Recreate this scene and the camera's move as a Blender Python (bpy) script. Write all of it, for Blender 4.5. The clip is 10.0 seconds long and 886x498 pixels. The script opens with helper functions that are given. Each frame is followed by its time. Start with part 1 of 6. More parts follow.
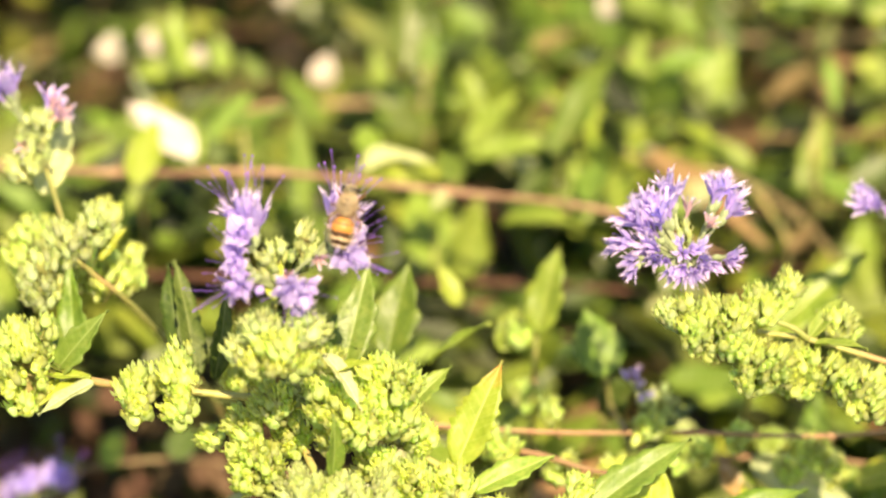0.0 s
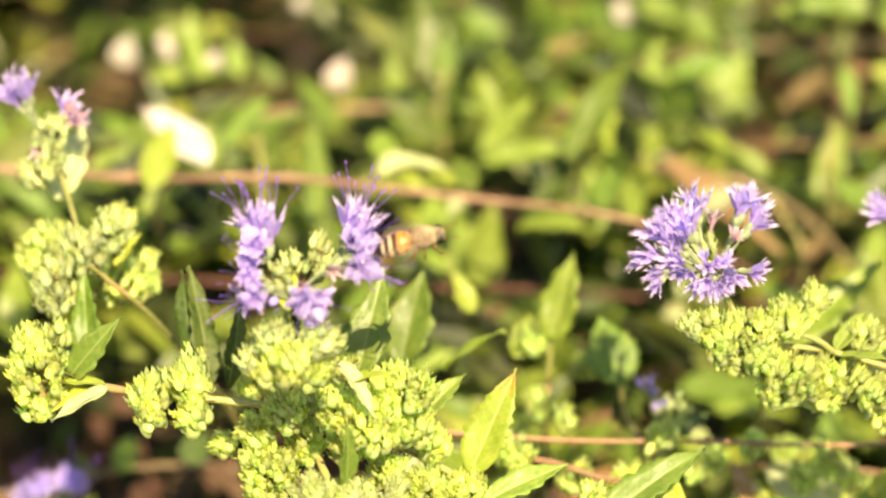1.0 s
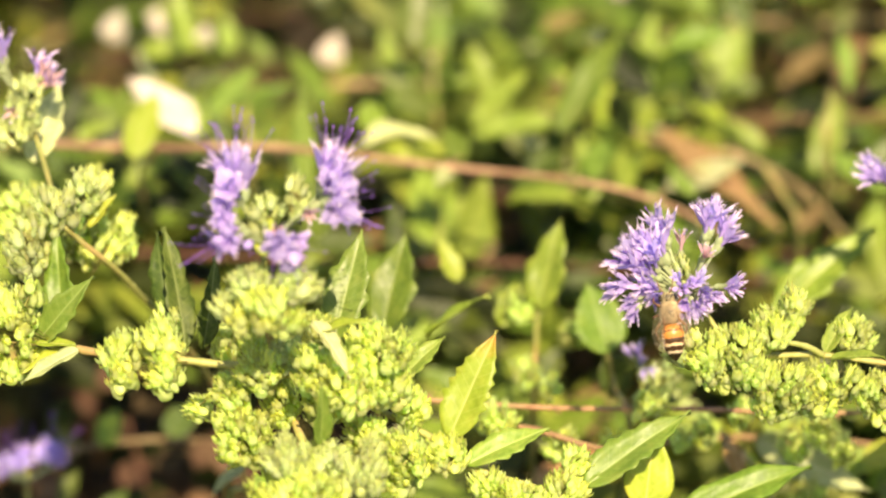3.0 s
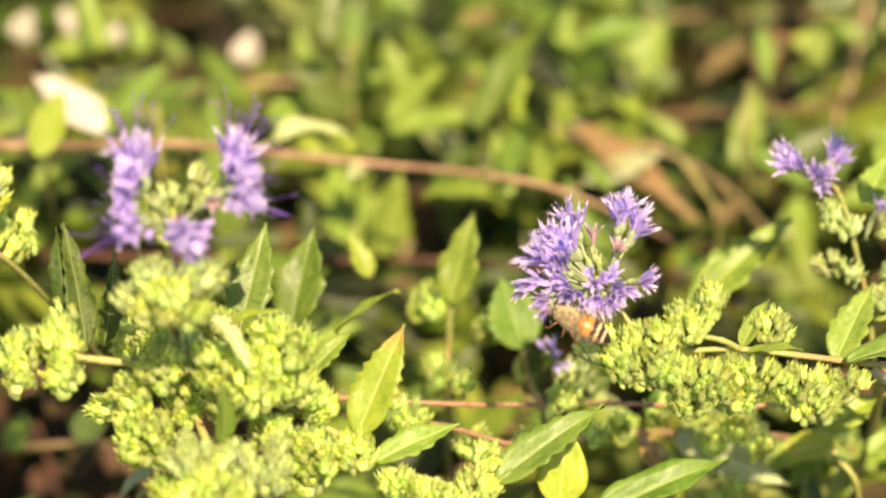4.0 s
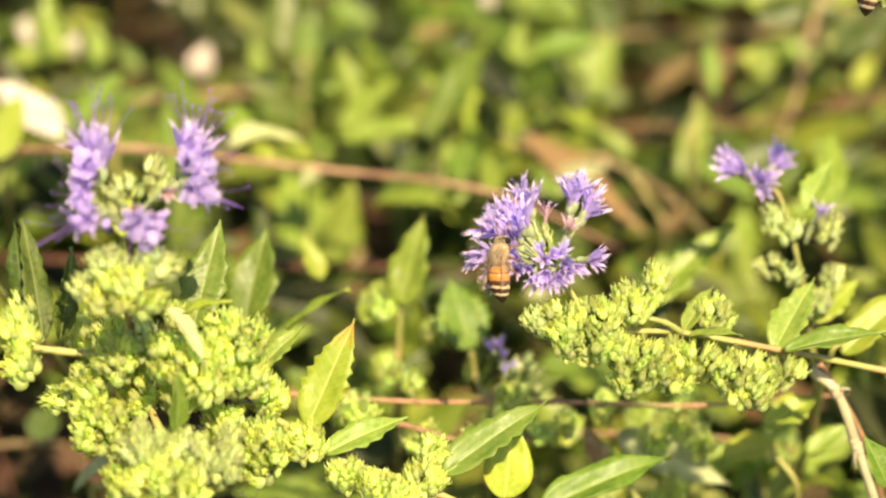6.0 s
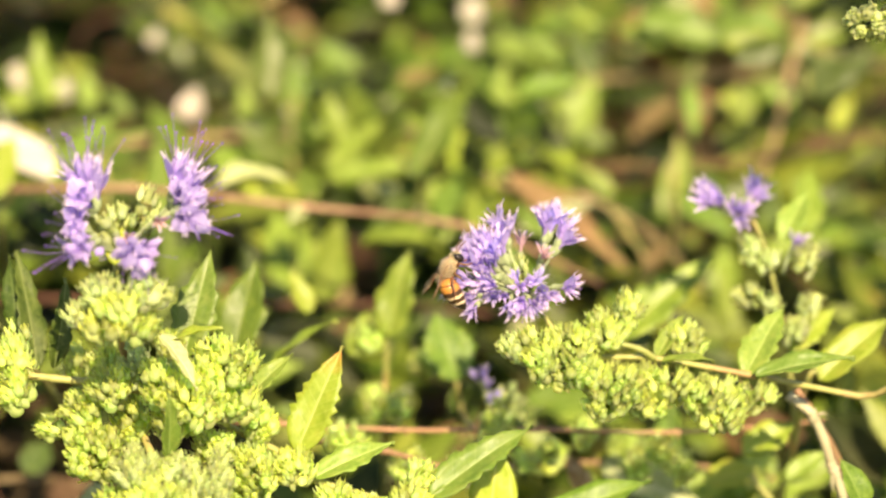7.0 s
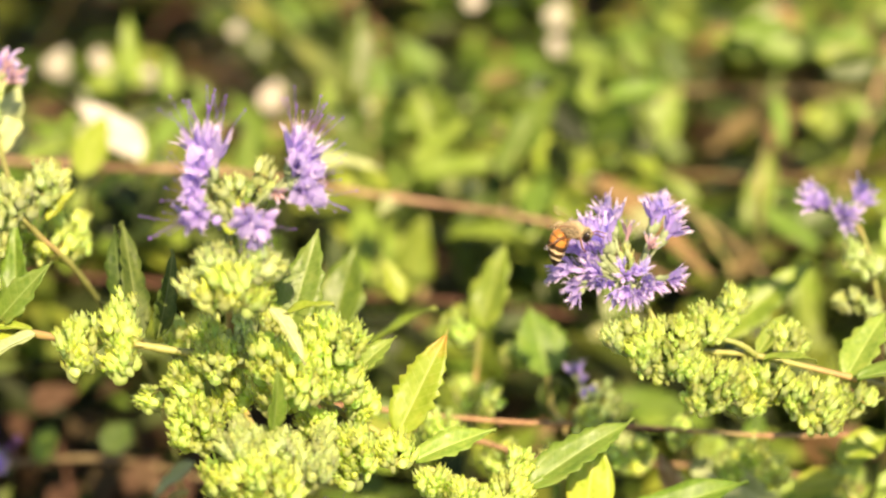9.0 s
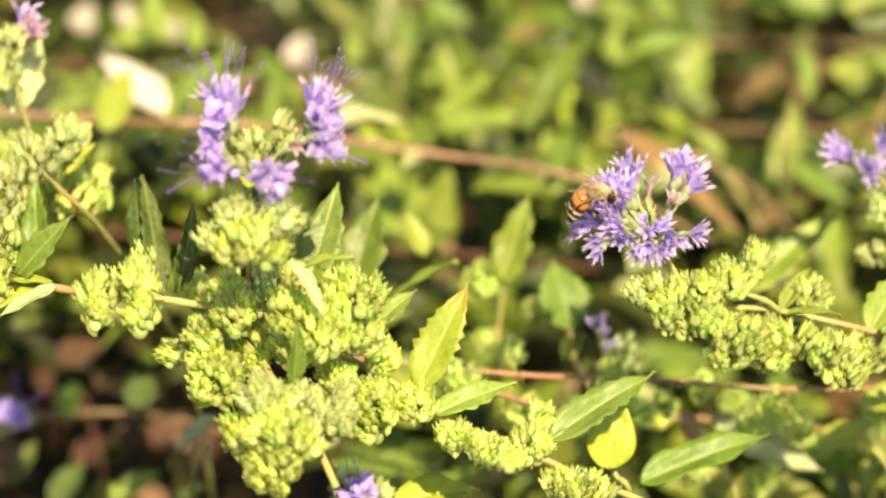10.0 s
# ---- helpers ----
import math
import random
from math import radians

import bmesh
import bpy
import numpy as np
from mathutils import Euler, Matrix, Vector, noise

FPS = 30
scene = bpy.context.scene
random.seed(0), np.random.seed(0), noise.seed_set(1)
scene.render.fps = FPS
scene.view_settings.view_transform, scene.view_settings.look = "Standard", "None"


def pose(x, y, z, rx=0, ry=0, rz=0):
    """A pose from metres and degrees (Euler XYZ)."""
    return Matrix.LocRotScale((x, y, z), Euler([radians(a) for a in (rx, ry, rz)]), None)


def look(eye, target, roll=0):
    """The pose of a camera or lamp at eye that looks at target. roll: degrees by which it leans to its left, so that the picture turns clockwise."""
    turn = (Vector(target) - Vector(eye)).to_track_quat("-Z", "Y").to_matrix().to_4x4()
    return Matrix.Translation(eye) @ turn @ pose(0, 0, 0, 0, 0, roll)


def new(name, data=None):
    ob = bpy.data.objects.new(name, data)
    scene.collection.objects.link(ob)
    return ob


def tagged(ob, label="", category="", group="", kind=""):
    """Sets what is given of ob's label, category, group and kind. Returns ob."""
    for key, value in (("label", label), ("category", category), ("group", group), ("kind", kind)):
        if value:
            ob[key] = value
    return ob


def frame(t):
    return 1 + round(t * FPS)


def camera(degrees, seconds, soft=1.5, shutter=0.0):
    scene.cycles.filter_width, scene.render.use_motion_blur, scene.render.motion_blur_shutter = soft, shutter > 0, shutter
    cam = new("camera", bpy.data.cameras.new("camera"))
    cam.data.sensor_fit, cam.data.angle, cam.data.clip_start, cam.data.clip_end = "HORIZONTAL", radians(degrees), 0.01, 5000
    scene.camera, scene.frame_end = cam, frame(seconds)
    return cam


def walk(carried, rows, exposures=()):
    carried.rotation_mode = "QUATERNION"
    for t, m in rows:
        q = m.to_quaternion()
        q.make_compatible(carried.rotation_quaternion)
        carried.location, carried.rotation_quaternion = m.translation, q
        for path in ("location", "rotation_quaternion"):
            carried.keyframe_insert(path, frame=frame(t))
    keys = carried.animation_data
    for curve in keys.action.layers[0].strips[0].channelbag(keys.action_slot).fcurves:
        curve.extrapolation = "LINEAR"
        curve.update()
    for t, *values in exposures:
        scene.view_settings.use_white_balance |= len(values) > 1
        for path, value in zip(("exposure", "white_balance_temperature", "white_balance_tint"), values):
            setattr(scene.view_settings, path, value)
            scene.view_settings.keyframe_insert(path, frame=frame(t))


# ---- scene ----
cam = camera(20.0, 10.0, 2.2, 0.0)
cam.data.dof.use_dof = True
cam.data.dof.focus_distance = 0.489
cam.data.dof.aperture_fstop = 9.6
PATH = [
    (0, -0.01321, -0.44996, 0.77198, 64.767, 0.484, 0.947),
    (0.5, -0.01352, -0.45090, 0.77311, 64.830, 0.709, 1.205),
    (1, -0.01300, -0.44888, 0.77284, 64.805, 0.397, 1.377),
    (1.5, -0.01417, -0.44788, 0.76756, 65.215, 0.092, 1.281),
    (2, -0.00933, -0.44334, 0.76628, 65.034, 0.165, 1.076),
    (2.2, -0.00868, -0.44326, 0.76461, 64.754, 0.270, 1.269),
    (3.3, -0.00426, -0.44174, 0.75749, 64.990, 0.556, 1.728),
    (3.5, -0.00297, -0.43499, 0.75534, 64.884, 0.607, 0.955),
    (4, -0.00053, -0.43396, 0.75214, 65.146, 0.509, 0.128),
    (4.5, 0.00000, -0.43503, 0.75286, 65.000, -0.000, -0.000),
    (5, 0.00240, -0.43929, 0.75127, 65.460, 0.015, -0.287),
    (5.5, 0.00042, -0.44366, 0.75199, 65.615, -0.512, -0.717),
    (5.7, -0.00004, -0.44468, 0.75151, 65.602, -0.410, -0.602),
    (6.8, 0.00034, -0.45836, 0.75107, 67.072, -0.241, -0.968),
    (7, 0.00041, -0.46094, 0.75080, 67.172, -0.208, -1.027),
    (7.5, -0.00591, -0.46457, 0.74490, 67.775, -1.159, -0.517),
    (8, -0.00858, -0.46361, 0.74428, 67.643, -1.618, -0.179),
    (8.5, -0.01289, -0.46073, 0.74522, 67.760, -2.196, -0.392),
    (9, -0.01631, -0.46098, 0.74167, 67.743, -2.340, 0.463),
    (9.5, -0.01505, -0.45972, 0.74186, 66.937, -2.010, 1.086),
    (10, -0.01328, -0.46009, 0.74083, 66.711, -1.943, 1.172),
]
walk(cam, [(t, pose(*p)) for t, *p in PATH], [(0, 1.43, 7980, 11), (2.2, 1.43, 7980, 11), (3.5, 1.18, 7980, 11), (5.7, 1.18, 7980, 11), (6.8, 1.29, 7980, 11), (10, 1.27, 7980, 11)])

# ---- light: warm afternoon sun from over the camera's shoulder ----
SUN_ELEV, SUN_AZ = radians(46), radians(166)   # azimuth from +y, clockwise
world = bpy.data.worlds.new("sky")
scene.world = world
world.use_nodes = True
wn = world.node_tree
sky = wn.nodes.new("ShaderNodeTexSky")
sky.sky_type = "NISHITA"
sky.sun_disc = False
sky.sun_elevation, sky.sun_rotation = SUN_ELEV, SUN_AZ
wn.links.new(sky.outputs[0], wn.nodes["Background"].inputs[0])
wn.nodes["Background"].inputs[1].default_value = 0.080
sun = new("sun", bpy.data.lights.new("sun", "SUN"))
sun.data.energy, sun.data.angle, sun.data.color = 4.4, radians(0.53), (1.0, 0.86, 0.64)
sun_way = Vector((math.sin(SUN_AZ) * math.cos(SUN_ELEV), math.cos(SUN_AZ) * math.cos(SUN_ELEV), math.sin(SUN_ELEV)))
sun.matrix_world = look(sun_way * 5, (0, 0, 0))

# ---- materials ----
MATS = {}


def material(name, low, high, rough=0.5, scale=300.0, through_light=0.0, bump=0.2, spec=0.4, spread=0.12, stain=None, stain_scale=60.0, sheen=0.0, tip=None, tip_axis="Z", tip_from=0.35, tip_to=1.0, vein=None):
    """Plant and insect surfaces: two colours mixed by grain, a slower stain, a shift from piece to piece, fine relief, and light that shines through."""
    m = bpy.data.materials.new(name)
    m.use_nodes = True
    nt = m.node_tree
    n, l = nt.nodes, nt.links
    b = n["Principled BSDF"]
    out = n["Material Output"]
    co = n.new("ShaderNodeTexCoord")
    fine = n.new("ShaderNodeTexNoise")
    fine.inputs["Scale"].default_value, fine.inputs["Detail"].default_value = scale, 4
    slow = n.new("ShaderNodeTexNoise")
    slow.inputs["Scale"].default_value, slow.inputs["Detail"].default_value = stain_scale, 3
    l.new(co.outputs["Object"], fine.inputs["Vector"])
    l.new(co.outputs["Object"], slow.inputs["Vector"])
    info = n.new("ShaderNodeObjectInfo")
    geo = n.new("ShaderNodeNewGeometry")
    add = n.new("ShaderNodeMath")
    add.operation = "ADD"
    l.new(info.outputs["Random"], add.inputs[0])
    l.new(geo.outputs["Random Per Island"], add.inputs[1])
    frac = n.new("ShaderNodeMath")
    frac.operation = "FRACT"
    l.new(add.outputs[0], frac.inputs[0])
    ramp = n.new("ShaderNodeMapRange")
    ramp.inputs[1].default_value, ramp.inputs[2].default_value = 0.3, 0.7
    l.new(fine.outputs["Fac"], ramp.inputs[0])
    mix = n.new("ShaderNodeMix")
    mix.data_type = "RGBA"
    mix.inputs[6].default_value, mix.inputs[7].default_value = (*low, 1), (*high, 1)
    l.new(ramp.outputs[0], mix.inputs[0])
    colour = mix.outputs[2]
    if stain:
        sr = n.new("ShaderNodeMapRange")
        sr.inputs[1].default_value, sr.inputs[2].default_value = 0.5, 0.72
        l.new(slow.outputs["Fac"], sr.inputs[0])
        mx = n.new("ShaderNodeMix")
        mx.data_type = "RGBA"
        mx.inputs[7].default_value = (*stain, 1)
        l.new(sr.outputs[0], mx.inputs[0])
        l.new(colour, mx.inputs[6])
        colour = mx.outputs[2]
    sep = n.new("ShaderNodeSeparateXYZ")
    l.new(co.outputs["Object"], sep.inputs[0])
    if tip:   # colour that changes towards the piece's far end, with an uneven border
        wob = n.new("ShaderNodeMath")
        wob.operation = "MULTIPLY_ADD"
        wob.inputs[1].default_value = 0.3
        l.new(slow.outputs["Fac"], wob.inputs[0])
        l.new(sep.outputs[tip_axis], wob.inputs[2])
        tr_ = n.new("ShaderNodeMapRange")
        tr_.inputs[1].default_value, tr_.inputs[2].default_value = tip_from + 0.15, tip_to + 0.15
        l.new(wob.outputs[0], tr_.inputs[0])
        mt = n.new("ShaderNodeMix")
        mt.data_type = "RGBA"
        mt.inputs[7].default_value = (*tip, 1)
        l.new(tr_.outputs[0], mt.inputs[0])
        l.new(colour, mt.inputs[6])
        colour = mt.outputs[2]
    if vein:   # pale midrib and slanting side veins
        ab = n.new("ShaderNodeMath")
        ab.operation = "ABSOLUTE"
        l.new(sep.outputs["X"], ab.inputs[0])
        slant = n.new("ShaderNodeMath")
        slant.operation = "MULTIPLY_ADD"
        slant.inputs[1].default_value = -0.9
        l.new(ab.outputs[0], slant.inputs[0])
        l.new(sep.outputs["Y"], slant.inputs[2])
        saw = n.new("ShaderNodeMath")
        saw.operation = "PINGPONG"
        saw.inputs[1].default_value = 0.055
        l.new(slant.outputs[0], saw.inputs[0])
        v1 = n.new("ShaderNodeMapRange")
        v1.inputs[1].default_value, v1.inputs[2].default_value, v1.inputs[3].default_value, v1.inputs[4].default_value = 0.004, 0.016, 0.9, 0.0
        l.new(ab.outputs[0], v1.inputs[0])
        v2 = n.new("ShaderNodeMapRange")
        v2.inputs[1].default_value, v2.inputs[2].default_value, v2.inputs[3].default_value, v2.inputs[4].default_value = 0.0, 0.008, 0.35, 0.0
        l.new(saw.outputs[0], v2.inputs[0])
        mxv = n.new("ShaderNodeMath")
        mxv.operation = "MAXIMUM"
        l.new(v1.outputs[0], mxv.inputs[0])
        l.new(v2.outputs[0], mxv.inputs[1])
        mv_ = n.new("ShaderNodeMix")
        mv_.data_type = "RGBA"
        mv_.inputs[7].default_value = (*vein, 1)
        l.new(mxv.outputs[0], mv_.inputs[0])
        l.new(colour, mv_.inputs[6])
        colour = mv_.outputs[2]
    hsv = n.new("ShaderNodeHueSaturation")
    val = n.new("ShaderNodeMapRange")
    val.inputs[3].default_value, val.inputs[4].default_value = 1 - 2 * spread, 1 + 2 * spread
    hue = n.new("ShaderNodeMapRange")
    hue.inputs[3].default_value, hue.inputs[4].default_value = 0.5 - spread * 0.12, 0.5 + spread * 0.12
    l.new(frac.outputs[0], val.inputs[0])
    l.new(info.outputs["Random"], hue.inputs[0])
    l.new(val.outputs[0], hsv.inputs["Value"])
    l.new(hue.outputs[0], hsv.inputs["Hue"])
    l.new(colour, hsv.inputs["Color"])
    l.new(hsv.outputs[0], b.inputs["Base Color"])
    rr = n.new("ShaderNodeMapRange")
    rr.inputs[3].default_value, rr.inputs[4].default_value = max(0.05, rough - 0.12), min(1, rough + 0.12)
    l.new(slow.outputs["Fac"], rr.inputs[0])
    l.new(rr.outputs[0], b.inputs["Roughness"])
    b.inputs["Specular IOR Level"].default_value = spec
    if sheen:
        b.inputs["Sheen Weight"].default_value = sheen
    bp = n.new("ShaderNodeBump")
    bp.inputs["Strength"].default_value, bp.inputs["Distance"].default_value = bump, 0.0003
    l.new(fine.outputs["Fac"], bp.inputs["Height"])
    l.new(bp.outputs[0], b.inputs["Normal"])
    if through_light:
        tr = n.new("ShaderNodeBsdfTranslucent")
        g = n.new("ShaderNodeHueSaturation")
        g.inputs["Value"].default_value, g.inputs["Saturation"].default_value = 1.5, 1.04
        l.new(hsv.outputs[0], g.inputs["Color"])
        l.new(g.outputs[0], tr.inputs["Color"])
        ms = n.new("ShaderNodeMixShader")
        ms.inputs[0].default_value = through_light
        l.new(b.outputs[0], ms.inputs[1])
        l.new(tr.outputs[0], ms.inputs[2])
        l.new(ms.outputs[0], out.inputs["Surface"])
    MATS[name] = m
    return m


material("bud_green", (0.50, 0.60, 0.215), (0.61, 0.685, 0.36), 0.55, 5, 0.54, 0.3, 0.2, 0.15, (0.61, 0.67, 0.42), 2.5, tip=(0.58, 0.65, 0.145), tip_from=0.42, tip_to=1.0)
material("bud_grey", (0.44, 0.52, 0.25), (0.56, 0.62, 0.40), 0.55, 5, 0.52, 0.3, 0.2, 0.13, (0.56, 0.61, 0.45), 2.5, sheen=0.1, tip=(0.53, 0.59, 0.21), tip_from=0.42, tip_to=1.0)
material("bud_soft", (0.47, 0.565, 0.215), (0.58, 0.65, 0.35), 0.55, 5, 0.57, 0.3, 0.2, 0.14, (0.58, 0.635, 0.42), 2.5, sheen=0.1, tip=(0.545, 0.615, 0.155), tip_from=0.42, tip_to=1.0)
for kind in ("bud_green", "bud_grey", "bud_soft"):   # the same surface, with grain in metres for joined buds
    JOIN = {"bud_green": ((0.49, 0.58, 0.20), (0.57, 0.64, 0.29)), "bud_grey": ((0.48, 0.54, 0.22), (0.56, 0.61, 0.31)), "bud_soft": ((0.48, 0.56, 0.18), (0.56, 0.63, 0.26))}[kind]
    material(kind + "_joined", *JOIN, 0.6, 1600, 0.55, 0.3, 0.1, 0.14, (0.54, 0.60, 0.27), 800)
material("leaf_green", (0.105, 0.175, 0.022), (0.185, 0.275, 0.042), 0.42, 16, 0.32, 0.35, 0.35, 0.15, (0.23, 0.30, 0.05), 5, vein=(0.27, 0.35, 0.08))
material("leaf_front", (0.14, 0.235, 0.035), (0.215, 0.31, 0.06), 0.42, 16, 0.3, 0.35, 0.35, 0.12, (0.26, 0.33, 0.07), 5, vein=(0.30, 0.40, 0.11))
material("leaf_lime", (0.27, 0.35, 0.035), (0.36, 0.43, 0.07), 0.42, 16, 0.35, 0.3, 0.35, 0.1, (0.42, 0.43, 0.07), 5, vein=(0.5, 0.55, 0.16))
material("leaf_tipped", (0.21, 0.31, 0.032), (0.30, 0.40, 0.06), 0.42, 16, 0.35, 0.3, 0.35, 0.06, (0.36, 0.42, 0.07), 5, vein=(0.42, 0.49, 0.14), tip=(0.55, 0.24, 0.05), tip_axis="Y", tip_from=0.74, tip_to=1.0)
# darkened leaf green: the shade cast on the left leaves is put into it
material("leaf_shaded", (0.038, 0.072, 0.013), (0.078, 0.122, 0.024), 0.5, 16, 0.2, 0.35, 0.2, 0.12, (0.10, 0.14, 0.032), 5, vein=(0.13, 0.18, 0.055))
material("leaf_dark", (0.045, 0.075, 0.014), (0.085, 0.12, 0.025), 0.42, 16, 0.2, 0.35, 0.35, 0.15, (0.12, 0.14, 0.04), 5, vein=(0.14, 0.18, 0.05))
material("leaf_yellow", (0.27, 0.37, 0.035), (0.37, 0.46, 0.07), 0.45, 12, 0.35, 0.3, 0.35, 0.06, (0.46, 0.42, 0.05), 3, vein=(0.50, 0.54, 0.14), tip=(0.55, 0.33, 0.05), tip_axis="Y", tip_from=0.8, tip_to=1.1)
material("leaf_pale", (0.33, 0.39, 0.17), (0.46, 0.51, 0.26), 0.55, 14, 0.25, 0.35, 0.3, 0.1, (0.44, 0.46, 0.2), 5, vein=(0.52, 0.55, 0.34))
material("leaf_dry", (0.22, 0.11, 0.045), (0.42, 0.24, 0.11), 0.7, 10, 0.15, 0.5, 0.25, 0.25, (0.6, 0.44, 0.32), 3, vein=(0.5, 0.34, 0.2))
material("leaf_tan", (0.15, 0.105, 0.038), (0.25, 0.175, 0.07), 0.65, 10, 0.2, 0.4, 0.25, 0.2, (0.21, 0.12, 0.06), 3, vein=(0.28, 0.21, 0.1))
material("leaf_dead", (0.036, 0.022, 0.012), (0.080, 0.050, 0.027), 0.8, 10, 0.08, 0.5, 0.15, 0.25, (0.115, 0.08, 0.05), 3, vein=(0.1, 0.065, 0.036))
material("bush_green", (0.085, 0.118, 0.015), (0.155, 0.195, 0.032), 0.5, 500, 0.26, 0.35, 0.25, 0.3, (0.20, 0.22, 0.04), 60)
material("bush_lime", (0.17, 0.21, 0.026), (0.27, 0.31, 0.05), 0.5, 500, 0.28, 0.3, 0.25, 0.22, (0.33, 0.32, 0.055), 60)
# nearly black leaf colour; shade between and under the leaves is put into it
material("bush_shaded", (0.014, 0.020, 0.005), (0.028, 0.038, 0.009), 0.5, 500, 0.15, 0.35, 0.2, 0.25, (0.045, 0.045, 0.013), 60)
material("bush_yellow", (0.16, 0.21, 0.025), (0.24, 0.28, 0.045), 0.45, 400, 0.3, 0.3, 0.35, 0.06, (0.30, 0.24, 0.05), 60)
material("bush_pale", (0.40, 0.44, 0.24), (0.54, 0.57, 0.34), 0.55, 500, 0.25, 0.35, 0.35, 0.1, (0.5, 0.5, 0.22), 90)
material("bush_dry", (0.13, 0.065, 0.028), (0.27, 0.15, 0.07), 0.7, 500, 0.12, 0.5, 0.25, 0.3, (0.36, 0.25, 0.15), 50)
# pale leaf litter, also the colour of scraps that imitate sun glints
material("litter_glint", (0.42, 0.39, 0.32), (0.58, 0.55, 0.47), 0.5, 10, 0.1, 0.4, 0.5, 0.12, (0.38, 0.30, 0.21), 4)
material("petal_violet", (0.355, 0.27, 0.60), (0.465, 0.37, 0.70), 0.55, 6, 0.42, 0.2, 0.12, 0.12, (0.405, 0.31, 0.64), 3, tip=(0.52, 0.44, 0.75), tip_from=0.5, tip_to=1.0)
material("petal_fringe", (0.62, 0.52, 0.75), (0.74, 0.65, 0.82), 0.5, 6, 0.3, 0.2, 0.25, 0.05)
material("petal_faded", (0.50, 0.29, 0.36), (0.66, 0.46, 0.47), 0.6, 6, 0.25, 0.3, 0.3, 0.12)
material("stamen_violet", (0.16, 0.08, 0.40), (0.26, 0.14, 0.52), 0.5, 1500, 0.15, 0.2, 0.3, 0.1)
material("calyx_green", (0.25, 0.31, 0.16), (0.37, 0.43, 0.25), 0.6, 8, 0.2, 0.3, 0.3, 0.1)
material("stem_green", (0.23, 0.25, 0.07), (0.33, 0.33, 0.11), 0.5, 700, 0.0, 0.4, 0.4, 0.1, (0.36, 0.21, 0.10), 90)
material("stem_red", (0.22, 0.12, 0.065), (0.34, 0.20, 0.11), 0.6, 600, 0.0, 0.5, 0.35, 0.1, (0.26, 0.22, 0.1), 70)
material("bark_tan", (0.20, 0.135, 0.07), (0.36, 0.26, 0.15), 0.75, 400, 0.0, 0.6, 0.25, 0.25, (0.14, 0.09, 0.05), 50)
# darker copy of bark_tan; the dimness inside the shrub is in its colour
material("bark_shaded", (0.055, 0.033, 0.017), (0.12, 0.075, 0.038), 0.8, 400, 0.0, 0.6, 0.2, 0.3, (0.045, 0.03, 0.018), 50)
material("bark_grey", (0.32, 0.29, 0.18), (0.46, 0.42, 0.28), 0.7, 400, 0.0, 0.6, 0.3, 0.1, (0.25, 0.2, 0.12), 60)
material("bee_hair", (0.46, 0.37, 0.23), (0.70, 0.58, 0.38), 0.7, 2000, 0.2, 0.3, 0.3, 0.1)
material("bee_black", (0.012, 0.009, 0.007), (0.035, 0.024, 0.016), 0.35, 2500, 0.0, 0.4, 0.5, 0.05)
material("bee_eye", (0.010, 0.006, 0.005), (0.02, 0.012, 0.01), 0.15, 3000, 0.0, 0.1, 0.6, 0.02)
material("bee_leg", (0.07, 0.03, 0.015), (0.22, 0.10, 0.04), 0.4, 1500, 0.0, 0.3, 0.5, 0.1)
material("soil", (0.028, 0.018, 0.011), (0.062, 0.040, 0.025), 0.9, 90, 0.0, 1.0, 0.2, 0.02, (0.075, 0.05, 0.031), 2.3)


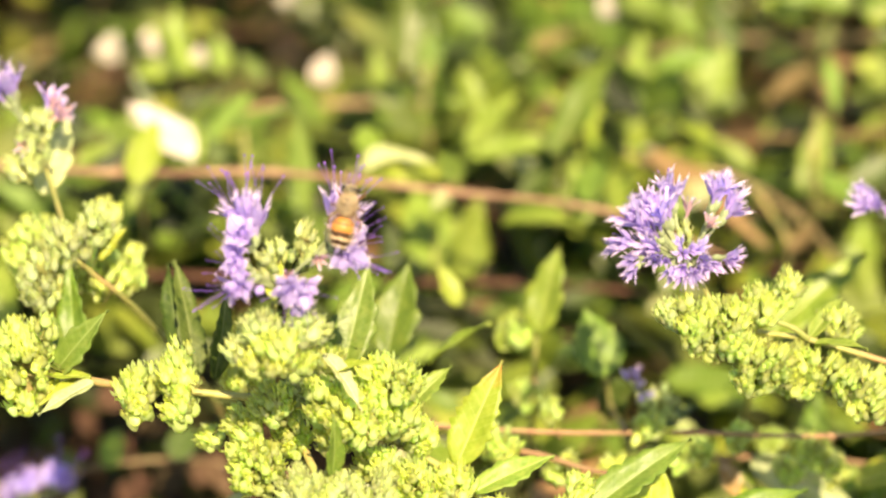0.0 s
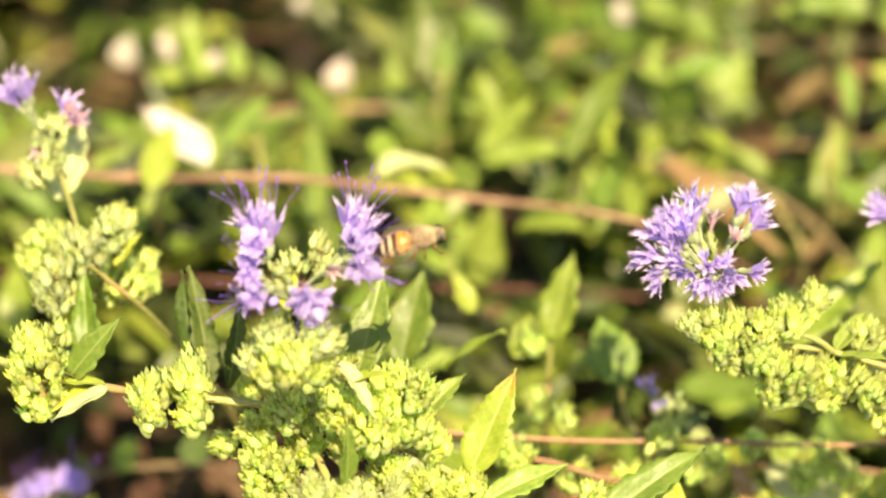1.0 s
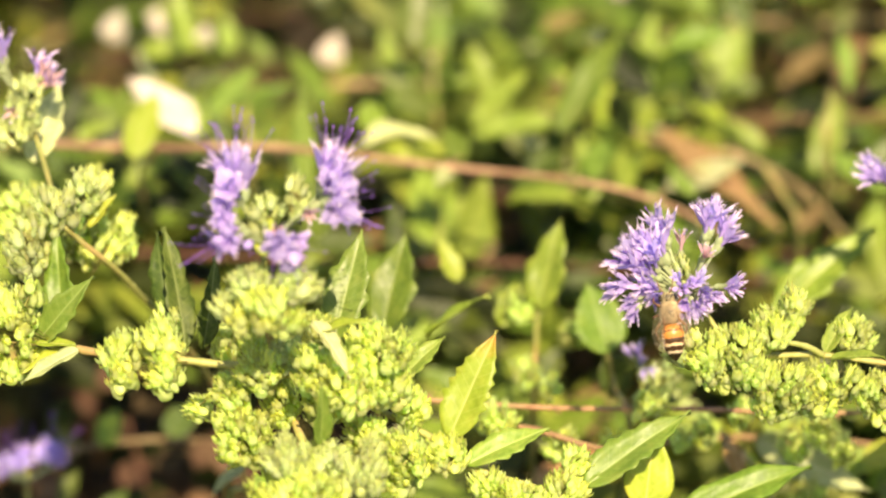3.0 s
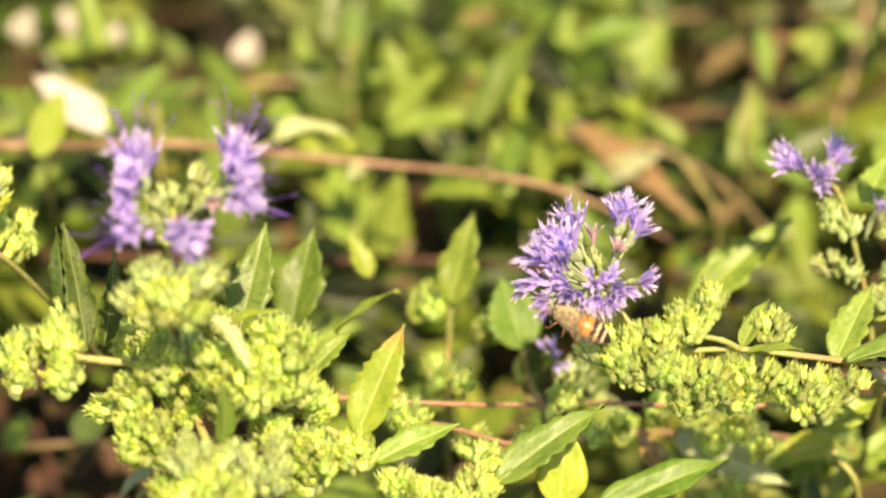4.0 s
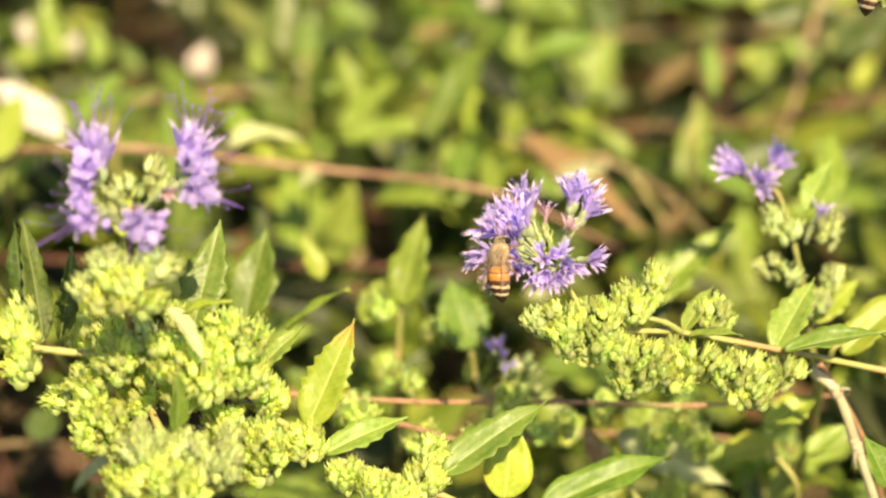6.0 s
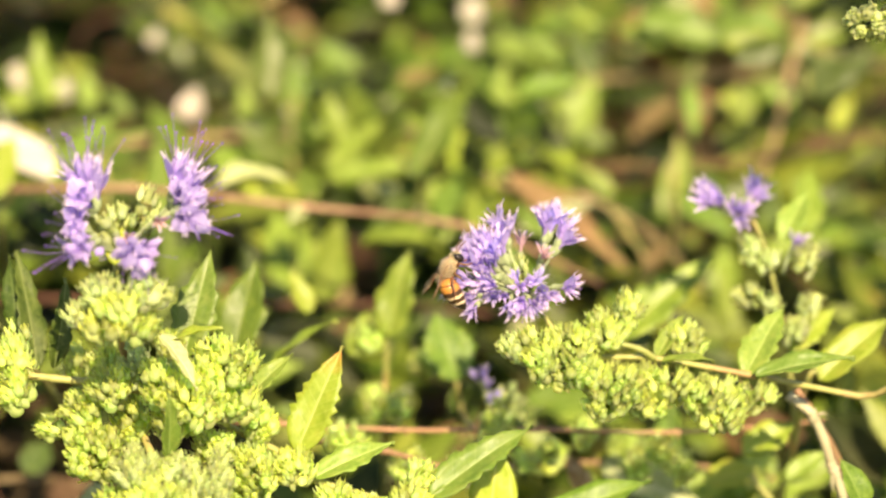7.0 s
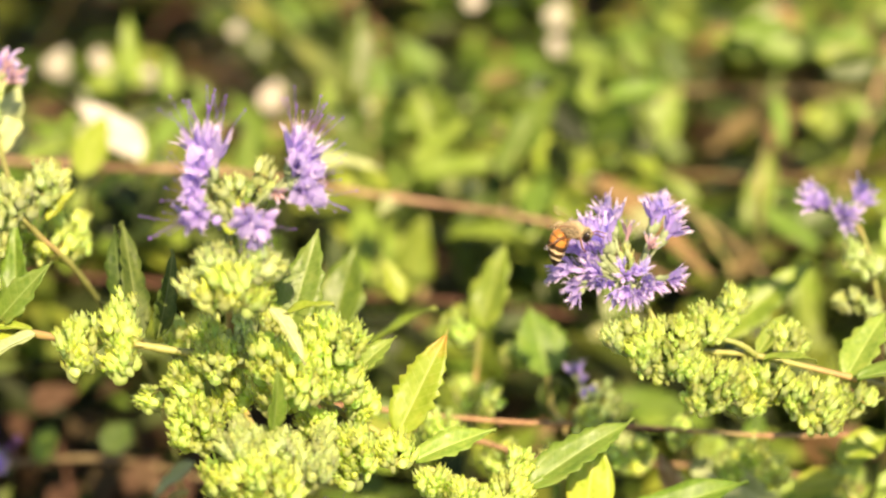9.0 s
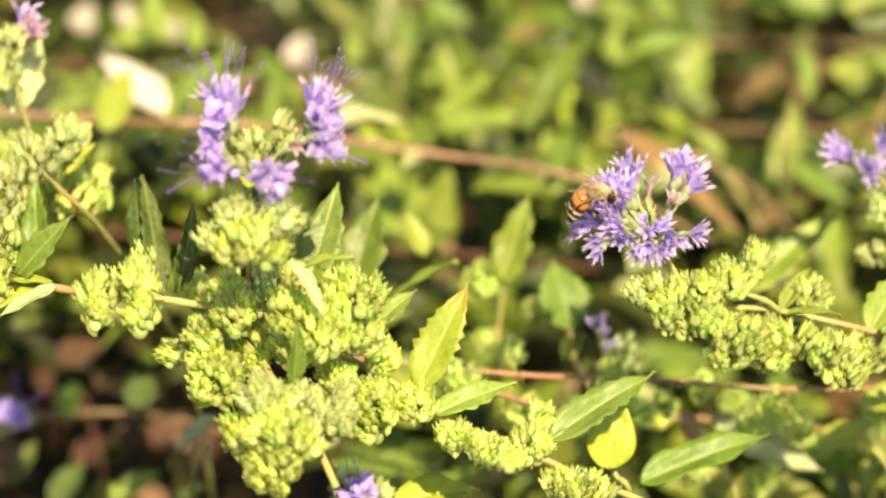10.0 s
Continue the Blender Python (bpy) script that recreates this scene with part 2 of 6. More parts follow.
def striped(name):
    """The abdomen: amber bands at the waist, black and pale hair bands towards the sting, along the body's y."""
    m = bpy.data.materials.new(name)
    m.use_nodes = True
    n, l = m.node_tree.nodes, m.node_tree.links
    b = n["Principled BSDF"]
    co = n.new("ShaderNodeTexCoord")
    sep = n.new("ShaderNodeSeparateXYZ")
    wob = n.new("ShaderNodeTexNoise")
    wob.inputs["Scale"].default_value = 1200
    l.new(co.outputs["Object"], sep.inputs[0])
    l.new(co.outputs["Object"], wob.inputs["Vector"])
    add = n.new("ShaderNodeMath")
    add.operation = "MULTIPLY_ADD"
    add.inputs[1].default_value, add.inputs[2].default_value = 0.0007, -0.00035
    l.new(wob.outputs["Fac"], add.inputs[0])
    s = n.new("ShaderNodeMath")
    s.operation = "ADD"
    l.new(sep.outputs["Y"], s.inputs[0])
    l.new(add.outputs[0], s.inputs[1])
    r = n.new("ShaderNodeMapRange")
    r.inputs[1].default_value, r.inputs[2].default_value = -0.0078, 0.0
    l.new(s.outputs[0], r.inputs[0])
    ramp = n.new("ShaderNodeValToRGB")
    e = ramp.color_ramp.elements
    black, amber, pale = (0.02, 0.012, 0.008, 1), (0.44, 0.18, 0.04, 1), (0.56, 0.46, 0.32, 1)
    brown = (0.05, 0.024, 0.012, 1)
    e[0].position, e[0].color = 0.0, black
    e[1].position, e[1].color = 1.0, (0.52, 0.36, 0.18, 1)
    for p, c in ((0.17, black), (0.19, pale), (0.235, pale), (0.255, brown), (0.36, brown), (0.38, pale), (0.43, (0.56, 0.40, 0.22, 1)), (0.45, brown),
                 (0.555, brown), (0.585, amber), (0.74, (0.48, 0.21, 0.05, 1)), (0.75, (0.12, 0.05, 0.016, 1)), (0.775, (0.13, 0.055, 0.018, 1)), (0.785, amber), (0.93, amber)):
        k = e.new(p)
        k.color = c
    l.new(r.outputs[0], ramp.inputs[0])
    l.new(ramp.outputs[0], b.inputs["Base Color"])
    b.inputs["Roughness"].default_value = 0.38
    bp = n.new("ShaderNodeBump")
    bp.inputs["Strength"].default_value, bp.inputs["Distance"].default_value = 0.3, 0.0001
    l.new(wob.outputs["Fac"], bp.inputs["Height"])
    l.new(bp.outputs[0], b.inputs["Normal"])
    MATS[name] = m


def membrane(name):
    """Wing: clear brownish film with a little gloss."""
    m = bpy.data.materials.new(name)
    m.use_nodes = True
    n, l = m.node_tree.nodes, m.node_tree.links
    b = n["Principled BSDF"]
    b.inputs["Base Color"].default_value = (0.80, 0.70, 0.52, 1)
    b.inputs["Roughness"].default_value = 0.25
    t = n.new("ShaderNodeBsdfTransparent")
    t.inputs[0].default_value = (0.97, 0.94, 0.90, 1)
    co = n.new("ShaderNodeTexCoord")
    v = n.new("ShaderNodeTexVoronoi")
    v.feature = "DISTANCE_TO_EDGE"
    v.inputs["Scale"].default_value = 420
    l.new(co.outputs["Object"], v.inputs["Vector"])
    mr = n.new("ShaderNodeMapRange")
    mr.inputs[1].default_value, mr.inputs[2].default_value = 0.01, 0.035
    mr.inputs[3].default_value, mr.inputs[4].default_value = 0.84, 0.965
    l.new(v.outputs["Distance"], mr.inputs[0])
    ms = n.new("ShaderNodeMixShader")
    l.new(mr.outputs[0], ms.inputs[0])
    l.new(b.outputs[0], ms.inputs[1])
    l.new(t.outputs[0], ms.inputs[2])
    l.new(ms.outputs[0], n["Material Output"].inputs["Surface"])
    MATS[name] = m


striped("bee_bands")
membrane("bee_wing")

# ---- building tools ----
RIGHT, UP, AWAY = Vector((1, 0, 0)), Vector((0, 0.4226, 0.9063)), Vector((0, 0.9063, -0.4226))
PLACE = {}
rng = random.Random(7)


def mesh_of(name, bm, *mats):
    me = bpy.data.meshes.new(name)
    bm.to_mesh(me)
    bm.free()
    for p in me.polygons:
        p.use_smooth = True
    for k in mats:
        me.materials.append(MATS[k])
    return me


def thing(name, at, label, category, group="", kind="", data=None):
    ob = new(name, data)
    PLACE[ob] = Matrix.Translation(at)
    ob.matrix_basis = PLACE[ob]
    return tagged(ob, label, category, group, kind)


def part(name, data, parent, m=None, label=""):
    """A mesh under its thing or part; m is its pose in the world."""
    ob = new(name, data)
    ob.parent = parent
    PLACE[ob] = m if m is not None else PLACE[parent]
    ob.matrix_basis = PLACE[parent].inverted() @ PLACE[ob]
    return tagged(ob, label)


def along(base, tip, face=None, size=1.0):
    """A pose at base whose y runs to tip and whose z faces as near to face as it can."""
    y = (Vector(tip) - Vector(base)).normalized()
    z = Vector(face if face else (0.1, -0.6, 0.8))
    x = y.cross(z).normalized()
    z = x.cross(y)
    m = Matrix((x, y, z)).transposed().to_4x4()
    return Matrix.Translation(base) @ m @ Matrix.Diagonal((size, size, size, 1))


def upright(base, way, spin=0.0, size=1.0):
    """A pose at base whose z runs along way."""
    q = Vector(way).to_track_quat("Z", "Y").to_matrix().to_4x4()
    return Matrix.Translation(base) @ q @ Matrix.Rotation(spin, 4, "Z") @ Matrix.Diagonal((size, size, size, 1))


def spline(points, steps):
    p = [Vector(q) for q in points]
    p = [2 * p[0] - p[1]] + p + [2 * p[-1] - p[-2]]
    out = []
    for i in range(1, len(p) - 2):
        for k in range(steps):
            t = k / steps
            a, b, c, d = p[i - 1], p[i], p[i + 1], p[i + 2]
            out.append(0.5 * (2 * b + (c - a) * t + (2 * a - 5 * b + 4 * c - d) * t * t + (3 * b - 3 * c + d - a) * t ** 3))
    return out + [p[-2]]


def tube(bm, points, r0, r1, sides=7, steps=6, knots=0.0, mat=0):
    """A round, tapering rod through points, with slight swellings."""
    path = spline(points, steps)
    n = len(path)
    rings = []
    ref = Vector((0.13, 0.21, 0.97))
    for i, c in enumerate(path):
        t = (path[min(i + 1, n - 1)] - path[max(i - 1, 0)]).normalized()
        a = t.cross(ref)
        if a.length < 0.05:
            a = t.cross(Vector((1, 0, 0)))
        a.normalize()
        b = t.cross(a)
        r = r0 + (r1 - r0) * i / (n - 1)
        r *= 1 + knots * (0.5 * math.sin(i * 2.1) + (1.0 if i % steps == 0 and 0 < i < n - 1 else 0))
        rings.append([bm.verts.new(c + r * (math.cos(2 * math.pi * k / sides) * a + math.sin(2 * math.pi * k / sides) * b)) for k in range(sides)])
    for i in range(n - 1):
        for k in range(sides):
            bm.faces.new((rings[i][k], rings[i][(k + 1) % sides], rings[i + 1][(k + 1) % sides], rings[i + 1][k])).material_index = mat
    bm.faces.new(rings[0][::-1]).material_index = mat
    bm.faces.new(rings[-1]).material_index = mat


def leaf_mesh(name, mat, wide=0.36, teeth=4, fold=0.16, curl=0.12, rows=18, twist=0.0, seed=0, wave=0.02, thick=0.012):
    """A lance-shaped leaf, one unit long: raised midrib, side veins, a few coarse teeth towards the tip."""
    r = random.Random(seed)
    bm = bmesh.new()
    cols = (-1, -0.66, -0.33, -0.07, 0, 0.07, 0.33, 0.66, 1)
    grid = []
    ph = r.uniform(0, 6)
    for i in range(rows + 1):
        s = i / rows
        w = 0.5 * wide * (math.sin(math.pi * min(1, s ** 0.8 + 0.02)) ** 0.85 * (1 - 0.25 * s) + 0.03 * (1 - s))
        saw = 0.0
        if teeth and 0.28 < s < 0.84:
            f = ((s - 0.28) / 0.56 * teeth) % 1
            saw = (wide * 0.20 * (f if f < 0.7 else (1 - f) * 2.3) - wide * 0.06) * min(1, (0.95 - s) * 3)
        row = []
        for u in cols:
            ww = max(0.0, w + (saw if abs(u) == 1 else 0))
            x = u * ww
            z = fold * abs(u) ** 1.3 * w * 2 - (0.012 if u == 0 else 0) * (1 - s)
            z += wave * math.sin(s * 11 + ph + u * 2) * abs(u) - 0.006 * abs(math.sin(s * 26 - abs(u) * 4)) * (0.2 < abs(u) < 0.9)
            z -= curl * s * s
            a = twist * s
            row.append(bm.verts.new((x * math.cos(a) - z * math.sin(a), s - 0.4 * curl * curl * s * s, x * math.sin(a) + z * math.cos(a))))
        grid.append(row)
    for i in range(rows):
        for k in range(len(cols) - 1):
            bm.faces.new((grid[i][k], grid[i][k + 1], grid[i + 1][k + 1], grid[i + 1][k]))
    bmesh.ops.recalc_face_normals(bm, faces=bm.faces)
    if thick:
        bmesh.ops.solidify(bm, geom=bm.faces[:], thickness=thick)
    return mesh_of(name, bm, mat)


def bud_mesh(name, mat, fat=1.0, seed=0):
    """An unopened flower: a plump five-ribbed calyx that narrows to a crown of short pointed teeth; one unit long along z."""
    r = random.Random(seed)
    bm = bmesh.new()
    rings = []
    for z, w in ((0.0, 0.05), (0.07, 0.14), (0.22, 0.225), (0.38, 0.245), (0.52, 0.225), (0.62, 0.20)):
        rings.append([bm.verts.new((fat * w * (1 - 0.14 * (k % 2) * min(1, z * 2)) * math.cos(math.pi * k / 5), fat * w * (1 - 0.14 * (k % 2) * min(1, z * 2)) * math.sin(math.pi * k / 5),
                                    z - 0.07 * (k % 2) * (z > 0.6))) for k in range(10)])
    for i in range(len(rings) - 1):
        for k in range(10):
            bm.faces.new((rings[i][k], rings[i][(k + 1) % 10], rings[i + 1][(k + 1) % 10], rings[i + 1][k]))
    bm.faces.new(rings[0][::-1])
    for n in range(5):   # the teeth, some shut over the mouth, some a little spread
        a = 2 * math.pi * n / 5 + r.uniform(-0.15, 0.15)
        splay, tall = r.uniform(0.12, 0.30), r.uniform(0.92, 1.12)
        out, tang = Vector((math.cos(a), math.sin(a), 0)), Vector((-math.sin(a), math.cos(a), 0))
        left, mid, right = rings[-1][(2 * n - 1) % 10], rings[-1][2 * n], rings[-1][(2 * n + 1) % 10]
        z = 0.62 + (tall - 0.62) * 0.45
        low_l = bm.verts.new(out * fat * (splay + 0.08) * 0.85 - tang * fat * 0.09 + Vector((0, 0, z - 0.02)))
        low_m = bm.verts.new(out * fat * (splay + 0.10) + Vector((0, 0, z)))
        low_r = bm.verts.new(out * fat * (splay + 0.08) * 0.85 + tang * fat * 0.09 + Vector((0, 0, z - 0.02)))
        tip = bm.verts.new(out * fat * splay + Vector((0, 0, tall)))
        bm.faces.new((left, mid, low_m, low_l))
        bm.faces.new((mid, right, low_r, low_m))
        bm.faces.new((low_l, low_m, tip))
        bm.faces.new((low_m, low_r, tip))
    top = bm.verts.new((0, 0, 0.7))
    for k in range(10):
        bm.faces.new((rings[-1][k], rings[-1][(k + 1) % 10], top))
    bmesh.ops.recalc_face_normals(bm, faces=bm.faces[:50])
    return mesh_of(name, bm, mat)


BUDS = {k: [bud_mesh("bud", k, f * w, s) for s, f in enumerate((0.9, 1.05, 0.8, 1.35, 1.5, 1.0))] for k, w in (("bud_green", 1.0), ("bud_grey", 0.95), ("bud_soft", 0.9))}


def cluster(parent, at, wide, tall, lean=(0, 0, 1), count=42, kind="bud_green", size=0.0031, root=None, deep=None):
    """A domed head of buds on fine forking stalks; wide and tall are its half sizes. The buds stand nearly parallel, their points along lean.
    Those of the outer, sunny side are meshes of their own, those behind are joined."""
    at, lean = Vector(at), Vector(lean).normalized()
    root = Vector(root) if root else at - lean * tall * 0.8
    side, back = RIGHT, AWAY
    deep = deep or 0.5 * (wide + tall)
    bm = bmesh.new()
    origin = bm.verts.new(root)
    turn = rng.uniform(0, 6.28)
    hubs = []
    for j in range(max(2, count // 9)):   # where the stalks fork
        f = 1 - 2 * (j + 0.5) / max(2, count // 9)
        q, a = math.sqrt(1 - f * f), j * 2.39996 + turn
        d = side * (q * math.cos(a)) * wide + back * (q * math.sin(a)) * deep + UP * f * tall
        hub = at + d * rng.uniform(0.4, 0.62)
        u = d.orthogonal().normalized() * 0.00030
        v = d.normalized().cross(u)
        knee = [bm.verts.new(hub + u), bm.verts.new(hub - u * 0.5 + v * 0.87), bm.verts.new(hub - u * 0.5 - v * 0.87)]
        for k in range(3):
            bm.faces.new((origin, knee[k], knee[(k + 1) % 3]))
        hubs.append((hub, d, knee, u, v, rng.uniform(0.72, 1.22)))
    near, rear = [], []
    for j in range(count):
        f = 1 - 2 * (j + 0.5) / count
        q, a = math.sqrt(1 - f * f), j * 2.39996 + turn
        d = side * (q * math.cos(a)) * wide + back * (q * math.sin(a)) * deep + UP * f * tall
        hub, hd, knee, u, v, reach = min(hubs, key=lambda h: (h[0] - at - d * 0.55).length)
        spot = at + (d * 0.74 + hd * 0.26) * reach * rng.uniform(0.62, 1.06)
        way = (lean * 0.75 + hd.normalized() * 0.30 + d.normalized() * 0.12 + Vector((rng.uniform(-.2, .2), rng.uniform(-.2, .2), rng.uniform(-.12, .2)))).normalized()
        z = size * 1.15 * rng.uniform(0.72, 1.25)
        base = spot - way * z * 0.6
        (near if q * math.sin(a) < 0.12 else rear).append((base, way, z))
        hi = [bm.verts.new(base + u * 0.8), bm.verts.new(base - u * 0.4 + v * 0.7), bm.verts.new(base - u * 0.4 - v * 0.7)]
        for i in range(3):
            bm.faces.new((knee[i], hi[i], hi[(i + 1) % 3]))
            bm.faces.new((knee[i], hi[(i + 1) % 3], knee[(i + 1) % 3]))
    head = part("flower_stalk", mesh_of("flower_stalk", bm, "stem_green"), parent, Matrix())
    for base, way, z in near:
        part("bud", rng.choice(BUDS[kind]), head, upright(base, way, rng.uniform(0, 6.28), z))
    co, faces = [], []
    for base, way, z in rear:
        m = upright(base, way, rng.uniform(0, 6.28), z)
        src = rng.choice(BUDS[kind])
        n = len(co)
        co += [m @ v.co for v in src.vertices]
        faces += [[n + i for i in p.vertices] for p in src.polygons]
    if co:
        me = bpy.data.meshes.new("bud_mass")
        me.from_pydata(co, [], faces)
        me.polygons.foreach_set("use_smooth", [True] * len(faces))
        me.materials.append(MATS[kind + "_joined"])
        tagged(part("bud_mass", me, head, Matrix()), kind="stuff")
    return head


def stem(parent, points, r0, r1, mat="stem_green", name="stem", knots=0.12, label=""):
    bm = bmesh.new()
    tube(bm, points, r0, r1, 9, 7, knots)
    return part(name, mesh_of(name, bm, mat), parent, Matrix(), label)


LEAVES = {}


def leaf(parent, base, tip, wide, mat="leaf_green", face=None, teeth=4, fold=0.16, curl=0.1, twist=0.0, name="leaf", label=""):
    """wide: the leaf's width over its length."""
    key = (mat, round(wide, 2), teeth, fold, curl, twist)
    if key not in LEAVES:
        LEAVES[key] = leaf_mesh("leaf", mat, wide, teeth, fold, curl, 28, twist, len(LEAVES))
    size = (Vector(tip) - Vector(base)).length
    return part(name, LEAVES[key], parent, along(base, tip, face, size), label)


def floret_mesh(name, seed=0, mat="petal_violet", flare=0.75, slim=1.0, broad=1.0, fringe=1.0, short=1.0):
    """A lipped flower along z, one unit long: a tube that widens into five lobes, the lowest one larger and fringed."""
    r = random.Random(seed)
    bm = bmesh.new()
    prof = ((0.0, 0.055), (0.2, 0.07), (0.38, 0.10), (0.5, 0.14))
    sides = 10
    rings = [[bm.verts.new((slim * w * math.cos(2 * math.pi * k / sides), slim * w * math.sin(2 * math.pi * k / sides), z)) for k in range(sides)] for z, w in prof]
    for i in range(len(rings) - 1):
        for k in range(sides):
            bm.faces.new((rings[i][k], rings[i][(k + 1) % sides], rings[i + 1][(k + 1) % sides], rings[i + 1][k]))
    for lobe in range(5):
        a = 2 * math.pi * lobe / 5 + r.uniform(-0.15, 0.15)
        big = lobe == 0
        n = 5
        ln = (0.52 if big else 0.42) * r.uniform(0.8, 1.2) * short
        wd = (0.29 if big else 0.20) * r.uniform(0.9, 1.1) * slim * broad
        open_ = flare * r.uniform(0.7, 1.3)
        out, tang = Vector((math.cos(a), math.sin(a), 0)), Vector((-math.sin(a), math.cos(a), 0))
        rows = []
        pos, ang = out * 0.13 * slim + Vector((0, 0, 0.46)), 0.25
        for i in range(n + 1):
            s = i / n
            half = wd * 0.5 * (0.55 + 0.85 * math.sin(math.pi * min(1, s * 0.9)) - 0.15 * s)
            rows.append([bm.verts.new(pos + tang * half * u + (out * math.cos(ang) * -1 + Vector((0, 0, 1)) * math.sin(ang)) * (0.10 * wd * (1 - abs(u) * 2))) for u in (-1, -0.5, 0, 0.5, 1)])
            for v in rows[-1]:   # crumpled, uneven petal
                v.co += Vector((r.uniform(-1, 1), r.uniform(-1, 1), r.uniform(-1, 1))) * 0.022 * s
            ang += open_ * 1.1 / n
            pos = pos + (out * math.sin(ang) + Vector((0, 0, 1)) * math.cos(ang)) * ln / n
        for i in range(n):
            for k in range(4):
                bm.faces.new((rows[i][k], rows[i][k + 1], rows[i + 1][k + 1], rows[i + 1][k]))
        way = (out * math.sin(ang) + Vector((0, 0, 1)) * math.cos(ang))
        last = rows[-1]
        for k in [0, 1, 2, 3] * (4 if big else 3):   # fringe: short pale threads past the rim
            c = last[k].co.lerp(last[k + 1].co, r.random())
            tip = bm.verts.new(last[k].co.lerp(last[k + 1].co, r.random()) + way * r.uniform(0.07, 0.22) * fringe + tang * r.uniform(-0.07, 0.07) + out * r.uniform(0, 0.05))
            near = last[k] if r.random() < 0.5 else last[k + 1]
            foot = bm.verts.new(near.co + (c - near.co).normalized() * 0.03)
            bm.faces.new((near, foot, tip)).material_index = 1
        near = min(rings[-1], key=lambda v: (v.co - rows[0][2].co).length)
        k = rings[-1].index(near)
        bm.faces.new((rows[0][1], rows[0][2], near))
        bm.faces.new((rows[0][2], rows[0][3], rings[-1][(k + 1) % sides]))
    return mesh_of(name, bm, mat, "petal_fringe")


def calyx_mesh(name):
    bm = bmesh.new()
    rings = [[bm.verts.new((w * math.cos(2 * math.pi * k / 10), w * math.sin(2 * math.pi * k / 10), z if not (j == 3 and k % 2) else z - 0.1)) for k in range(10)]
             for j, (z, w) in enumerate(((-0.14, 0.05), (-0.06, 0.11), (0.08, 0.135), (0.26, 0.12)))]
    for i in range(3):
        for k in range(10):
            bm.faces.new((rings[i][k], rings[i][(k + 1) % 10], rings[i + 1][(k + 1) % 10], rings[i + 1][k]))
    bm.faces.new(rings[0][::-1])
    return mesh_of(name, bm, "calyx_green")


def stamen_mesh(name, length, bend):
    bm = bmesh.new()
    tube(bm, ((0.03, 0, 0.35), (0.06, 0, 0.35 + length * 0.5), (0.06 + bend, 0, 0.35 + length)), 0.0085, 0.007, 5, 4)
    bmesh.ops.create_icosphere(bm, subdivisions=1, radius=0.028, matrix=Matrix.Translation((0.06 + bend, 0, 0.35 + length)) @ Matrix.Diagonal((1, 1, 1.5, 1)))
    return mesh_of(name, bm, "stamen_violet")


def petal_bud_mesh(name):
    """A violet flower still shut: a round cap on a short neck."""
    bm = bmesh.new()
    bmesh.ops.create_uvsphere(bm, u_segments=12, v_segments=8, radius=0.26, matrix=Matrix.Translation((0, 0, 0.62)) @ Matrix.Diagonal((1, 0.9, 0.85, 1)))
    tube(bm, ((0, 0, 0), (0.01, 0, 0.25), (0, 0, 0.5)), 0.07, 0.13, 8, 2)
    return mesh_of(name, bm, "petal_violet")


FLORETS = [floret_mesh("floret", s, "petal_violet", f, 1.0, 1.45, 0.6) for s, f in enumerate((0.7, 0.95, 1.1, 0.8, 1.2, 0.6))]
SLIM = [floret_mesh("floret", 20 + s, "petal_violet", f, 0.8, 1.05, 1.35, 0.95) for s, f in enumerate((0.05, 0.18, 0.32, 0.12, 0.42, 0.25))]
FADED = [floret_mesh("floret", 40 + s, "petal_faded", 0.3, 0.7) for s in range(2)]
CALYX = calyx_mesh("calyx")
STAMEN_LONG = [stamen_mesh("stamen", 1.2 + 0.16 * k, 0.14 + 0.10 * k) for k in range(3)]
STAMEN_SHORT = [stamen_mesh("stamen", 0.55 + 0.08 * k, 0.05 + 0.05 * k) for k in range(3)]
SHUT = petal_bud_mesh("closed_flower")


def view(x, y, z):
    """A direction told as right, up and towards the lens side of the shrub."""
    return RIGHT * x + UP * y - AWAY * z


def floret(parent, tip, way, size=0.0062, style="open", root=None, stamens=3):
    """One flower whose mouth is at tip and faces way, with its calyx, stamens and stalk."""
    way = Vector(way).normalized()
    base = Vector(tip) - way * size * 0.75
    m = upright(base, way, rng.uniform(0, 6.28), size)
    data = rng.choice({"open": FLORETS, "slim": SLIM, "tall": SLIM, "faded": FADED}[style])
    ob = part("floret", data, parent, m, "faded pinkish floret" if style == "faded" else "")
    part("calyx", CALYX, ob, m)
    for k in range(stamens):
        s = m @ Matrix.Rotation(2.1 * k + rng.uniform(-0.4, 0.4), 4, "Z") @ Matrix.Rotation(rng.uniform(0, 0.12), 4, "Y")
        part("stamen", rng.choice(STAMEN_LONG if style in ("open", "tall") else STAMEN_SHORT), ob, s)
    if root:
        bm = bmesh.new()
        r = Vector(root)
        tube(bm, (r, r.lerp(base, 0.6) - way * size * 0.15, base - way * size * 0.1), 0.0003, 0.00026, 5, 3)
        part("stalk", mesh_of("stalk", bm, "calyx_green"), ob, Matrix())
    return ob


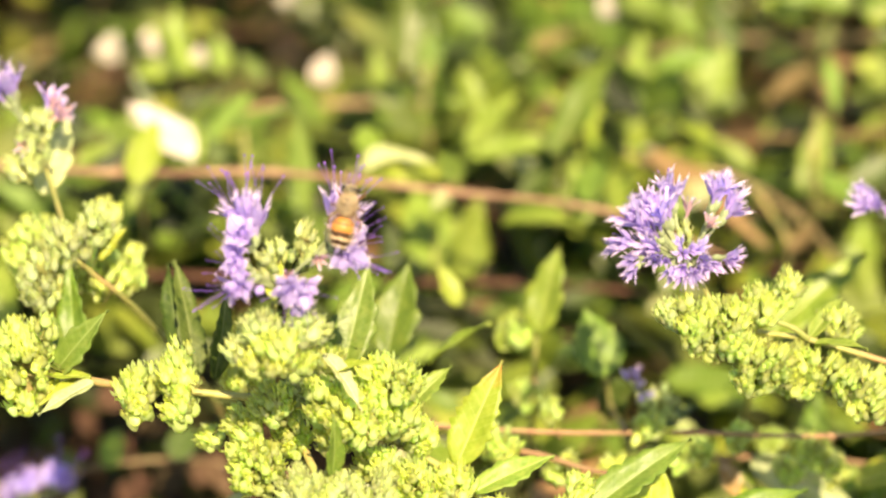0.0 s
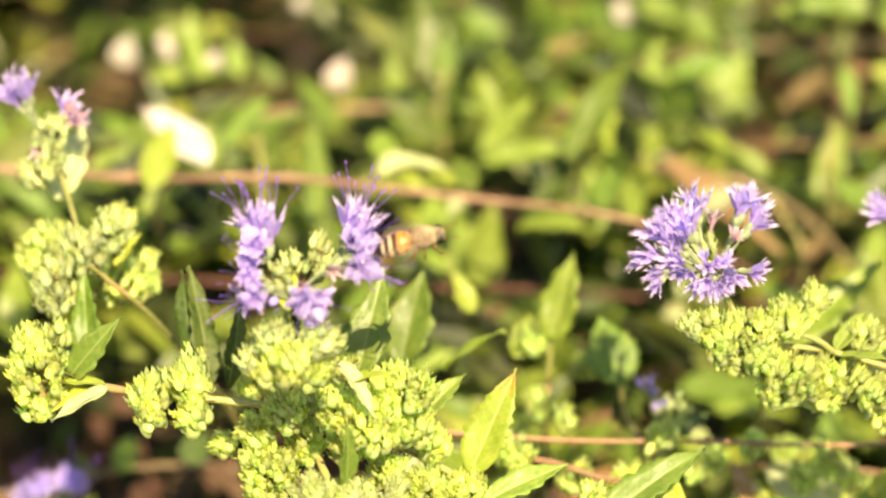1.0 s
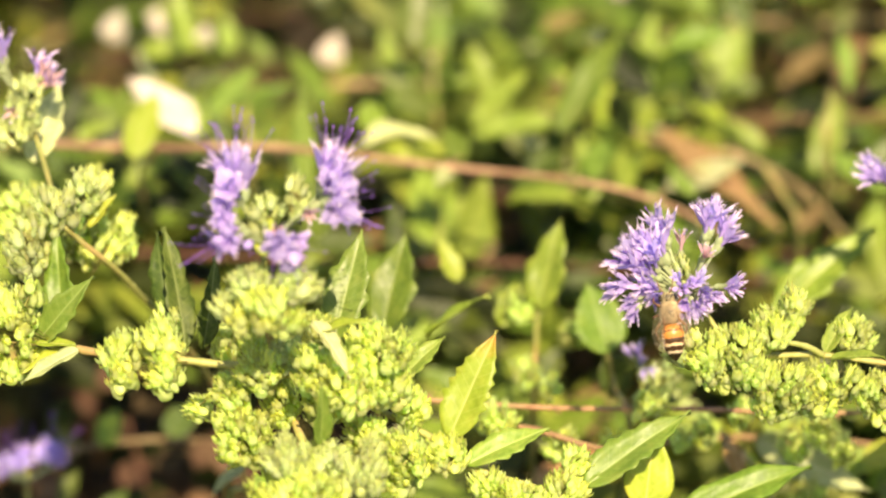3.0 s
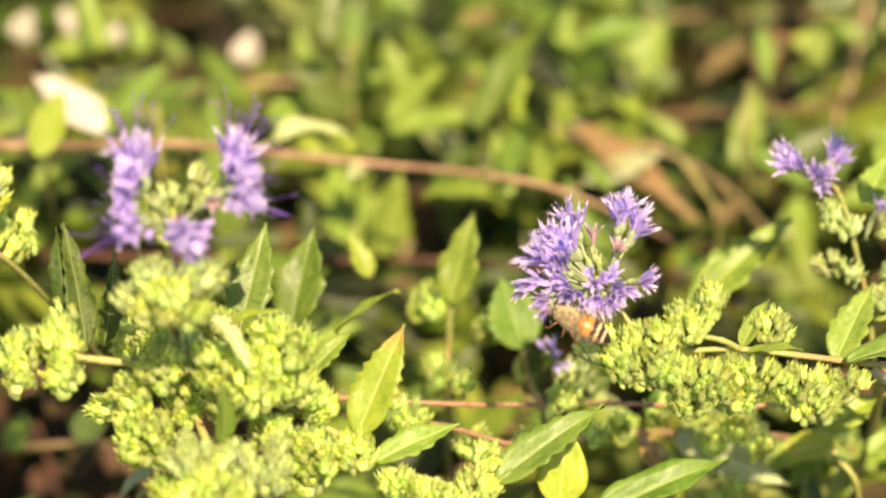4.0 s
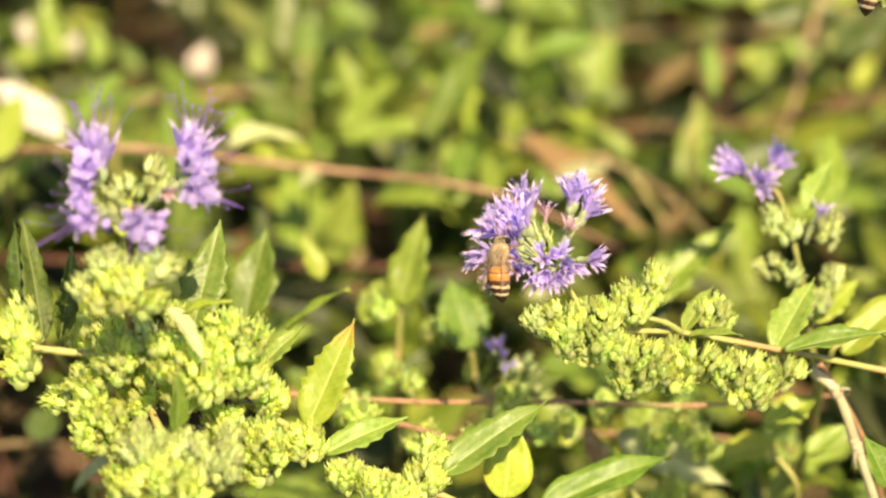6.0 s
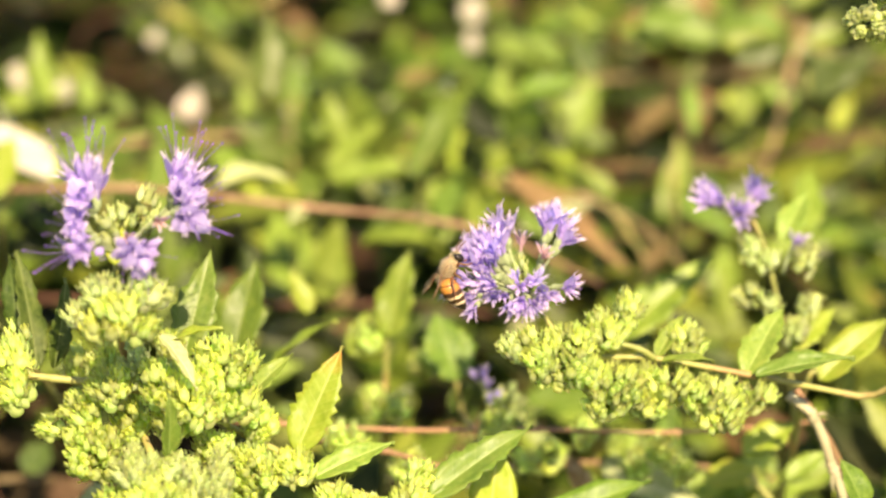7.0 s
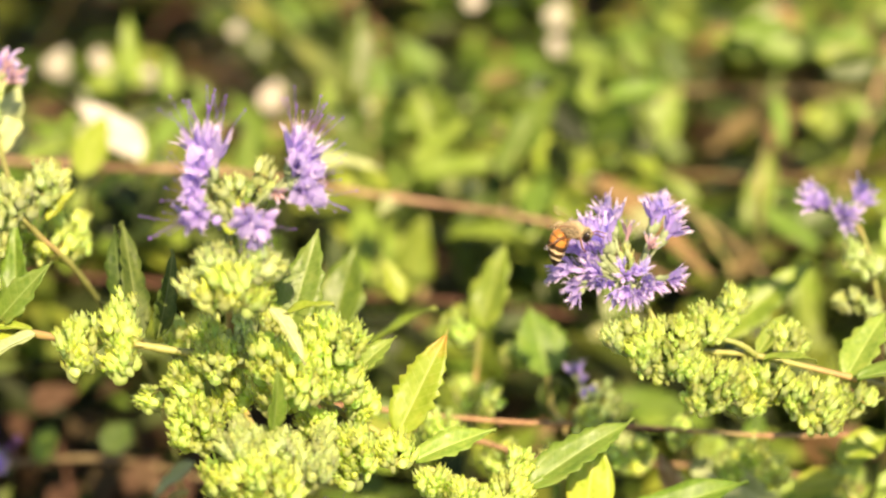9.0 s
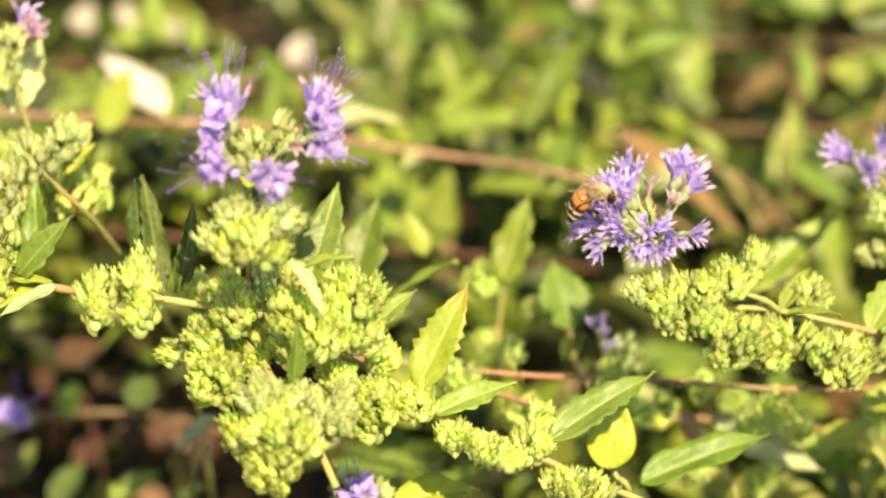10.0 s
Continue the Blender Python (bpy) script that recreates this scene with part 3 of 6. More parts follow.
def spray(parent, at, way, count, spread=0.5, wide=0.004, size=0.0062, style="open", root=None, stamens=3, shut=0):
    """A tuft of florets that fan out round way."""
    at, way = Vector(at), Vector(way).normalized()
    a = way.orthogonal().normalized()
    b = way.cross(a)
    for k in range(count):
        t = k * 2.39996 + rng.uniform(-0.3, 0.3)
        q = math.sqrt((k + 0.4) / count)
        d = (a * math.cos(t) + b * math.sin(t)) * q
        floret(parent, at + d * wide + way * rng.uniform(-0.001, 0.0012), way + d * spread, size * rng.uniform(0.85, 1.12), style, root, stamens)
    for k in range(shut):
        t = k * 2.2 + 0.7
        d = (a * math.cos(t) + b * math.sin(t))
        p = at + d * wide * 1.15 - way * size * 0.7
        part("closed_flower", SHUT, parent, upright(p, way + d * 0.9, t, size * 0.62))


# ---- bees ----
def ball(bm, at, size, seg=16, mat=0):
    r = bmesh.ops.create_uvsphere(bm, u_segments=seg, v_segments=seg * 2 // 3, radius=1.0, matrix=Matrix.Translation(at) @ Matrix.Diagonal((*size, 1)))
    for v in r["verts"]:
        for f in v.link_faces:
            f.material_index = mat
    return r


def fuzz(bm, at, size, count, length, seed, below=-0.6):
    """Short hairs on an egg-shaped body."""
    r = random.Random(seed)
    for k in range(count):
        d = Vector((r.gauss(0, 1), r.gauss(0, 1), r.gauss(0, 1))).normalized()
        if d.z < below:
            continue
        p = Vector(at) + Vector((d.x * size[0], d.y * size[1], d.z * size[2]))
        w = (Vector((d.x / size[0], d.y / size[1], d.z / size[2])).normalized() + Vector((r.uniform(-.5, .5), r.uniform(-.8, .2), r.uniform(-.3, .5)))).normalized()
        s = w.orthogonal().normalized() * 0.00004
        u = w.cross(s.normalized()) * 0.00004
        v = [bm.verts.new(p + s), bm.verts.new(p - s * 0.5 + u), bm.verts.new(p - s * 0.5 - u), bm.verts.new(p + w * length * r.uniform(0.6, 1.2))]
        for i, j in ((0, 1), (1, 2), (2, 0)):
            bm.faces.new((v[i], v[j], v[3]))


def wing_mesh(name, length, wide):
    """A wing along y from its hinge, with a stout front edge."""
    bm = bmesh.new()
    rows = []
    for i in range(13):
        s = i / 12
        w = wide * (0.12 + 0.88 * math.sin(math.pi * min(1, 0.08 + s * 0.80)) ** 0.8)
        if s > 0.92:
            w *= 1 - (s - 0.92) * 7
        rows.append([bm.verts.new((-0.25 * wide * s + w * u, length * s, 0.0002 * math.sin(u * 9 + s * 6))) for u in (0, 0.25, 0.5, 0.75, 1)])
    for i in range(12):
        for k in range(4):
            bm.faces.new((rows[i][k], rows[i][k + 1], rows[i + 1][k + 1], rows[i + 1][k]))
    tube(bm, [rows[i][0].co.copy() for i in range(0, 13, 3)], 0.00009, 0.00004, 5, 3, 0, 1)
    return mesh_of(name, bm, "bee_wing", "bee_leg")


def bee(label):
    """A worker honey bee, 12.5 mm long; the head lies towards y, the back towards z, the waist at the origin."""
    ob = thing("honey_bee", (0, 0, 0), label, "bee", "honey bees")
    bm = bmesh.new()
    prof = ((0.0, 0.0006), (0.03, 0.0013), (0.12, 0.00195), (0.25, 0.0022), (0.42, 0.00225), (0.6, 0.00205), (0.76, 0.0016), (0.9, 0.00095), (0.97, 0.0004), (1.0, 0.0001))
    fine = []
    for i in range(len(prof) - 1):
        for k in range(4):
            t = k / 4
            fine.append((prof[i][0] + (prof[i + 1][0] - prof[i][0]) * t, prof[i][1] + (prof[i + 1][1] - prof[i][1]) * t))
    fine.append(prof[-1])
    rings = []
    for s, r in fine:
        step = ((s * 6) % 1)
        r *= 0.96 * (1 + 0.05 * step * (0.1 < s < 0.9))
        z = -0.0002 - 0.0016 * s * s
        rings.append([bm.verts.new((r * math.cos(2 * math.pi * k / 20), -0.0006 - 0.0074 * s, z + 0.9 * r * math.sin(2 * math.pi * k / 20))) for k in range(20)])
    for i in range(len(rings) - 1):
        for k in range(20):
            bm.faces.new((rings[i][k], rings[i + 1][k], rings[i + 1][(k + 1) % 20], rings[i][(k + 1) % 20]))
    abdomen = part("abdomen", mesh_of("abdomen", bm, "bee_bands"), ob, label="amber abdomen with dark bands")
    bm = bmesh.new()
    ball(bm, (0, 0.0016, 0.0001), (0.00155, 0.0020, 0.00155), 16)
    thorax = part("thorax", mesh_of("thorax", bm, "bee_black"), ob)
    bm = bmesh.new()
    fuzz(bm, (0, 0.0016, 0.0001), (0.0015, 0.00195, 0.0015), 3200, 0.0008, 3)
    fuzz(bm, (0, -0.0010, 0.0), (0.0016, 0.0012, 0.0015), 260, 0.0006, 4, 0.0)
    part("fur", mesh_of("fur", bm, "bee_hair"), thorax, label="tan body hair")
    bm = bmesh.new()
    ball(bm, (0, 0.0043, -0.0004), (0.00165, 0.0010, 0.0014), 14)
    head = part("head", mesh_of("head", bm, "bee_black"), ob)
    bm = bmesh.new()
    fuzz(bm, (0, 0.0042, -0.0002), (0.0013, 0.0010, 0.0013), 700, 0.0005, 5, -0.2)
    part("fur", mesh_of("fur", bm, "bee_hair"), head)
    for sx in (-1, 1):
        bm = bmesh.new()
        ball(bm, (sx * 0.00135, 0.0044, -0.0002), (0.0005, 0.0007, 0.0010), 12)
        part("eye", mesh_of("eye", bm, "bee_eye"), head, label="large dark compound eye")
        bm = bmesh.new()
        tube(bm, ((sx * 0.0005, 0.0052, 0.0002), (sx * 0.0011, 0.0062, 0.0005), (sx * 0.0016, 0.0080, 0.0001)), 0.00012, 0.0001, 6, 4)
        part("antenna", mesh_of("antenna", bm, "bee_leg"), head)
        for k, (y, reach, back) in enumerate(((0.0026, 0.0026, 0.0018), (0.0014, 0.0031, -0.0006), (0.0004, 0.0030, -0.0030))):
            bm = bmesh.new()
            tube(bm, ((sx * 0.0012, y, -0.0010), (sx * reach * 0.75, y + back * 0.35, -0.0006 - 0.0003 * k), (sx * reach, y + back * 0.7, -0.0020), (sx * reach * 0.9, y + back * 1.15, -0.0030)), 0.00030 + 0.00008 * (k == 2), 0.00012, 6, 5)
            part("leg", mesh_of("leg", bm, "bee_leg"), ob)
    wings = []
    for sx in (-1, 1):
        for nm, ln, wd, y in (("fore_wing", 0.0082, 0.0023, 0.0022), ("hind_wing", 0.0058, 0.0016, 0.0008)):
            me = wing_mesh(nm, ln, wd)
            if sx > 0:
                for v in me.vertices:
                    v.co.x = -v.co.x
            w = part(nm, me, ob, Matrix.Translation((sx * 0.0013, y, 0.0012)) @ Matrix.Rotation(radians(180 + sx * 5), 4, "Z") @ Matrix.Rotation(radians(-6), 4, "X"))
            w.visible_shadow = True
            wings.append((sx, w))
    return ob, wings, abdomen


def bee_pose(x, y, z, head, back):
    """A bee's pose: place, the way its head points, the way its back faces."""
    h = Vector(head).normalized()
    s = h.cross(Vector(back)).normalized()
    return Matrix.Translation((x, y, z)) @ Matrix((s, h, s.cross(h))).transposed().to_4x4()


# ---- ground ----
bm = bmesh.new()
N = 60
verts = []
for i in range(N + 1):
    for j in range(N + 1):
        fx, fy = (i / N * 2 - 1), (j / N * 2 - 1)
        x, y = 40 * fx ** 5 + 1.2 * fx, 40 * fy ** 5 + 1.2 * fy + 0.4
        z = 0.025 * noise.noise((x * 5, y * 5, 0)) + 0.012 * noise.noise((x * 17, y * 17, 3)) if abs(fx) < 0.9 and abs(fy) < 0.9 else 0.0
        verts.append(bm.verts.new((x, y, z)))
for i in range(N):
    for j in range(N):
        a = i * (N + 1) + j
        bm.faces.new((verts[a], verts[a + N + 1], verts[a + N + 2], verts[a + 1]))
thing("ground", (0, 0, 0), "dark brown bare garden soil under the shrub", "ground", kind="structure", data=mesh_of("ground", bm, "soil"))

# ---- the blue-mist branch in front, heavy with unopened buds ----
front = thing("budding_branch", (-0.0520, -0.0109, 0.5315), "leafy stem crowded with lime green flower buds", "flower stem", "flower stems")
stem(front, ((-0.08, 0.33, 0.01), (-0.20, 0.13, 0.30), (-0.1669, 0.0163, 0.5376), (-0.1132, -0.0036, 0.5375), (-0.0900, -0.0128, 0.5367), (-0.0757, -0.0212, 0.5399), (-0.0662, -0.0226, 0.5395), (-0.0520, -0.0198, 0.5359), (-0.0382, -0.0114, 0.5256), (-0.0241, -0.0161, 0.5203), (-0.0154, -0.0204, 0.5157), (-0.0026, -0.0204, 0.5110), (0.0125, -0.0212, 0.5046), (0.0403, -0.0170, 0.4899), (0.0837, -0.0013, 0.4526)), 0.0008, 0.0007, label="yellow green stem flushed red")
cluster(front, (-0.0735, -0.0228, 0.5412), 0.0043, 0.0090, view(-0.3, 1, 0.25), 69, "bud_green", 0.0034, (-0.0672, -0.0225, 0.5396))
cluster(front, (-0.0820, -0.0216, 0.5392), 0.0038, 0.0073, view(-0.3, 1, 0.25), 49, "bud_green", 0.0034, (-0.0775, -0.0203, 0.5397))
cluster(front, (-0.1056, -0.0090, 0.5401), 0.0064, 0.0103, view(-0.15, 1, 0.25), 122, "bud_green", 0.0032, (-0.0942, -0.0126, 0.5372))
cluster(front, (-0.1109, 0.0413, 0.5399), 0.0076, 0.0076, view(-0.1, 1, 0.2), 81, "bud_green", 0.0032, (-0.1040, 0.0226, 0.5349))
cluster(front, (-0.0982, 0.0485, 0.5427), 0.0049, 0.0064, view(-0.1, 1, 0.2), 44, "bud_green", 0.0032, (-0.0968, 0.0248, 0.5392))
cluster(front, (-0.0925, 0.0405, 0.5370), 0.0051, 0.0049, view(-0.1, 1, 0.2), 35, "bud_green", 0.0032, (-0.0956, 0.0228, 0.5349))
cluster(front, (-0.1015, 0.0357, 0.5392), 0.0053, 0.0053, view(-0.1, 1, 0.2), 41, "bud_green", 0.0032, (-0.1004, 0.0227, 0.5349))
cluster(front, (-0.0547, -0.0251, 0.5389), 0.0048, 0.0039, view(-0.4, 0.9, 0.35), 50, "bud_green", 0.0032, (-0.0520, -0.0200, 0.5356))
cluster(front, (-0.0609, -0.0215, 0.5323), 0.0044, 0.0044, view(-0.5, 0.8, 0.35), 54, "bud_green", 0.0031, (-0.0522, -0.0184, 0.5342))
cluster(front, (-0.0589, -0.0267, 0.5259), 0.0059, 0.0050, view(-0.45, 0.75, 0.45), 82, "bud_green", 0.0031, (-0.0530, -0.0189, 0.5285))
cluster(front, (-0.0527, -0.0171, 0.5275), 0.0036, 0.0053, view(-0.3, 0.8, 0.4), 55, "bud_green", 0.0030, (-0.0522, -0.0182, 0.5347))
cluster(front, (-0.0699, -0.0059, 0.5208), 0.0028, 0.0028, view(-0.6, 0.5, 0.2), 22, "bud_green", 0.0030, (-0.0625, -0.0135, 0.5304))
cluster(front, (-0.0651, 0.0038, 0.5298), 0.0033, 0.0042, view(-0.2, 0.9, 0.2), 42, "bud_green", 0.0028)
cluster(front, (-0.0578, -0.0012, 0.5332), 0.0039, 0.0039, view(0, 0.9, 0.2), 48, "bud_green", 0.0028)
cluster(front, (-0.0503, -0.0215, 0.5417), 0.0027, 0.0054, view(-0.1, 0.95, 0.3), 44, "bud_grey", 0.0030, (-0.0520, -0.0200, 0.5356))
cluster(front, (-0.0451, -0.0265, 0.5405), 0.0037, 0.0043, view(-0.2, 0.95, 0.3), 43, "bud_green", 0.0032, (-0.0478, -0.0220, 0.5313))
cluster(front, (-0.0397, -0.0275, 0.5384), 0.0057, 0.0060, view(-0.25, 0.95, 0.35), 91, "bud_green", 0.0032, (-0.0408, -0.0189, 0.5285))
cluster(front, (-0.0432, -0.0242, 0.5313), 0.0038, 0.0036, view(-0.3, 0.85, 0.35), 38, "bud_green", 0.0031, (-0.0408, -0.0184, 0.5294))
cluster(front, (-0.0324, -0.0233, 0.5426), 0.0062, 0.0054, view(0.05, 0.95, 0.3), 89, "bud_green", 0.0032, (-0.0367, -0.0162, 0.5294))
cluster(front, (-0.0319, -0.0245, 0.5353), 0.0058, 0.0044, view(0, 0.95, 0.4), 67, "bud_green", 0.0032, (-0.0356, -0.0167, 0.5285))
cluster(front, (-0.0457, -0.0036, 0.5375), 0.0033, 0.0037, view(0.1, 0.95, 0.3), 35, "bud_green", 0.0029)
cluster(front, (-0.0355, -0.0230, 0.5244), 0.0042, 0.0042, view(-0.4, 0.8, 0.4), 60, "bud_green", 0.0028, (-0.0305, -0.0146, 0.5235))
cluster(front, (-0.0290, -0.0242, 0.5193), 0.0061, 0.0059, view(-0.3, 0.85, 0.45), 122, "bud_green", 0.0028, (-0.0241, -0.0162, 0.5201))
cluster(front, (-0.0206, -0.0218, 0.5198), 0.0045, 0.0038, view(-0.15, 0.95, 0.35), 57, "bud_green", 0.0028, (-0.0163, -0.0192, 0.5159))
cluster(front, (-0.0268, -0.0139, 0.5248), 0.0032, 0.0043, view(0.3, 0.95, 0.3), 42, "bud_green", 0.0029, (-0.0284, -0.0152, 0.5222))
cluster(front, (-0.0124, -0.0229, 0.5127), 0.0036, 0.0032, view(-0.1, 0.95, 0.35), 38, "bud_green", 0.0028, (-0.0101, -0.0203, 0.5136))
cluster(front, (-0.0066, -0.0255, 0.5120), 0.0045, 0.0032, view(0, 0.95, 0.35), 47, "bud_green", 0.0028, (-0.0053, -0.0209, 0.5123))
cluster(front, (0.0048, -0.0146, 0.5139), 0.0028, 0.0033, view(0.3, 0.95, 0.25), 31, "bud_green", 0.0027, (0.0033, -0.0209, 0.5098))
cluster(front, (0.0030, -0.0203, 0.5112), 0.0037, 0.0037, view(0.2, 0.95, 0.3), 43, "bud_green", 0.0028, (0.0017, -0.0209, 0.5098))
cluster(front, (-0.0013, -0.0253, 0.5099), 0.0038, 0.0026, view(0.1, 0.95, 0.3), 32, "bud_green", 0.0028, (0.0006, -0.0209, 0.5098))
cluster(front, (0.0124, -0.0275, 0.5053), 0.0075, 0.0032, view(0.1, 0.95, 0.35), 78, "bud_green", 0.0028, (0.0158, -0.0216, 0.5036))
leaf(front, (-0.0911, -0.0153, 0.5382), (-0.1023, -0.0197, 0.5342), 0.34, "leaf_pale", view(-0.1, 0.75, 0.6), 1, 0.18, 0.1)
leaf(front, (-0.0919, -0.0132, 0.5380), (-0.1022, -0.0120, 0.5388), 0.3, "leaf_lime", view(-0.2, 0.8, 0.5), 1, 0.18, 0.1)
leaf(front, (-0.0991, -0.0047, 0.5354), (-0.1016, 0.0030, 0.5448), 0.3, "leaf_front", view(0.2, 0.2, 0.9), 2, 0.18, 0.1)
leaf(front, (-0.0197, -0.0171, 0.5204), (-0.0107, -0.0083, 0.5394), .42, "leaf_tipped", view(-.15, .3, .9), 5, .14, .02)
leaf(front, (0.0066, -0.0184, 0.5105), (0.0271, -0.0074, 0.5224), .34, "leaf_front", view(-.2, .5, .8), 4, .2, .1)
leaf(front, (-0.0162, -0.0219, 0.5173), (-0.0004, -0.0149, 0.5227), .36, "leaf_front", view(-.1, .6, .8), 3, .2, .1)
leaf(front, (-0.0426, -0.0037, 0.5350), (-0.0376, 0.0091, 0.5530), .42, "leaf_front", view(-.1, .25, .9), 3, .1, .05)
leaf(front, (-0.0307, -0.0102, 0.5281), (-0.0211, -0.0024, 0.5355), .40, "leaf_front", view(-.4, .4, .8), 3, .2, .05)
leaf(front, (-0.0446, -0.0300, 0.5520), (-0.0361, -0.0380, 0.5465), .32, "leaf_pale", view(.5, .5, .7), 2, .3, .25)
leaf(front, (-0.0429, -0.0397, 0.5311), (-0.0413, -0.0422, 0.5447), .30, "leaf_front", view(.5, .1, .8), 2, .2, .1)
# these three leaves carry their cast shade in the colour
leaf(front, (-0.0727, -0.0001, 0.5308), (-0.0771, 0.0167, 0.5506), 0.24, "leaf_shaded", view(0.5, 0.15, 0.75), 4, 0.16, 0.08)
leaf(front, (-0.0759, 0.0053, 0.5330), (-0.0810, 0.0171, 0.5489), 0.3, "leaf_shaded", view(-0.45, 0.1, 0.85), 3, 0.16, 0.1)
leaf(front, (-0.0682, -0.0073, 0.5344), (-0.0647, -0.0016, 0.5513), 0.26, "leaf_shaded", view(0.5, 0.2, 0.8), 4, 0.2, 0.12)
leaf(front, (-0.1000, -0.0104, 0.5372), (-0.0892, -0.0104, 0.5514), .36, "leaf_front", view(.1, .4, .8), 3, .2, .1)
leaf(front, (-0.0941, -0.0108, 0.5363), (-0.1019, -0.0180, 0.5352), .30, "leaf_lime", view(.1, .8, .5), 2, .2, .1)

low = thing("budding_branch", (-0.0445, -0.0421, 0.5260), "drooping side stem with clustered grey green buds", "flower stem", "flower stems")
stem(low, ((-0.0527, -0.0060, 0.5277), (-0.0480, -0.0233, 0.5237), (-0.0394, -0.0399, 0.5212), (-0.0338, -0.0494, 0.5151)), 0.0008, 0.0007)
cluster(low, (-0.0483, -0.0443, 0.5307), 0.0045, 0.0044, view(-0.2, 0.9, 0.35), 60, "bud_grey", 0.0031, (-0.0447, -0.0312, 0.5233))
cluster(low, (-0.0419, -0.0408, 0.5288), 0.0041, 0.0041, view(0, 0.95, 0.35), 49, "bud_grey", 0.0031, (-0.0428, -0.0345, 0.5234))
cluster(low, (-0.0435, -0.0489, 0.5256), 0.0070, 0.0048, view(-0.1, 0.9, 0.4), 102, "bud_green", 0.0031, (-0.0400, -0.0388, 0.5212))
cluster(low, (-0.0517, -0.0437, 0.5225), 0.0047, 0.0043, view(-0.25, 0.9, 0.35), 59, "bud_green", 0.0031, (-0.0430, -0.0334, 0.5210))
cluster(low, (-0.0346, -0.0439, 0.5268), 0.0036, 0.0034, view(0.3, 0.9, 0.35), 38, "bud_grey", 0.0031, (-0.0395, -0.0390, 0.5209))
cluster(low, (-0.0457, -0.0500, 0.5184), 0.0062, 0.0044, view(-0.2, 0.6, 0.45), 83, "bud_green", 0.0031, (-0.0383, -0.0419, 0.5194))
cluster(low, (-0.0340, -0.0374, 0.5289), 0.0025, 0.0031, view(0.3, 0.9, 0.35), 25, "bud_grey", 0.0029, (-0.0418, -0.0343, 0.5239))

# ---- the open flower head nearest to the lens ----
left = thing("flowering_sprig", (-0.0521, -0.0342, 0.5572), "violet bluebeard flower head with long stamens and grey buds", "flower", "flower heads")
stem(left, ((-0.0516, -0.0078, 0.5237), (-0.0527, -0.0162, 0.5390), (-0.0529, -0.0252, 0.5528), (-0.0523, -0.0290, 0.5659)), 0.0008, 0.0006)
HL = (-0.0519, -0.0300, 0.5685)
spray(left, (-0.0575, -0.0274, 0.5835), view(-.2, .95, .2), 6, .4, .0030, .0080, "tall", HL, 3, 0)
spray(left, (-0.0587, -0.0318, 0.5812), view(-.55, .6, .5), 3, .5, .0026, .0066, "open", HL, 1, 1)
spray(left, (-0.0603, -0.0339, 0.5768), view(-.8, .35, .5), 2, .4, .0020, .0055, "open", HL, 1, 2)
spray(left, (-0.0592, -0.0376, 0.5736), view(-.75, -.15, .6), 4, .6, .0034, .0062, "open", HL, 3, 1)
spray(left, (-0.0467, -0.0402, 0.5725), view(.2, -.45, .8), 4, .6, .0032, .0060, "open", HL, 3, 1)
spray(left, (-0.0394, -0.0236, 0.5821), view(.35, .9, .2), 5, .4, .0030, .0078, "tall", HL, 3, 0)
spray(left, (-0.0380, -0.0281, 0.5797), view(.6, .5, .5), 2, .5, .0024, .0064, "open", HL, 2, 0)
spray(left, (-0.0370, -0.0315, 0.5770), view(.75, -.1, .6), 4, .6, .0032, .0066, "open", HL, 4, 1)
floret(left, (-0.0430, -0.0359, 0.5771), view(.3, -.2, .9), .0048, "faded", HL, 1)
floret(left, (-0.0489, -0.0371, 0.5745), view(.1, -.1, .9), .0046, "faded", HL, 1)
cluster(left, (-0.0520, -0.0293, 0.5748), 0.0030, 0.0044, view(-0.1, 0.95, 0.35), 11, "bud_grey", 0.0031, (-0.0525, -0.0292, 0.5654))
cluster(left, (-0.0461, -0.0274, 0.5763), 0.0026, 0.0048, view(0.25, 0.95, 0.3), 10, "bud_grey", 0.0031, (-0.0525, -0.0292, 0.5654))
cluster(left, (-0.0544, -0.0365, 0.5641), 0.0044, 0.0036, view(-0.3, 0.95, 0.35), 20, "bud_grey", 0.0035, (-0.0523, -0.0275, 0.5596))
cluster(left, (-0.0459, -0.0357, 0.5635), 0.0044, 0.0040, view(0.35, 0.9, 0.35), 22, "bud_grey", 0.0035, (-0.0525, -0.0271, 0.5582))
cluster(left, (-0.0500, -0.0405, 0.5625), 0.0039, 0.0030, view(0, 0.95, 0.35), 16, "bud_green", 0.0034, (-0.0527, -0.0261, 0.5555))
cluster(left, (-0.0528, -0.0402, 0.5585), 0.0051, 0.0026, view(-0.1, 0.9, 0.4), 23, "bud_green", 0.0033, (-0.0527, -0.0243, 0.5501))
cluster(left, (-0.0471, -0.0384, 0.5576), 0.0044, 0.0026, view(0.2, 0.9, 0.4), 19, "bud_green", 0.0033, (-0.0527, -0.0243, 0.5501))
cluster(left, (-0.0587, -0.0329, 0.5575), 0.0028, 0.0030, view(-0.4, 0.85, 0.3), 15, "bud_grey", 0.0032, (-0.0529, -0.0252, 0.5528))
leaf(left, (-0.0521, -0.0317, 0.5671), (-0.0531, -0.0253, 0.5763), .4, "leaf_lime", view(.2, .4, .8), 1, .3, .1)
leaf(left, (-0.0421, -0.0305, 0.5509), (-0.0335, -0.0324, 0.5563), .3, "leaf_lime", view(.1, .8, .5), 2, .25, .2)

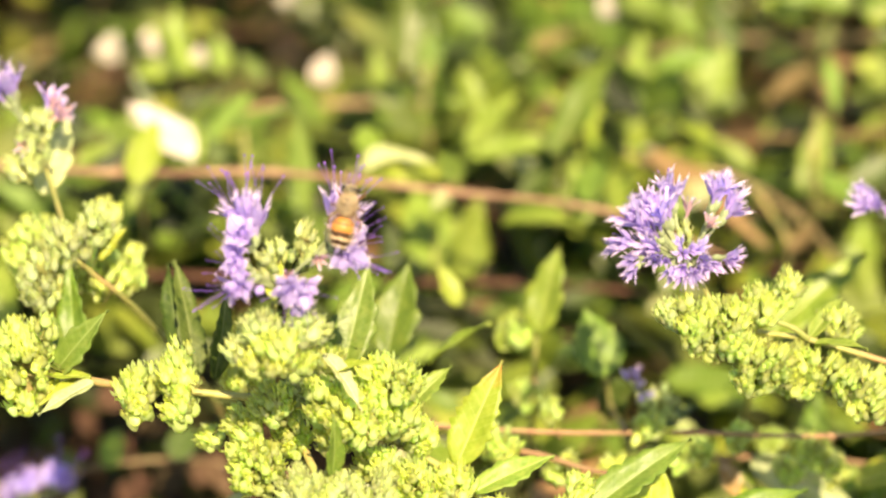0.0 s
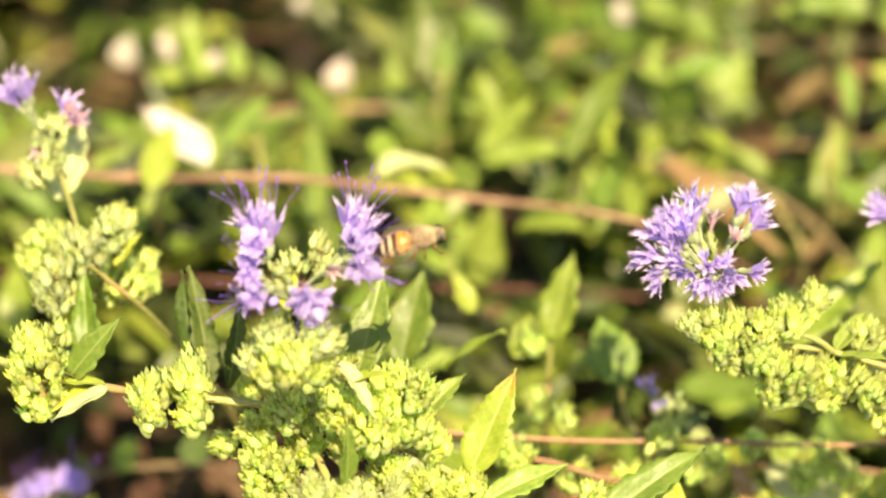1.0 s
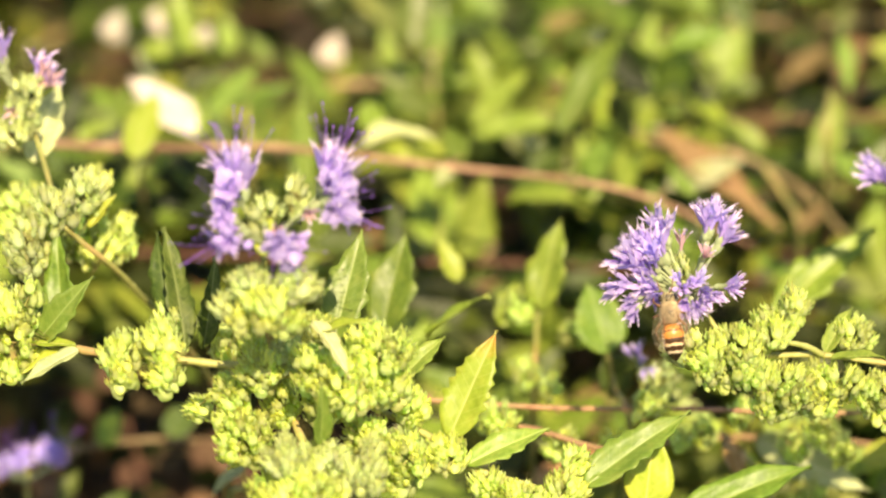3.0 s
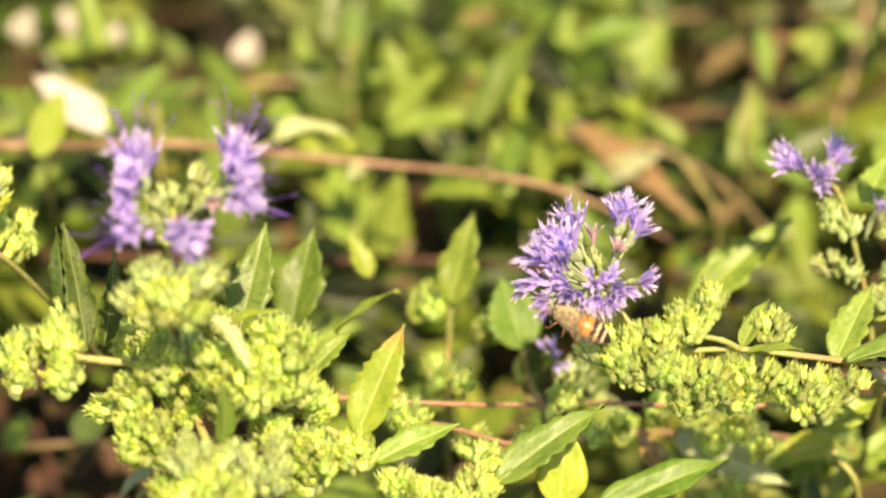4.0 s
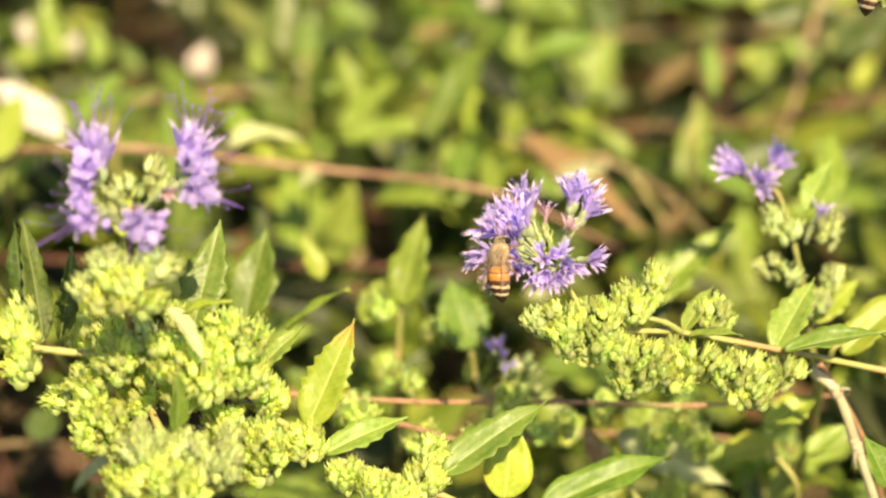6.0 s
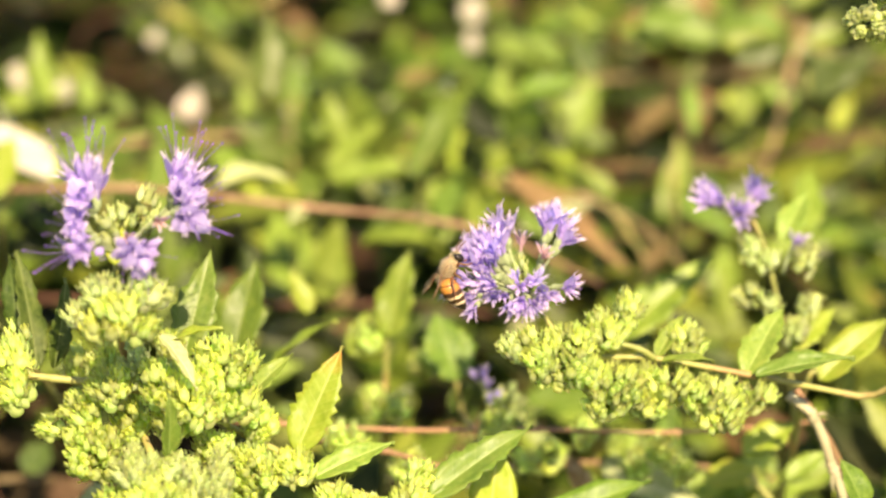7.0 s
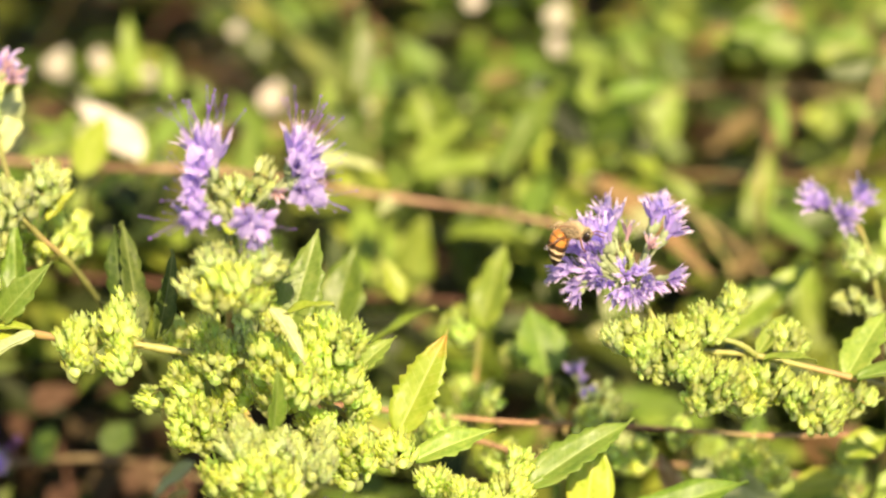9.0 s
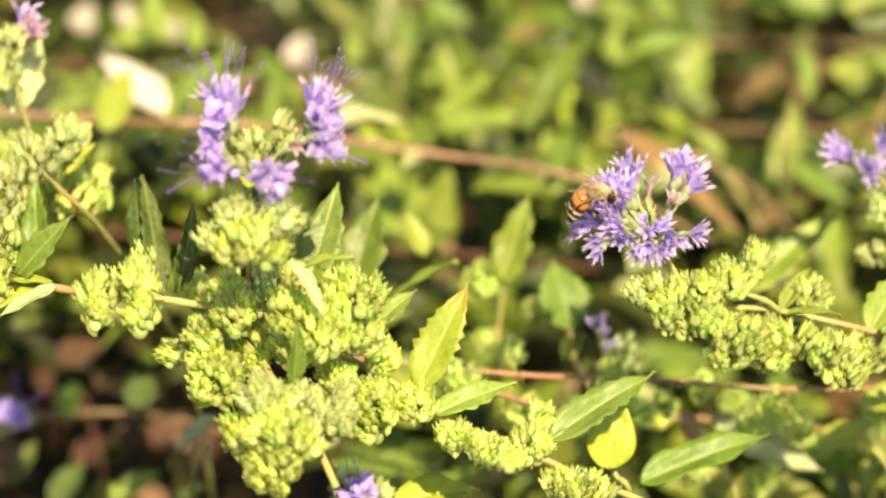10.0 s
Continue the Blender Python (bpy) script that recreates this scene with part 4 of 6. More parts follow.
# ---- the second flower head, where the bee settles ----
right = thing("flowering_sprig", (0.0958, 0.0006, 0.5230), "violet bluebeard flower head on a budding arching stem", "flower", "flower heads")
stem(right, ((0.07, 0.34, 0.01), (0.21, 0.13, 0.32), (0.1255, 0.0058, 0.5151), (0.0970, 0.0059, 0.5202), (0.0740, 0.0038, 0.5251), (0.0537, 0.0023, 0.5288), (0.0414, 0.0005, 0.5298), (0.0336, 0.0013, 0.5338), (0.0281, 0.0045, 0.5407)), 0.0008, 0.0005, label="tan stem")
stem(right, ((0.0536, 0.0014, 0.5293), (0.0500, 0.0003, 0.5318), (0.0445, -0.0001, 0.5332)), 0.0007, 0.0005)
HR = (0.0270, 0.0045, 0.5407)
spray(right, (0.0176, 0.0073, 0.5515), view(-.6, .75, .25), 8, .45, 0.0041, 0.0072, "slim", HR, 2)
spray(right, (0.0143, 0.0040, 0.5492), view(-.85, .45, .3), 5, .4, 0.0030, 0.0070, "slim", HR, 2)
spray(right, (0.0120, -0.0002, 0.5449), view(-.95, -.05, .3), 3, .4, 0.0018, 0.0058, "slim", HR, 2)
spray(right, (0.0211, 0.0109, 0.5545), view(-.25, .95, .1), 3, .25, 0.0018, 0.0063, "slim", HR, 2)
spray(right, (0.0250, 0.0089, 0.5526), view(-.05, .95, .2), 1, .2, .001, .0058, "faded", HR, 2)
spray(right, (0.0312, 0.0112, 0.5556), view(.15, .98, .1), 5, .28, 0.0020, 0.0072, "slim", HR, 1)
spray(right, (0.0346, 0.0084, 0.5538), view(.5, .85, .2), 4, .28, 0.0016, 0.0070, "slim", HR, 1)
spray(right, (0.0302, 0.0035, 0.5503), view(.3, .5, .8), 2, .3, .001, .0040, "faded", HR, 1)
spray(right, (0.0169, 0.0005, 0.5463), view(-.6, .1, .7), 4, .5, .0034, .0060, "slim", HR, 1)
spray(right, (0.0185, -0.0027, 0.5442), view(-.5, -.2, .8), 3, .5, .0030, .0056, "slim", HR, 1)
spray(right, (0.0152, -0.0041, 0.5413), view(-.6, -.55, .5), 3, .4, 0.0021, 0.0049, "slim", HR, 2)
spray(right, (0.0205, -0.0045, 0.5451), view(-.3, -.2, .9), 3, .5, 0.0025, 0.0046, "slim", HR, 2)
spray(right, (0.0254, -0.0036, 0.5470), view(.0, .1, .95), 3, .5, 0.0025, 0.0044, "slim", HR, 1)
spray(right, (0.0264, -0.0058, 0.5424), view(.0, -.6, .7), 3, .4, 0.0021, 0.0055, "slim", HR, 2)
spray(right, (0.0304, -0.0027, 0.5442), view(.3, -.2, .8), 3, .4, 0.0021, 0.0051, "slim", HR, 2)
spray(right, (0.0358, -0.0001, 0.5449), view(.8, .0, .5), 4, .5, 0.0018, 0.0050, "slim", HR, 2)
spray(right, (0.0282, -0.0004, 0.5467), view(0.1, 0.3, 0.9), 2, 0.4, 0.0012, 0.0044, "slim", HR, 2)
spray(right, (0.0191, 0.0019, 0.5493), view(-0.4, 0.6, 0.6), 2, 0.4, 0.0022, 0.0058, "slim", HR, 2)
spray(right, (0.0284, -0.0045, 0.5427), view(0.1, -0.5, 0.8), 2, 0.4, 0.0014, 0.0048, "slim", HR, 2)
spray(right, (0.0233, -0.0050, 0.5417), view(-0.1, -0.6, 0.7), 2, 0.4, 0.0014, 0.0046, "slim", HR, 2)
cluster(right, (0.0258, 0.0057, 0.5457), 0.0018, 0.0035, view(0, 0.95, 0.3), 10, "bud_grey", 0.0024, (0.0281, 0.0045, 0.5408))
cluster(right, (0.0479, 0.0035, 0.5386), 0.0033, 0.0040, view(0.15, 1, 0.2), 40, "bud_soft", 0.0027, (0.0457, 0.0003, 0.5318))
cluster(right, (0.0428, -0.0010, 0.5361), 0.0046, 0.0041, view(-0.05, 1, 0.25), 58, "bud_soft", 0.0027, (0.0435, -0.0001, 0.5308))
cluster(right, (0.0363, -0.0038, 0.5349), 0.0054, 0.0043, view(-0.15, 1, 0.3), 74, "bud_soft", 0.0027, (0.0414, 0.0005, 0.5298))
cluster(right, (0.0299, -0.0058, 0.5328), 0.0050, 0.0052, view(-0.3, 0.95, 0.3), 82, "bud_soft", 0.0027, (0.0369, -0.0001, 0.5308))
cluster(right, (0.0238, -0.0055, 0.5335), 0.0028, 0.0026, view(-0.6, 0.8, 0.35), 20, "bud_grey", 0.0027, (0.0302, -0.0014, 0.5327))
cluster(right, (0.0379, -0.0053, 0.5292), 0.0057, 0.0035, view(-0.1, 0.9, 0.4), 62, "bud_soft", 0.0027, (0.0418, -0.0004, 0.5302))
cluster(right, (0.0450, -0.0044, 0.5263), 0.0072, 0.0044, view(0.15, 0.95, 0.3), 97, "bud_soft", 0.0027, (0.0475, 0.0013, 0.5291))
cluster(right, (0.0442, -0.0054, 0.5218), 0.0061, 0.0031, view(0.1, 0.9, 0.35), 58, "bud_soft", 0.0027, (0.0480, 0.0012, 0.5289))
cluster(right, (0.0601, 0.0076, 0.5309), 0.0042, 0.0040, view(0.1, 1, 0.2), 50, "bud_soft", 0.0027, (0.0571, 0.0031, 0.5283))
cluster(right, (0.0517, 0.0003, 0.5244), 0.0042, 0.0040, view(0.1, 0.95, 0.3), 69, "bud_soft", 0.0027, (0.0522, 0.0048, 0.5270))
cluster(right, (0.0522, -0.0023, 0.5213), 0.0048, 0.0029, view(0.1, 0.9, 0.35), 57, "bud_soft", 0.0027, (0.0527, 0.0041, 0.5255))
cluster(right, (0.0580, -0.0025, 0.5256), 0.0048, 0.0035, view(0.15, 0.95, 0.3), 52, "bud_soft", 0.0027, (0.0593, 0.0029, 0.5278))
cluster(right, (0.0648, -0.0034, 0.5238), 0.0055, 0.0042, view(0.2, 0.95, 0.3), 70, "bud_soft", 0.0027, (0.0648, 0.0026, 0.5272))
cluster(right, (0.0730, -0.0017, 0.5227), 0.0048, 0.0033, view(0.3, 0.9, 0.3), 49, "bud_soft", 0.0027, (0.0716, 0.0030, 0.5257))
cluster(right, (0.0675, -0.0044, 0.5192), 0.0057, 0.0029, view(0.2, 0.9, 0.35), 50, "bud_soft", 0.0027, (0.0683, 0.0032, 0.5261))
leaf(right, (0.0543, 0.0033, 0.5288), (0.0600, 0.0111, 0.5359), .34, "leaf_front", view(-.3, .3, .8), 2, .25, .1)
leaf(right, (0.0550, -0.0007, 0.5296), (0.0644, -0.0054, 0.5337), .30, "leaf_front", view(0, .8, .5), 2, .25, .1)
leaf(right, (0.0729, 0.0037, 0.5248), (0.0811, 0.0158, 0.5366), .44, "leaf_front", view(-.3, .3, .8), 3, .2, .1)
leaf(right, (0.0745, 0.0002, 0.5267), (0.0940, 0.0010, 0.5333), .3, "leaf_front", view(0, .8, .6), 3, .25, .1)

# ---- the far sprig with two violet tufts ----
far = thing("flowering_sprig", (0.0830, 0.0434, 0.5247), "slender sprig with two violet flower tufts and round buds", "flower", "flower heads")
stem(far, ((0.05, 0.37, 0.01), (0.10, 0.26, 0.20), (0.1033, 0.1622, 0.3773), (0.0929, 0.0741, 0.4604), (0.0896, 0.0455, 0.4938), (0.0868, 0.0438, 0.5138), (0.0830, 0.0459, 0.5301), (0.0789, 0.0491, 0.5417), (0.0737, 0.0501, 0.5438)), 0.0008, 0.0005)
HF = (0.0767, 0.0491, 0.5417)
spray(far, (0.0681, 0.0483, 0.5495), view(-.5, .5, .6), 5, .5, .0036, .0062, "slim", HF, 3)
spray(far, (0.0755, 0.0467, 0.5459), view(.1, .1, .8), 4, .5, .0030, .0060, "slim", HF, 3)
spray(far, (0.0797, 0.0525, 0.5490), view(.5, .8, .3), 4, .5, .0030, .0060, "slim", HF, 3)
spray(far, (0.0896, 0.0493, 0.5374), view(.5, .5, .5), 2, .5, .0018, .0050, "slim", (0.0853, 0.0464, 0.5311), 2)
cluster(far, (0.0770, 0.0470, 0.5371), 0.0029, 0.0033, view(-0.2, 0.9, 0.4), 9, "bud_grey", 0.0033, (0.0820, 0.0464, 0.5311))
cluster(far, (0.0814, 0.0440, 0.5355), 0.0031, 0.0028, view(-0.1, 0.9, 0.4), 8, "bud_grey", 0.0033, (0.0827, 0.0461, 0.5306))
cluster(far, (0.0901, 0.0478, 0.5342), 0.0036, 0.0036, view(0.3, 0.9, 0.4), 12, "bud_grey", 0.0033, (0.0830, 0.0459, 0.5301))
cluster(far, (0.0763, 0.0415, 0.5279), 0.0033, 0.0031, view(-0.3, 0.8, 0.4), 11, "bud_grey", 0.0033, (0.0847, 0.0452, 0.5238))
cluster(far, (0.0810, 0.0389, 0.5270), 0.0031, 0.0031, view(-0.1, 0.8, 0.4), 10, "bud_grey", 0.0033, (0.0848, 0.0446, 0.5227))
cluster(far, (0.0909, 0.0425, 0.5253), 0.0036, 0.0031, view(0.3, 0.8, 0.4), 12, "bud_grey", 0.0033, (0.0856, 0.0440, 0.5190))
cluster(far, (0.0880, 0.0395, 0.5212), 0.0040, 0.0033, view(0.2, 0.8, 0.4), 16, "bud_grey", 0.0033, (0.0858, 0.0435, 0.5179))
leaf(far, (0.0857, 0.0512, 0.5368), (0.0917, 0.0599, 0.5459), .5, "leaf_front", view(-.3, .3, .8), 3, .2, .1)
leaf(far, (0.0866, 0.0411, 0.5151), (0.0984, 0.0488, 0.5221), .4, "leaf_lime", view(.3, .4, .8), 3, .2, .1)

# ---- the sprig at the shrub's other side, pale violet over grey buds ----
side = thing("flowering_sprig", (-0.1040, 0.0234, 0.5433), "pale violet bluebeard flowers fading over grey buds", "flower", "flower heads")
stem(side, ((-0.06, 0.35, 0.01), (-0.0719, 0.0972, 0.4272), (-0.0756, 0.0697, 0.4817), (-0.0877, 0.0311, 0.5292), (-0.0969, 0.0235, 0.5436), (-0.1003, 0.0236, 0.5485), (-0.1072, 0.0435, 0.5534), (-0.1116, 0.0528, 0.5615)), 0.0007, 0.0005)
HS = (-0.1112, 0.0523, 0.5604)
spray(side, (-0.1072, 0.0536, 0.5703), view(.5, .8, .3), 3, .5, .0028, .0060, "slim", HS, 2)
spray(side, (-0.1058, 0.0511, 0.5697), view(.6, .7, .4), 3, .5, .0030, .0058, "faded", HS, 1)
spray(side, (-0.1193, 0.0554, 0.5741), view(-.4, .8, .3), 8, .5, .0042, .0072, "slim", HS, 2)
floret(side, (-0.1079, 0.0504, 0.5682), view(.5, .2, .7), .005, "faded", HS, 1)
floret(side, (-0.1133, 0.0456, 0.5626), view(-.1, -.2, .8), .005, "faded", HS, 1)
cluster(side, (-0.1115, 0.0507, 0.5640), 0.0051, 0.0058, view(0, 0.95, 0.3), 34, "bud_grey", 0.0031)
cluster(side, (-0.1135, 0.0461, 0.5589), 0.0054, 0.0042, view(-0.1, 0.8, 0.4), 25, "bud_grey", 0.0031)
cluster(side, (-0.0945, 0.0276, 0.5525), 0.0045, 0.0052, view(0.2, 0.95, 0.3), 42, "bud_grey", 0.0031, (-0.0969, 0.0235, 0.5436))
cluster(side, (-0.1014, 0.0227, 0.5513), 0.0052, 0.0049, view(-0.2, 0.95, 0.3), 46, "bud_grey", 0.0031, (-0.0979, 0.0232, 0.5430))
cluster(side, (-0.1069, 0.0161, 0.5443), 0.0045, 0.0067, view(-0.2, 0.95, 0.3), 46, "bud_grey", 0.0031, (-0.0975, 0.0205, 0.5418))
cluster(side, (-0.0947, 0.0316, 0.5373), 0.0051, 0.0042, view(0.3, 0.8, 0.3), 24, "bud_green", 0.0031, (-0.0905, 0.0290, 0.5341))
leaf(side, (-0.0984, 0.0087, 0.5308), (-0.1013, 0.0188, 0.5478), .34, "leaf_green", view(-.3, .3, .8), 3, .2, .1)
leaf(side, (-0.0944, 0.0227, 0.5465), (-0.0897, 0.0276, 0.5524), .4, "leaf_lime", view(-.3, .5, .7), 2, .25, .1)
leaf(side, (-0.1113, 0.0523, 0.5487), (-0.1062, 0.0645, 0.5629), .42, "leaf_pale", view(.2, .4, .8), 2, .2, .1)

# ---- single violet tufts lower in the shrub ----
tuft = thing("flowering_sprig", (-0.1264, 0.0875, 0.4537), "small violet flower tuft low in the shade", "flower", "flower heads")
stem(tuft, ((-0.08, 0.38, 0.01), (-0.1374, 0.1205, 0.3825), (-0.1282, 0.0901, 0.4357), (-0.1264, 0.0869, 0.4524)), 0.0007, 0.0005)
spray(tuft, (-0.1302, 0.0864, 0.4560), view(-.3, .8, .4), 6, .6, .0045, .0065, "open", (-0.1264, 0.0857, 0.4499), 2)
spray(tuft, (-0.1190, 0.0873, 0.4579), view(.4, .8, .3), 5, .6, .0040, .0065, "open", (-0.1264, 0.0857, 0.4499), 2)
tuft = thing("flowering_sprig", (0.0203, 0.0486, 0.5004), "small shaded violet flower tuft going to seed", "flower", "flower heads")
stem(tuft, ((0.02, 0.36, 0.01), (0.0251, 0.0769, 0.4309), (0.0222, 0.0534, 0.4752), (0.0212, 0.0481, 0.4923), (0.0203, 0.0486, 0.5004)), 0.0006, 0.0004)
spray(tuft, (0.0191, 0.0486, 0.5052), view(-.2, .7, .5), 3, .5, .0024, .0040, "slim", (0.0208, 0.0481, 0.4993), 1)
spray(tuft, (0.0215, 0.0469, 0.5016), view(.2, -.2, .8), 2, .5, .0016, .0036, "slim", (0.0208, 0.0481, 0.4993), 1)
cluster(tuft, (0.0248, 0.0502, 0.4968), 0.0048, 0.0050, view(.2, .5, .5), 20, "bud_grey")
tuft = thing("flowering_sprig", (-0.0307, -0.0072, 0.4873), "violet flower tuft with grey buds near the ground", "flower", "flower heads")
stem(tuft, ((-0.03, 0.32, 0.01), (-0.0302, 0.0036, 0.4394), (-0.0304, -0.0077, 0.4743), (-0.0307, -0.0072, 0.4873)), 0.0008, 0.0005)
spray(tuft, (-0.0313, -0.0071, 0.4922), view(0, .8, .5), 5, .6, .0034, .0060, "open", (-0.0307, -0.0072, 0.4873), 1)
cluster(tuft, (-0.0345, -0.0030, 0.4915), 0.0050, 0.0045, view(-.3, .8, .3), 22, "bud_grey")
cluster(tuft, (-0.0273, -0.0044, 0.4886), 0.0050, 0.0045, view(.4, .5, .3), 22, "bud_grey")
high = thing("budding_branch", (0.0957, 0.0112, 0.6025), "hanging stem tip with grey green buds", "flower stem", "flower stems")
stem(high, ((0.09, 0.36, 0.01), (0.34, 0.12, 0.38), (0.26, 0.03, 0.60), (0.1097, 0.0100, 0.6188), (0.1018, 0.0107, 0.6084), (0.0957, 0.0112, 0.6025)), 0.0007, 0.0005)
cluster(high, (0.0940, 0.0104, 0.6006), 0.0068, 0.0038, view(-.3, -.1, .8), 40, "bud_grey", .0030)
cluster(high, (0.0998, 0.0102, 0.6051), 0.0060, 0.0050, view(.1, -.1, .8), 30, "bud_grey", .0030)

# ---- branches and leaves just behind ----
def twig(points, r0, r1, mat, label):
    t = thing("twig", points[0], label, "twig", "bare twigs")
    r0, r1 = r0 * 0.75, r1 * 0.75
    stem(t, points, r0, r1, mat, "bark", 0.1)
    way = (Vector(points[-1]) - Vector(points[0])).normalized()
    for k, p in enumerate(points[1:-1]):   # a swollen node with a bud spur at each joint
        bm = bmesh.new()
        p = Vector(p)
        tube(bm, (p - way * r0 * 1.6, p, p + way * r0 * 1.6), r0 * 1.05, r0 * 1.0, 8, 3, 0.25)
        node = part("node", mesh_of("node", bm, mat), t, Matrix())
        bm = bmesh.new()
        up = Vector((0.3 * (-1) ** k, -0.3, 1 - 1.6 * (k % 2)))
        tube(bm, (p, p + up * r0 * 2.2 + way * r0, p + up * r0 * 3.6 + way * r0 * 2.4), r0 * 0.6, r0 * 0.12, 6, 3)
        part("spur", mesh_of("spur", bm, mat), node, Matrix())
    return t


t1 = twig(((-0.1704, 0.1588, 0.5119), (-0.1125, 0.1552, 0.5090), (-0.0693, 0.1543, 0.5094), (-0.0247, 0.1527, 0.5047), (0.0066, 0.1517, 0.5016), (0.0282, 0.1515, 0.4962), (0.0558, 0.1645, 0.4768)), .0014, .0009, "bark_tan", "long tan woody twig crossing the shrub")
leaf(t1, (-0.0246, 0.1508, 0.5043), (-0.0275, 0.1444, 0.5047), .7, "leaf_pale", None, 0, .3, .3, 0, "bud_scale", "pale bud scar at a node")
twig(((-0.1707, 0.2001, 0.4586), (-0.1124, 0.1907, 0.4620), (-0.0596, 0.1899, 0.4604), (-0.0068, 0.1896, 0.4597), (0.0340, 0.1975, 0.4529)), .0015, .0012, "bark_shaded", "thick brown twig lying level")
twig(((-0.0462, 0.0377, 0.5007), (-0.0268, 0.0344, 0.5008), (0.0019, 0.0337, 0.4993), (0.0306, 0.0337, 0.4993), (0.0621, 0.0361, 0.4972), (0.0960, 0.0504, 0.4925)), .0008, .0006, "stem_red", "reddish young twig lying level")
twig(((-0.1141, 0.3083, 0.4541), (-0.0943, 0.3121, 0.4622), (-0.0691, 0.3133, 0.4647), (-0.0331, 0.3134, 0.4650)), .0016, .0012, "bark_tan", "brown woody twig further back")
twig(((0.0027, 0.2582, 0.4885), (0.0188, 0.2350, 0.4861), (0.0361, 0.2217, 0.4812), (0.0553, 0.2210, 0.4797), (0.0749, 0.2212, 0.4683), (0.0929, 0.2273, 0.4460)), .0014, .0010, "bark_tan", "arching tan twig among the leaves")
twig(((0.0321, 0.3755, 0.4562), (0.0708, 0.3784, 0.4623), (0.1095, 0.3786, 0.4629), (0.1772, 0.3804, 0.4667)), .0016, .0012, "bark_tan", "brown woody twig further back")
twig(((0.1309, 0.3105, 0.5060), (0.1256, 0.3016, 0.4870), (0.1221, 0.2949, 0.4727), (0.1151, 0.2868, 0.4552)), .0013, .0011, "bark_tan", "straw coloured upright twig")
twig(((0.0823, 0.0126, 0.5178), (0.0877, 0.0105, 0.5135), (0.0922, 0.0087, 0.5024), (0.0987, 0.0082, 0.4849)), .0015, .0013, "bark_grey", "grey dry twig bent downwards")
twig(((0.0852, 0.0193, 0.5158), (0.0905, 0.0190, 0.5079), (0.0982, 0.0227, 0.4922), (0.1046, 0.0301, 0.4725)), .0010, .0009, "stem_red", "brown twig bent downwards")


def shoot(points, label, r0=.0008, r1=.0006, mat="stem_green"):
    t = thing("leafy_shoot", points[0], label, "shoot", "leafy shoots")
    low = Vector(points[0])
    stem(t, ((low.x * 0.5, 0.35 + low.y * 0.2, 0.01), low + Vector((0.0, 0.07, -0.09)), *points), r0, r1, mat)
    return t


s = shoot(((-0.0383, 0.0566, 0.4821), (-0.0367, 0.0442, 0.5027), (-0.0358, 0.0426, 0.5137)), "upright shoot with a broad green leaf")
leaf(s, (-0.0358, 0.0409, 0.5146), (-0.0313, 0.0515, 0.5326), .56, "leaf_green", view(-.2, .3, .8), 2, .15, .05)
leaf(s, (-0.0267, 0.0386, 0.5144), (-0.0141, 0.0410, 0.5244), .26, "leaf_green", view(.2, .9, .3), 2, .2, .1)
s = shoot(((-0.0031, 0.0764, 0.4771), (-0.0026, 0.0747, 0.4926), (-0.0022, 0.0757, 0.5018)), "upright shoot with a pointed green leaf")
leaf(s, (-0.0020, 0.0741, 0.5029), (0.0028, 0.0820, 0.5223), .48, "leaf_green", view(-.3, .3, .8), 2, .15, .05)
leaf(s, (-0.0207, 0.0885, 0.5031), (-0.0253, 0.0929, 0.5126), .5, "leaf_lime", view(.2, .4, .8), 2, .15, .05)
leaf(s, (-0.0108, 0.0751, 0.4981), (-0.0050, 0.0845, 0.5065), .5, "leaf_green", view(.2, .4, .8), 2, .15, .05)
s = shoot(((0.0181, 0.0468, 0.4847), (0.0155, 0.0692, 0.4854), (0.0139, 0.0707, 0.4935)), "shoot with a bright leaf and leaves coloured dark for shade")
leaf(s, (0.0139, 0.0690, 0.4944), (0.0092, 0.0795, 0.5074), .78, "leaf_green", view(.1, .35, .9), 4, .12, .05)
# leaf_dark puts the shade below the flower head into these two leaves
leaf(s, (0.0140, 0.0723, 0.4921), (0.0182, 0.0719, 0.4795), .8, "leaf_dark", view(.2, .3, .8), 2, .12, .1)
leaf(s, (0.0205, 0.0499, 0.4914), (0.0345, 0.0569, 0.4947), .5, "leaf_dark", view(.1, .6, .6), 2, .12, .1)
s = shoot(((0.0490, 0.0797, 0.4842), (0.0533, 0.0751, 0.4981), (0.0557, 0.0712, 0.5086)), "shoot with a long dark green leaf")
leaf(s, (0.0511, 0.0675, 0.5055), (0.0738, 0.0780, 0.5232), .34, "leaf_green", view(.0, .5, .85), 3, .2, .1)
leaf(s, (0.0565, 0.0751, 0.4981), (0.0590, 0.0845, 0.5065), .4, "leaf_dark", view(.3, .3, .8), 2, .2, .1)
s = shoot(((0.0248, 0.0020, 0.4834), (0.0209, -0.0032, 0.4958)), "low shoot with a yellowing leaf edged orange")
leaf(s, (0.0191, -0.0055, 0.4979), (0.0210, 0.0012, 0.5123), .68, "leaf_yellow", view(.1, .2, .9), 0, .12, .05, label="yellowing leaf with an orange edge")
leaf(s, (0.0266, -0.0022, 0.4932), (0.0533, 0.0068, 0.5030), .30, "leaf_green", view(-.1, .6, .7), 1, .25, .1)
leaf(s, (-0.0237, -0.0101, 0.4906), (-0.0066, -0.0061, 0.4944), .5, "leaf_yellow", view(0, .7, .7), 0, .2, .15, label="yellow leaf with an orange edge")
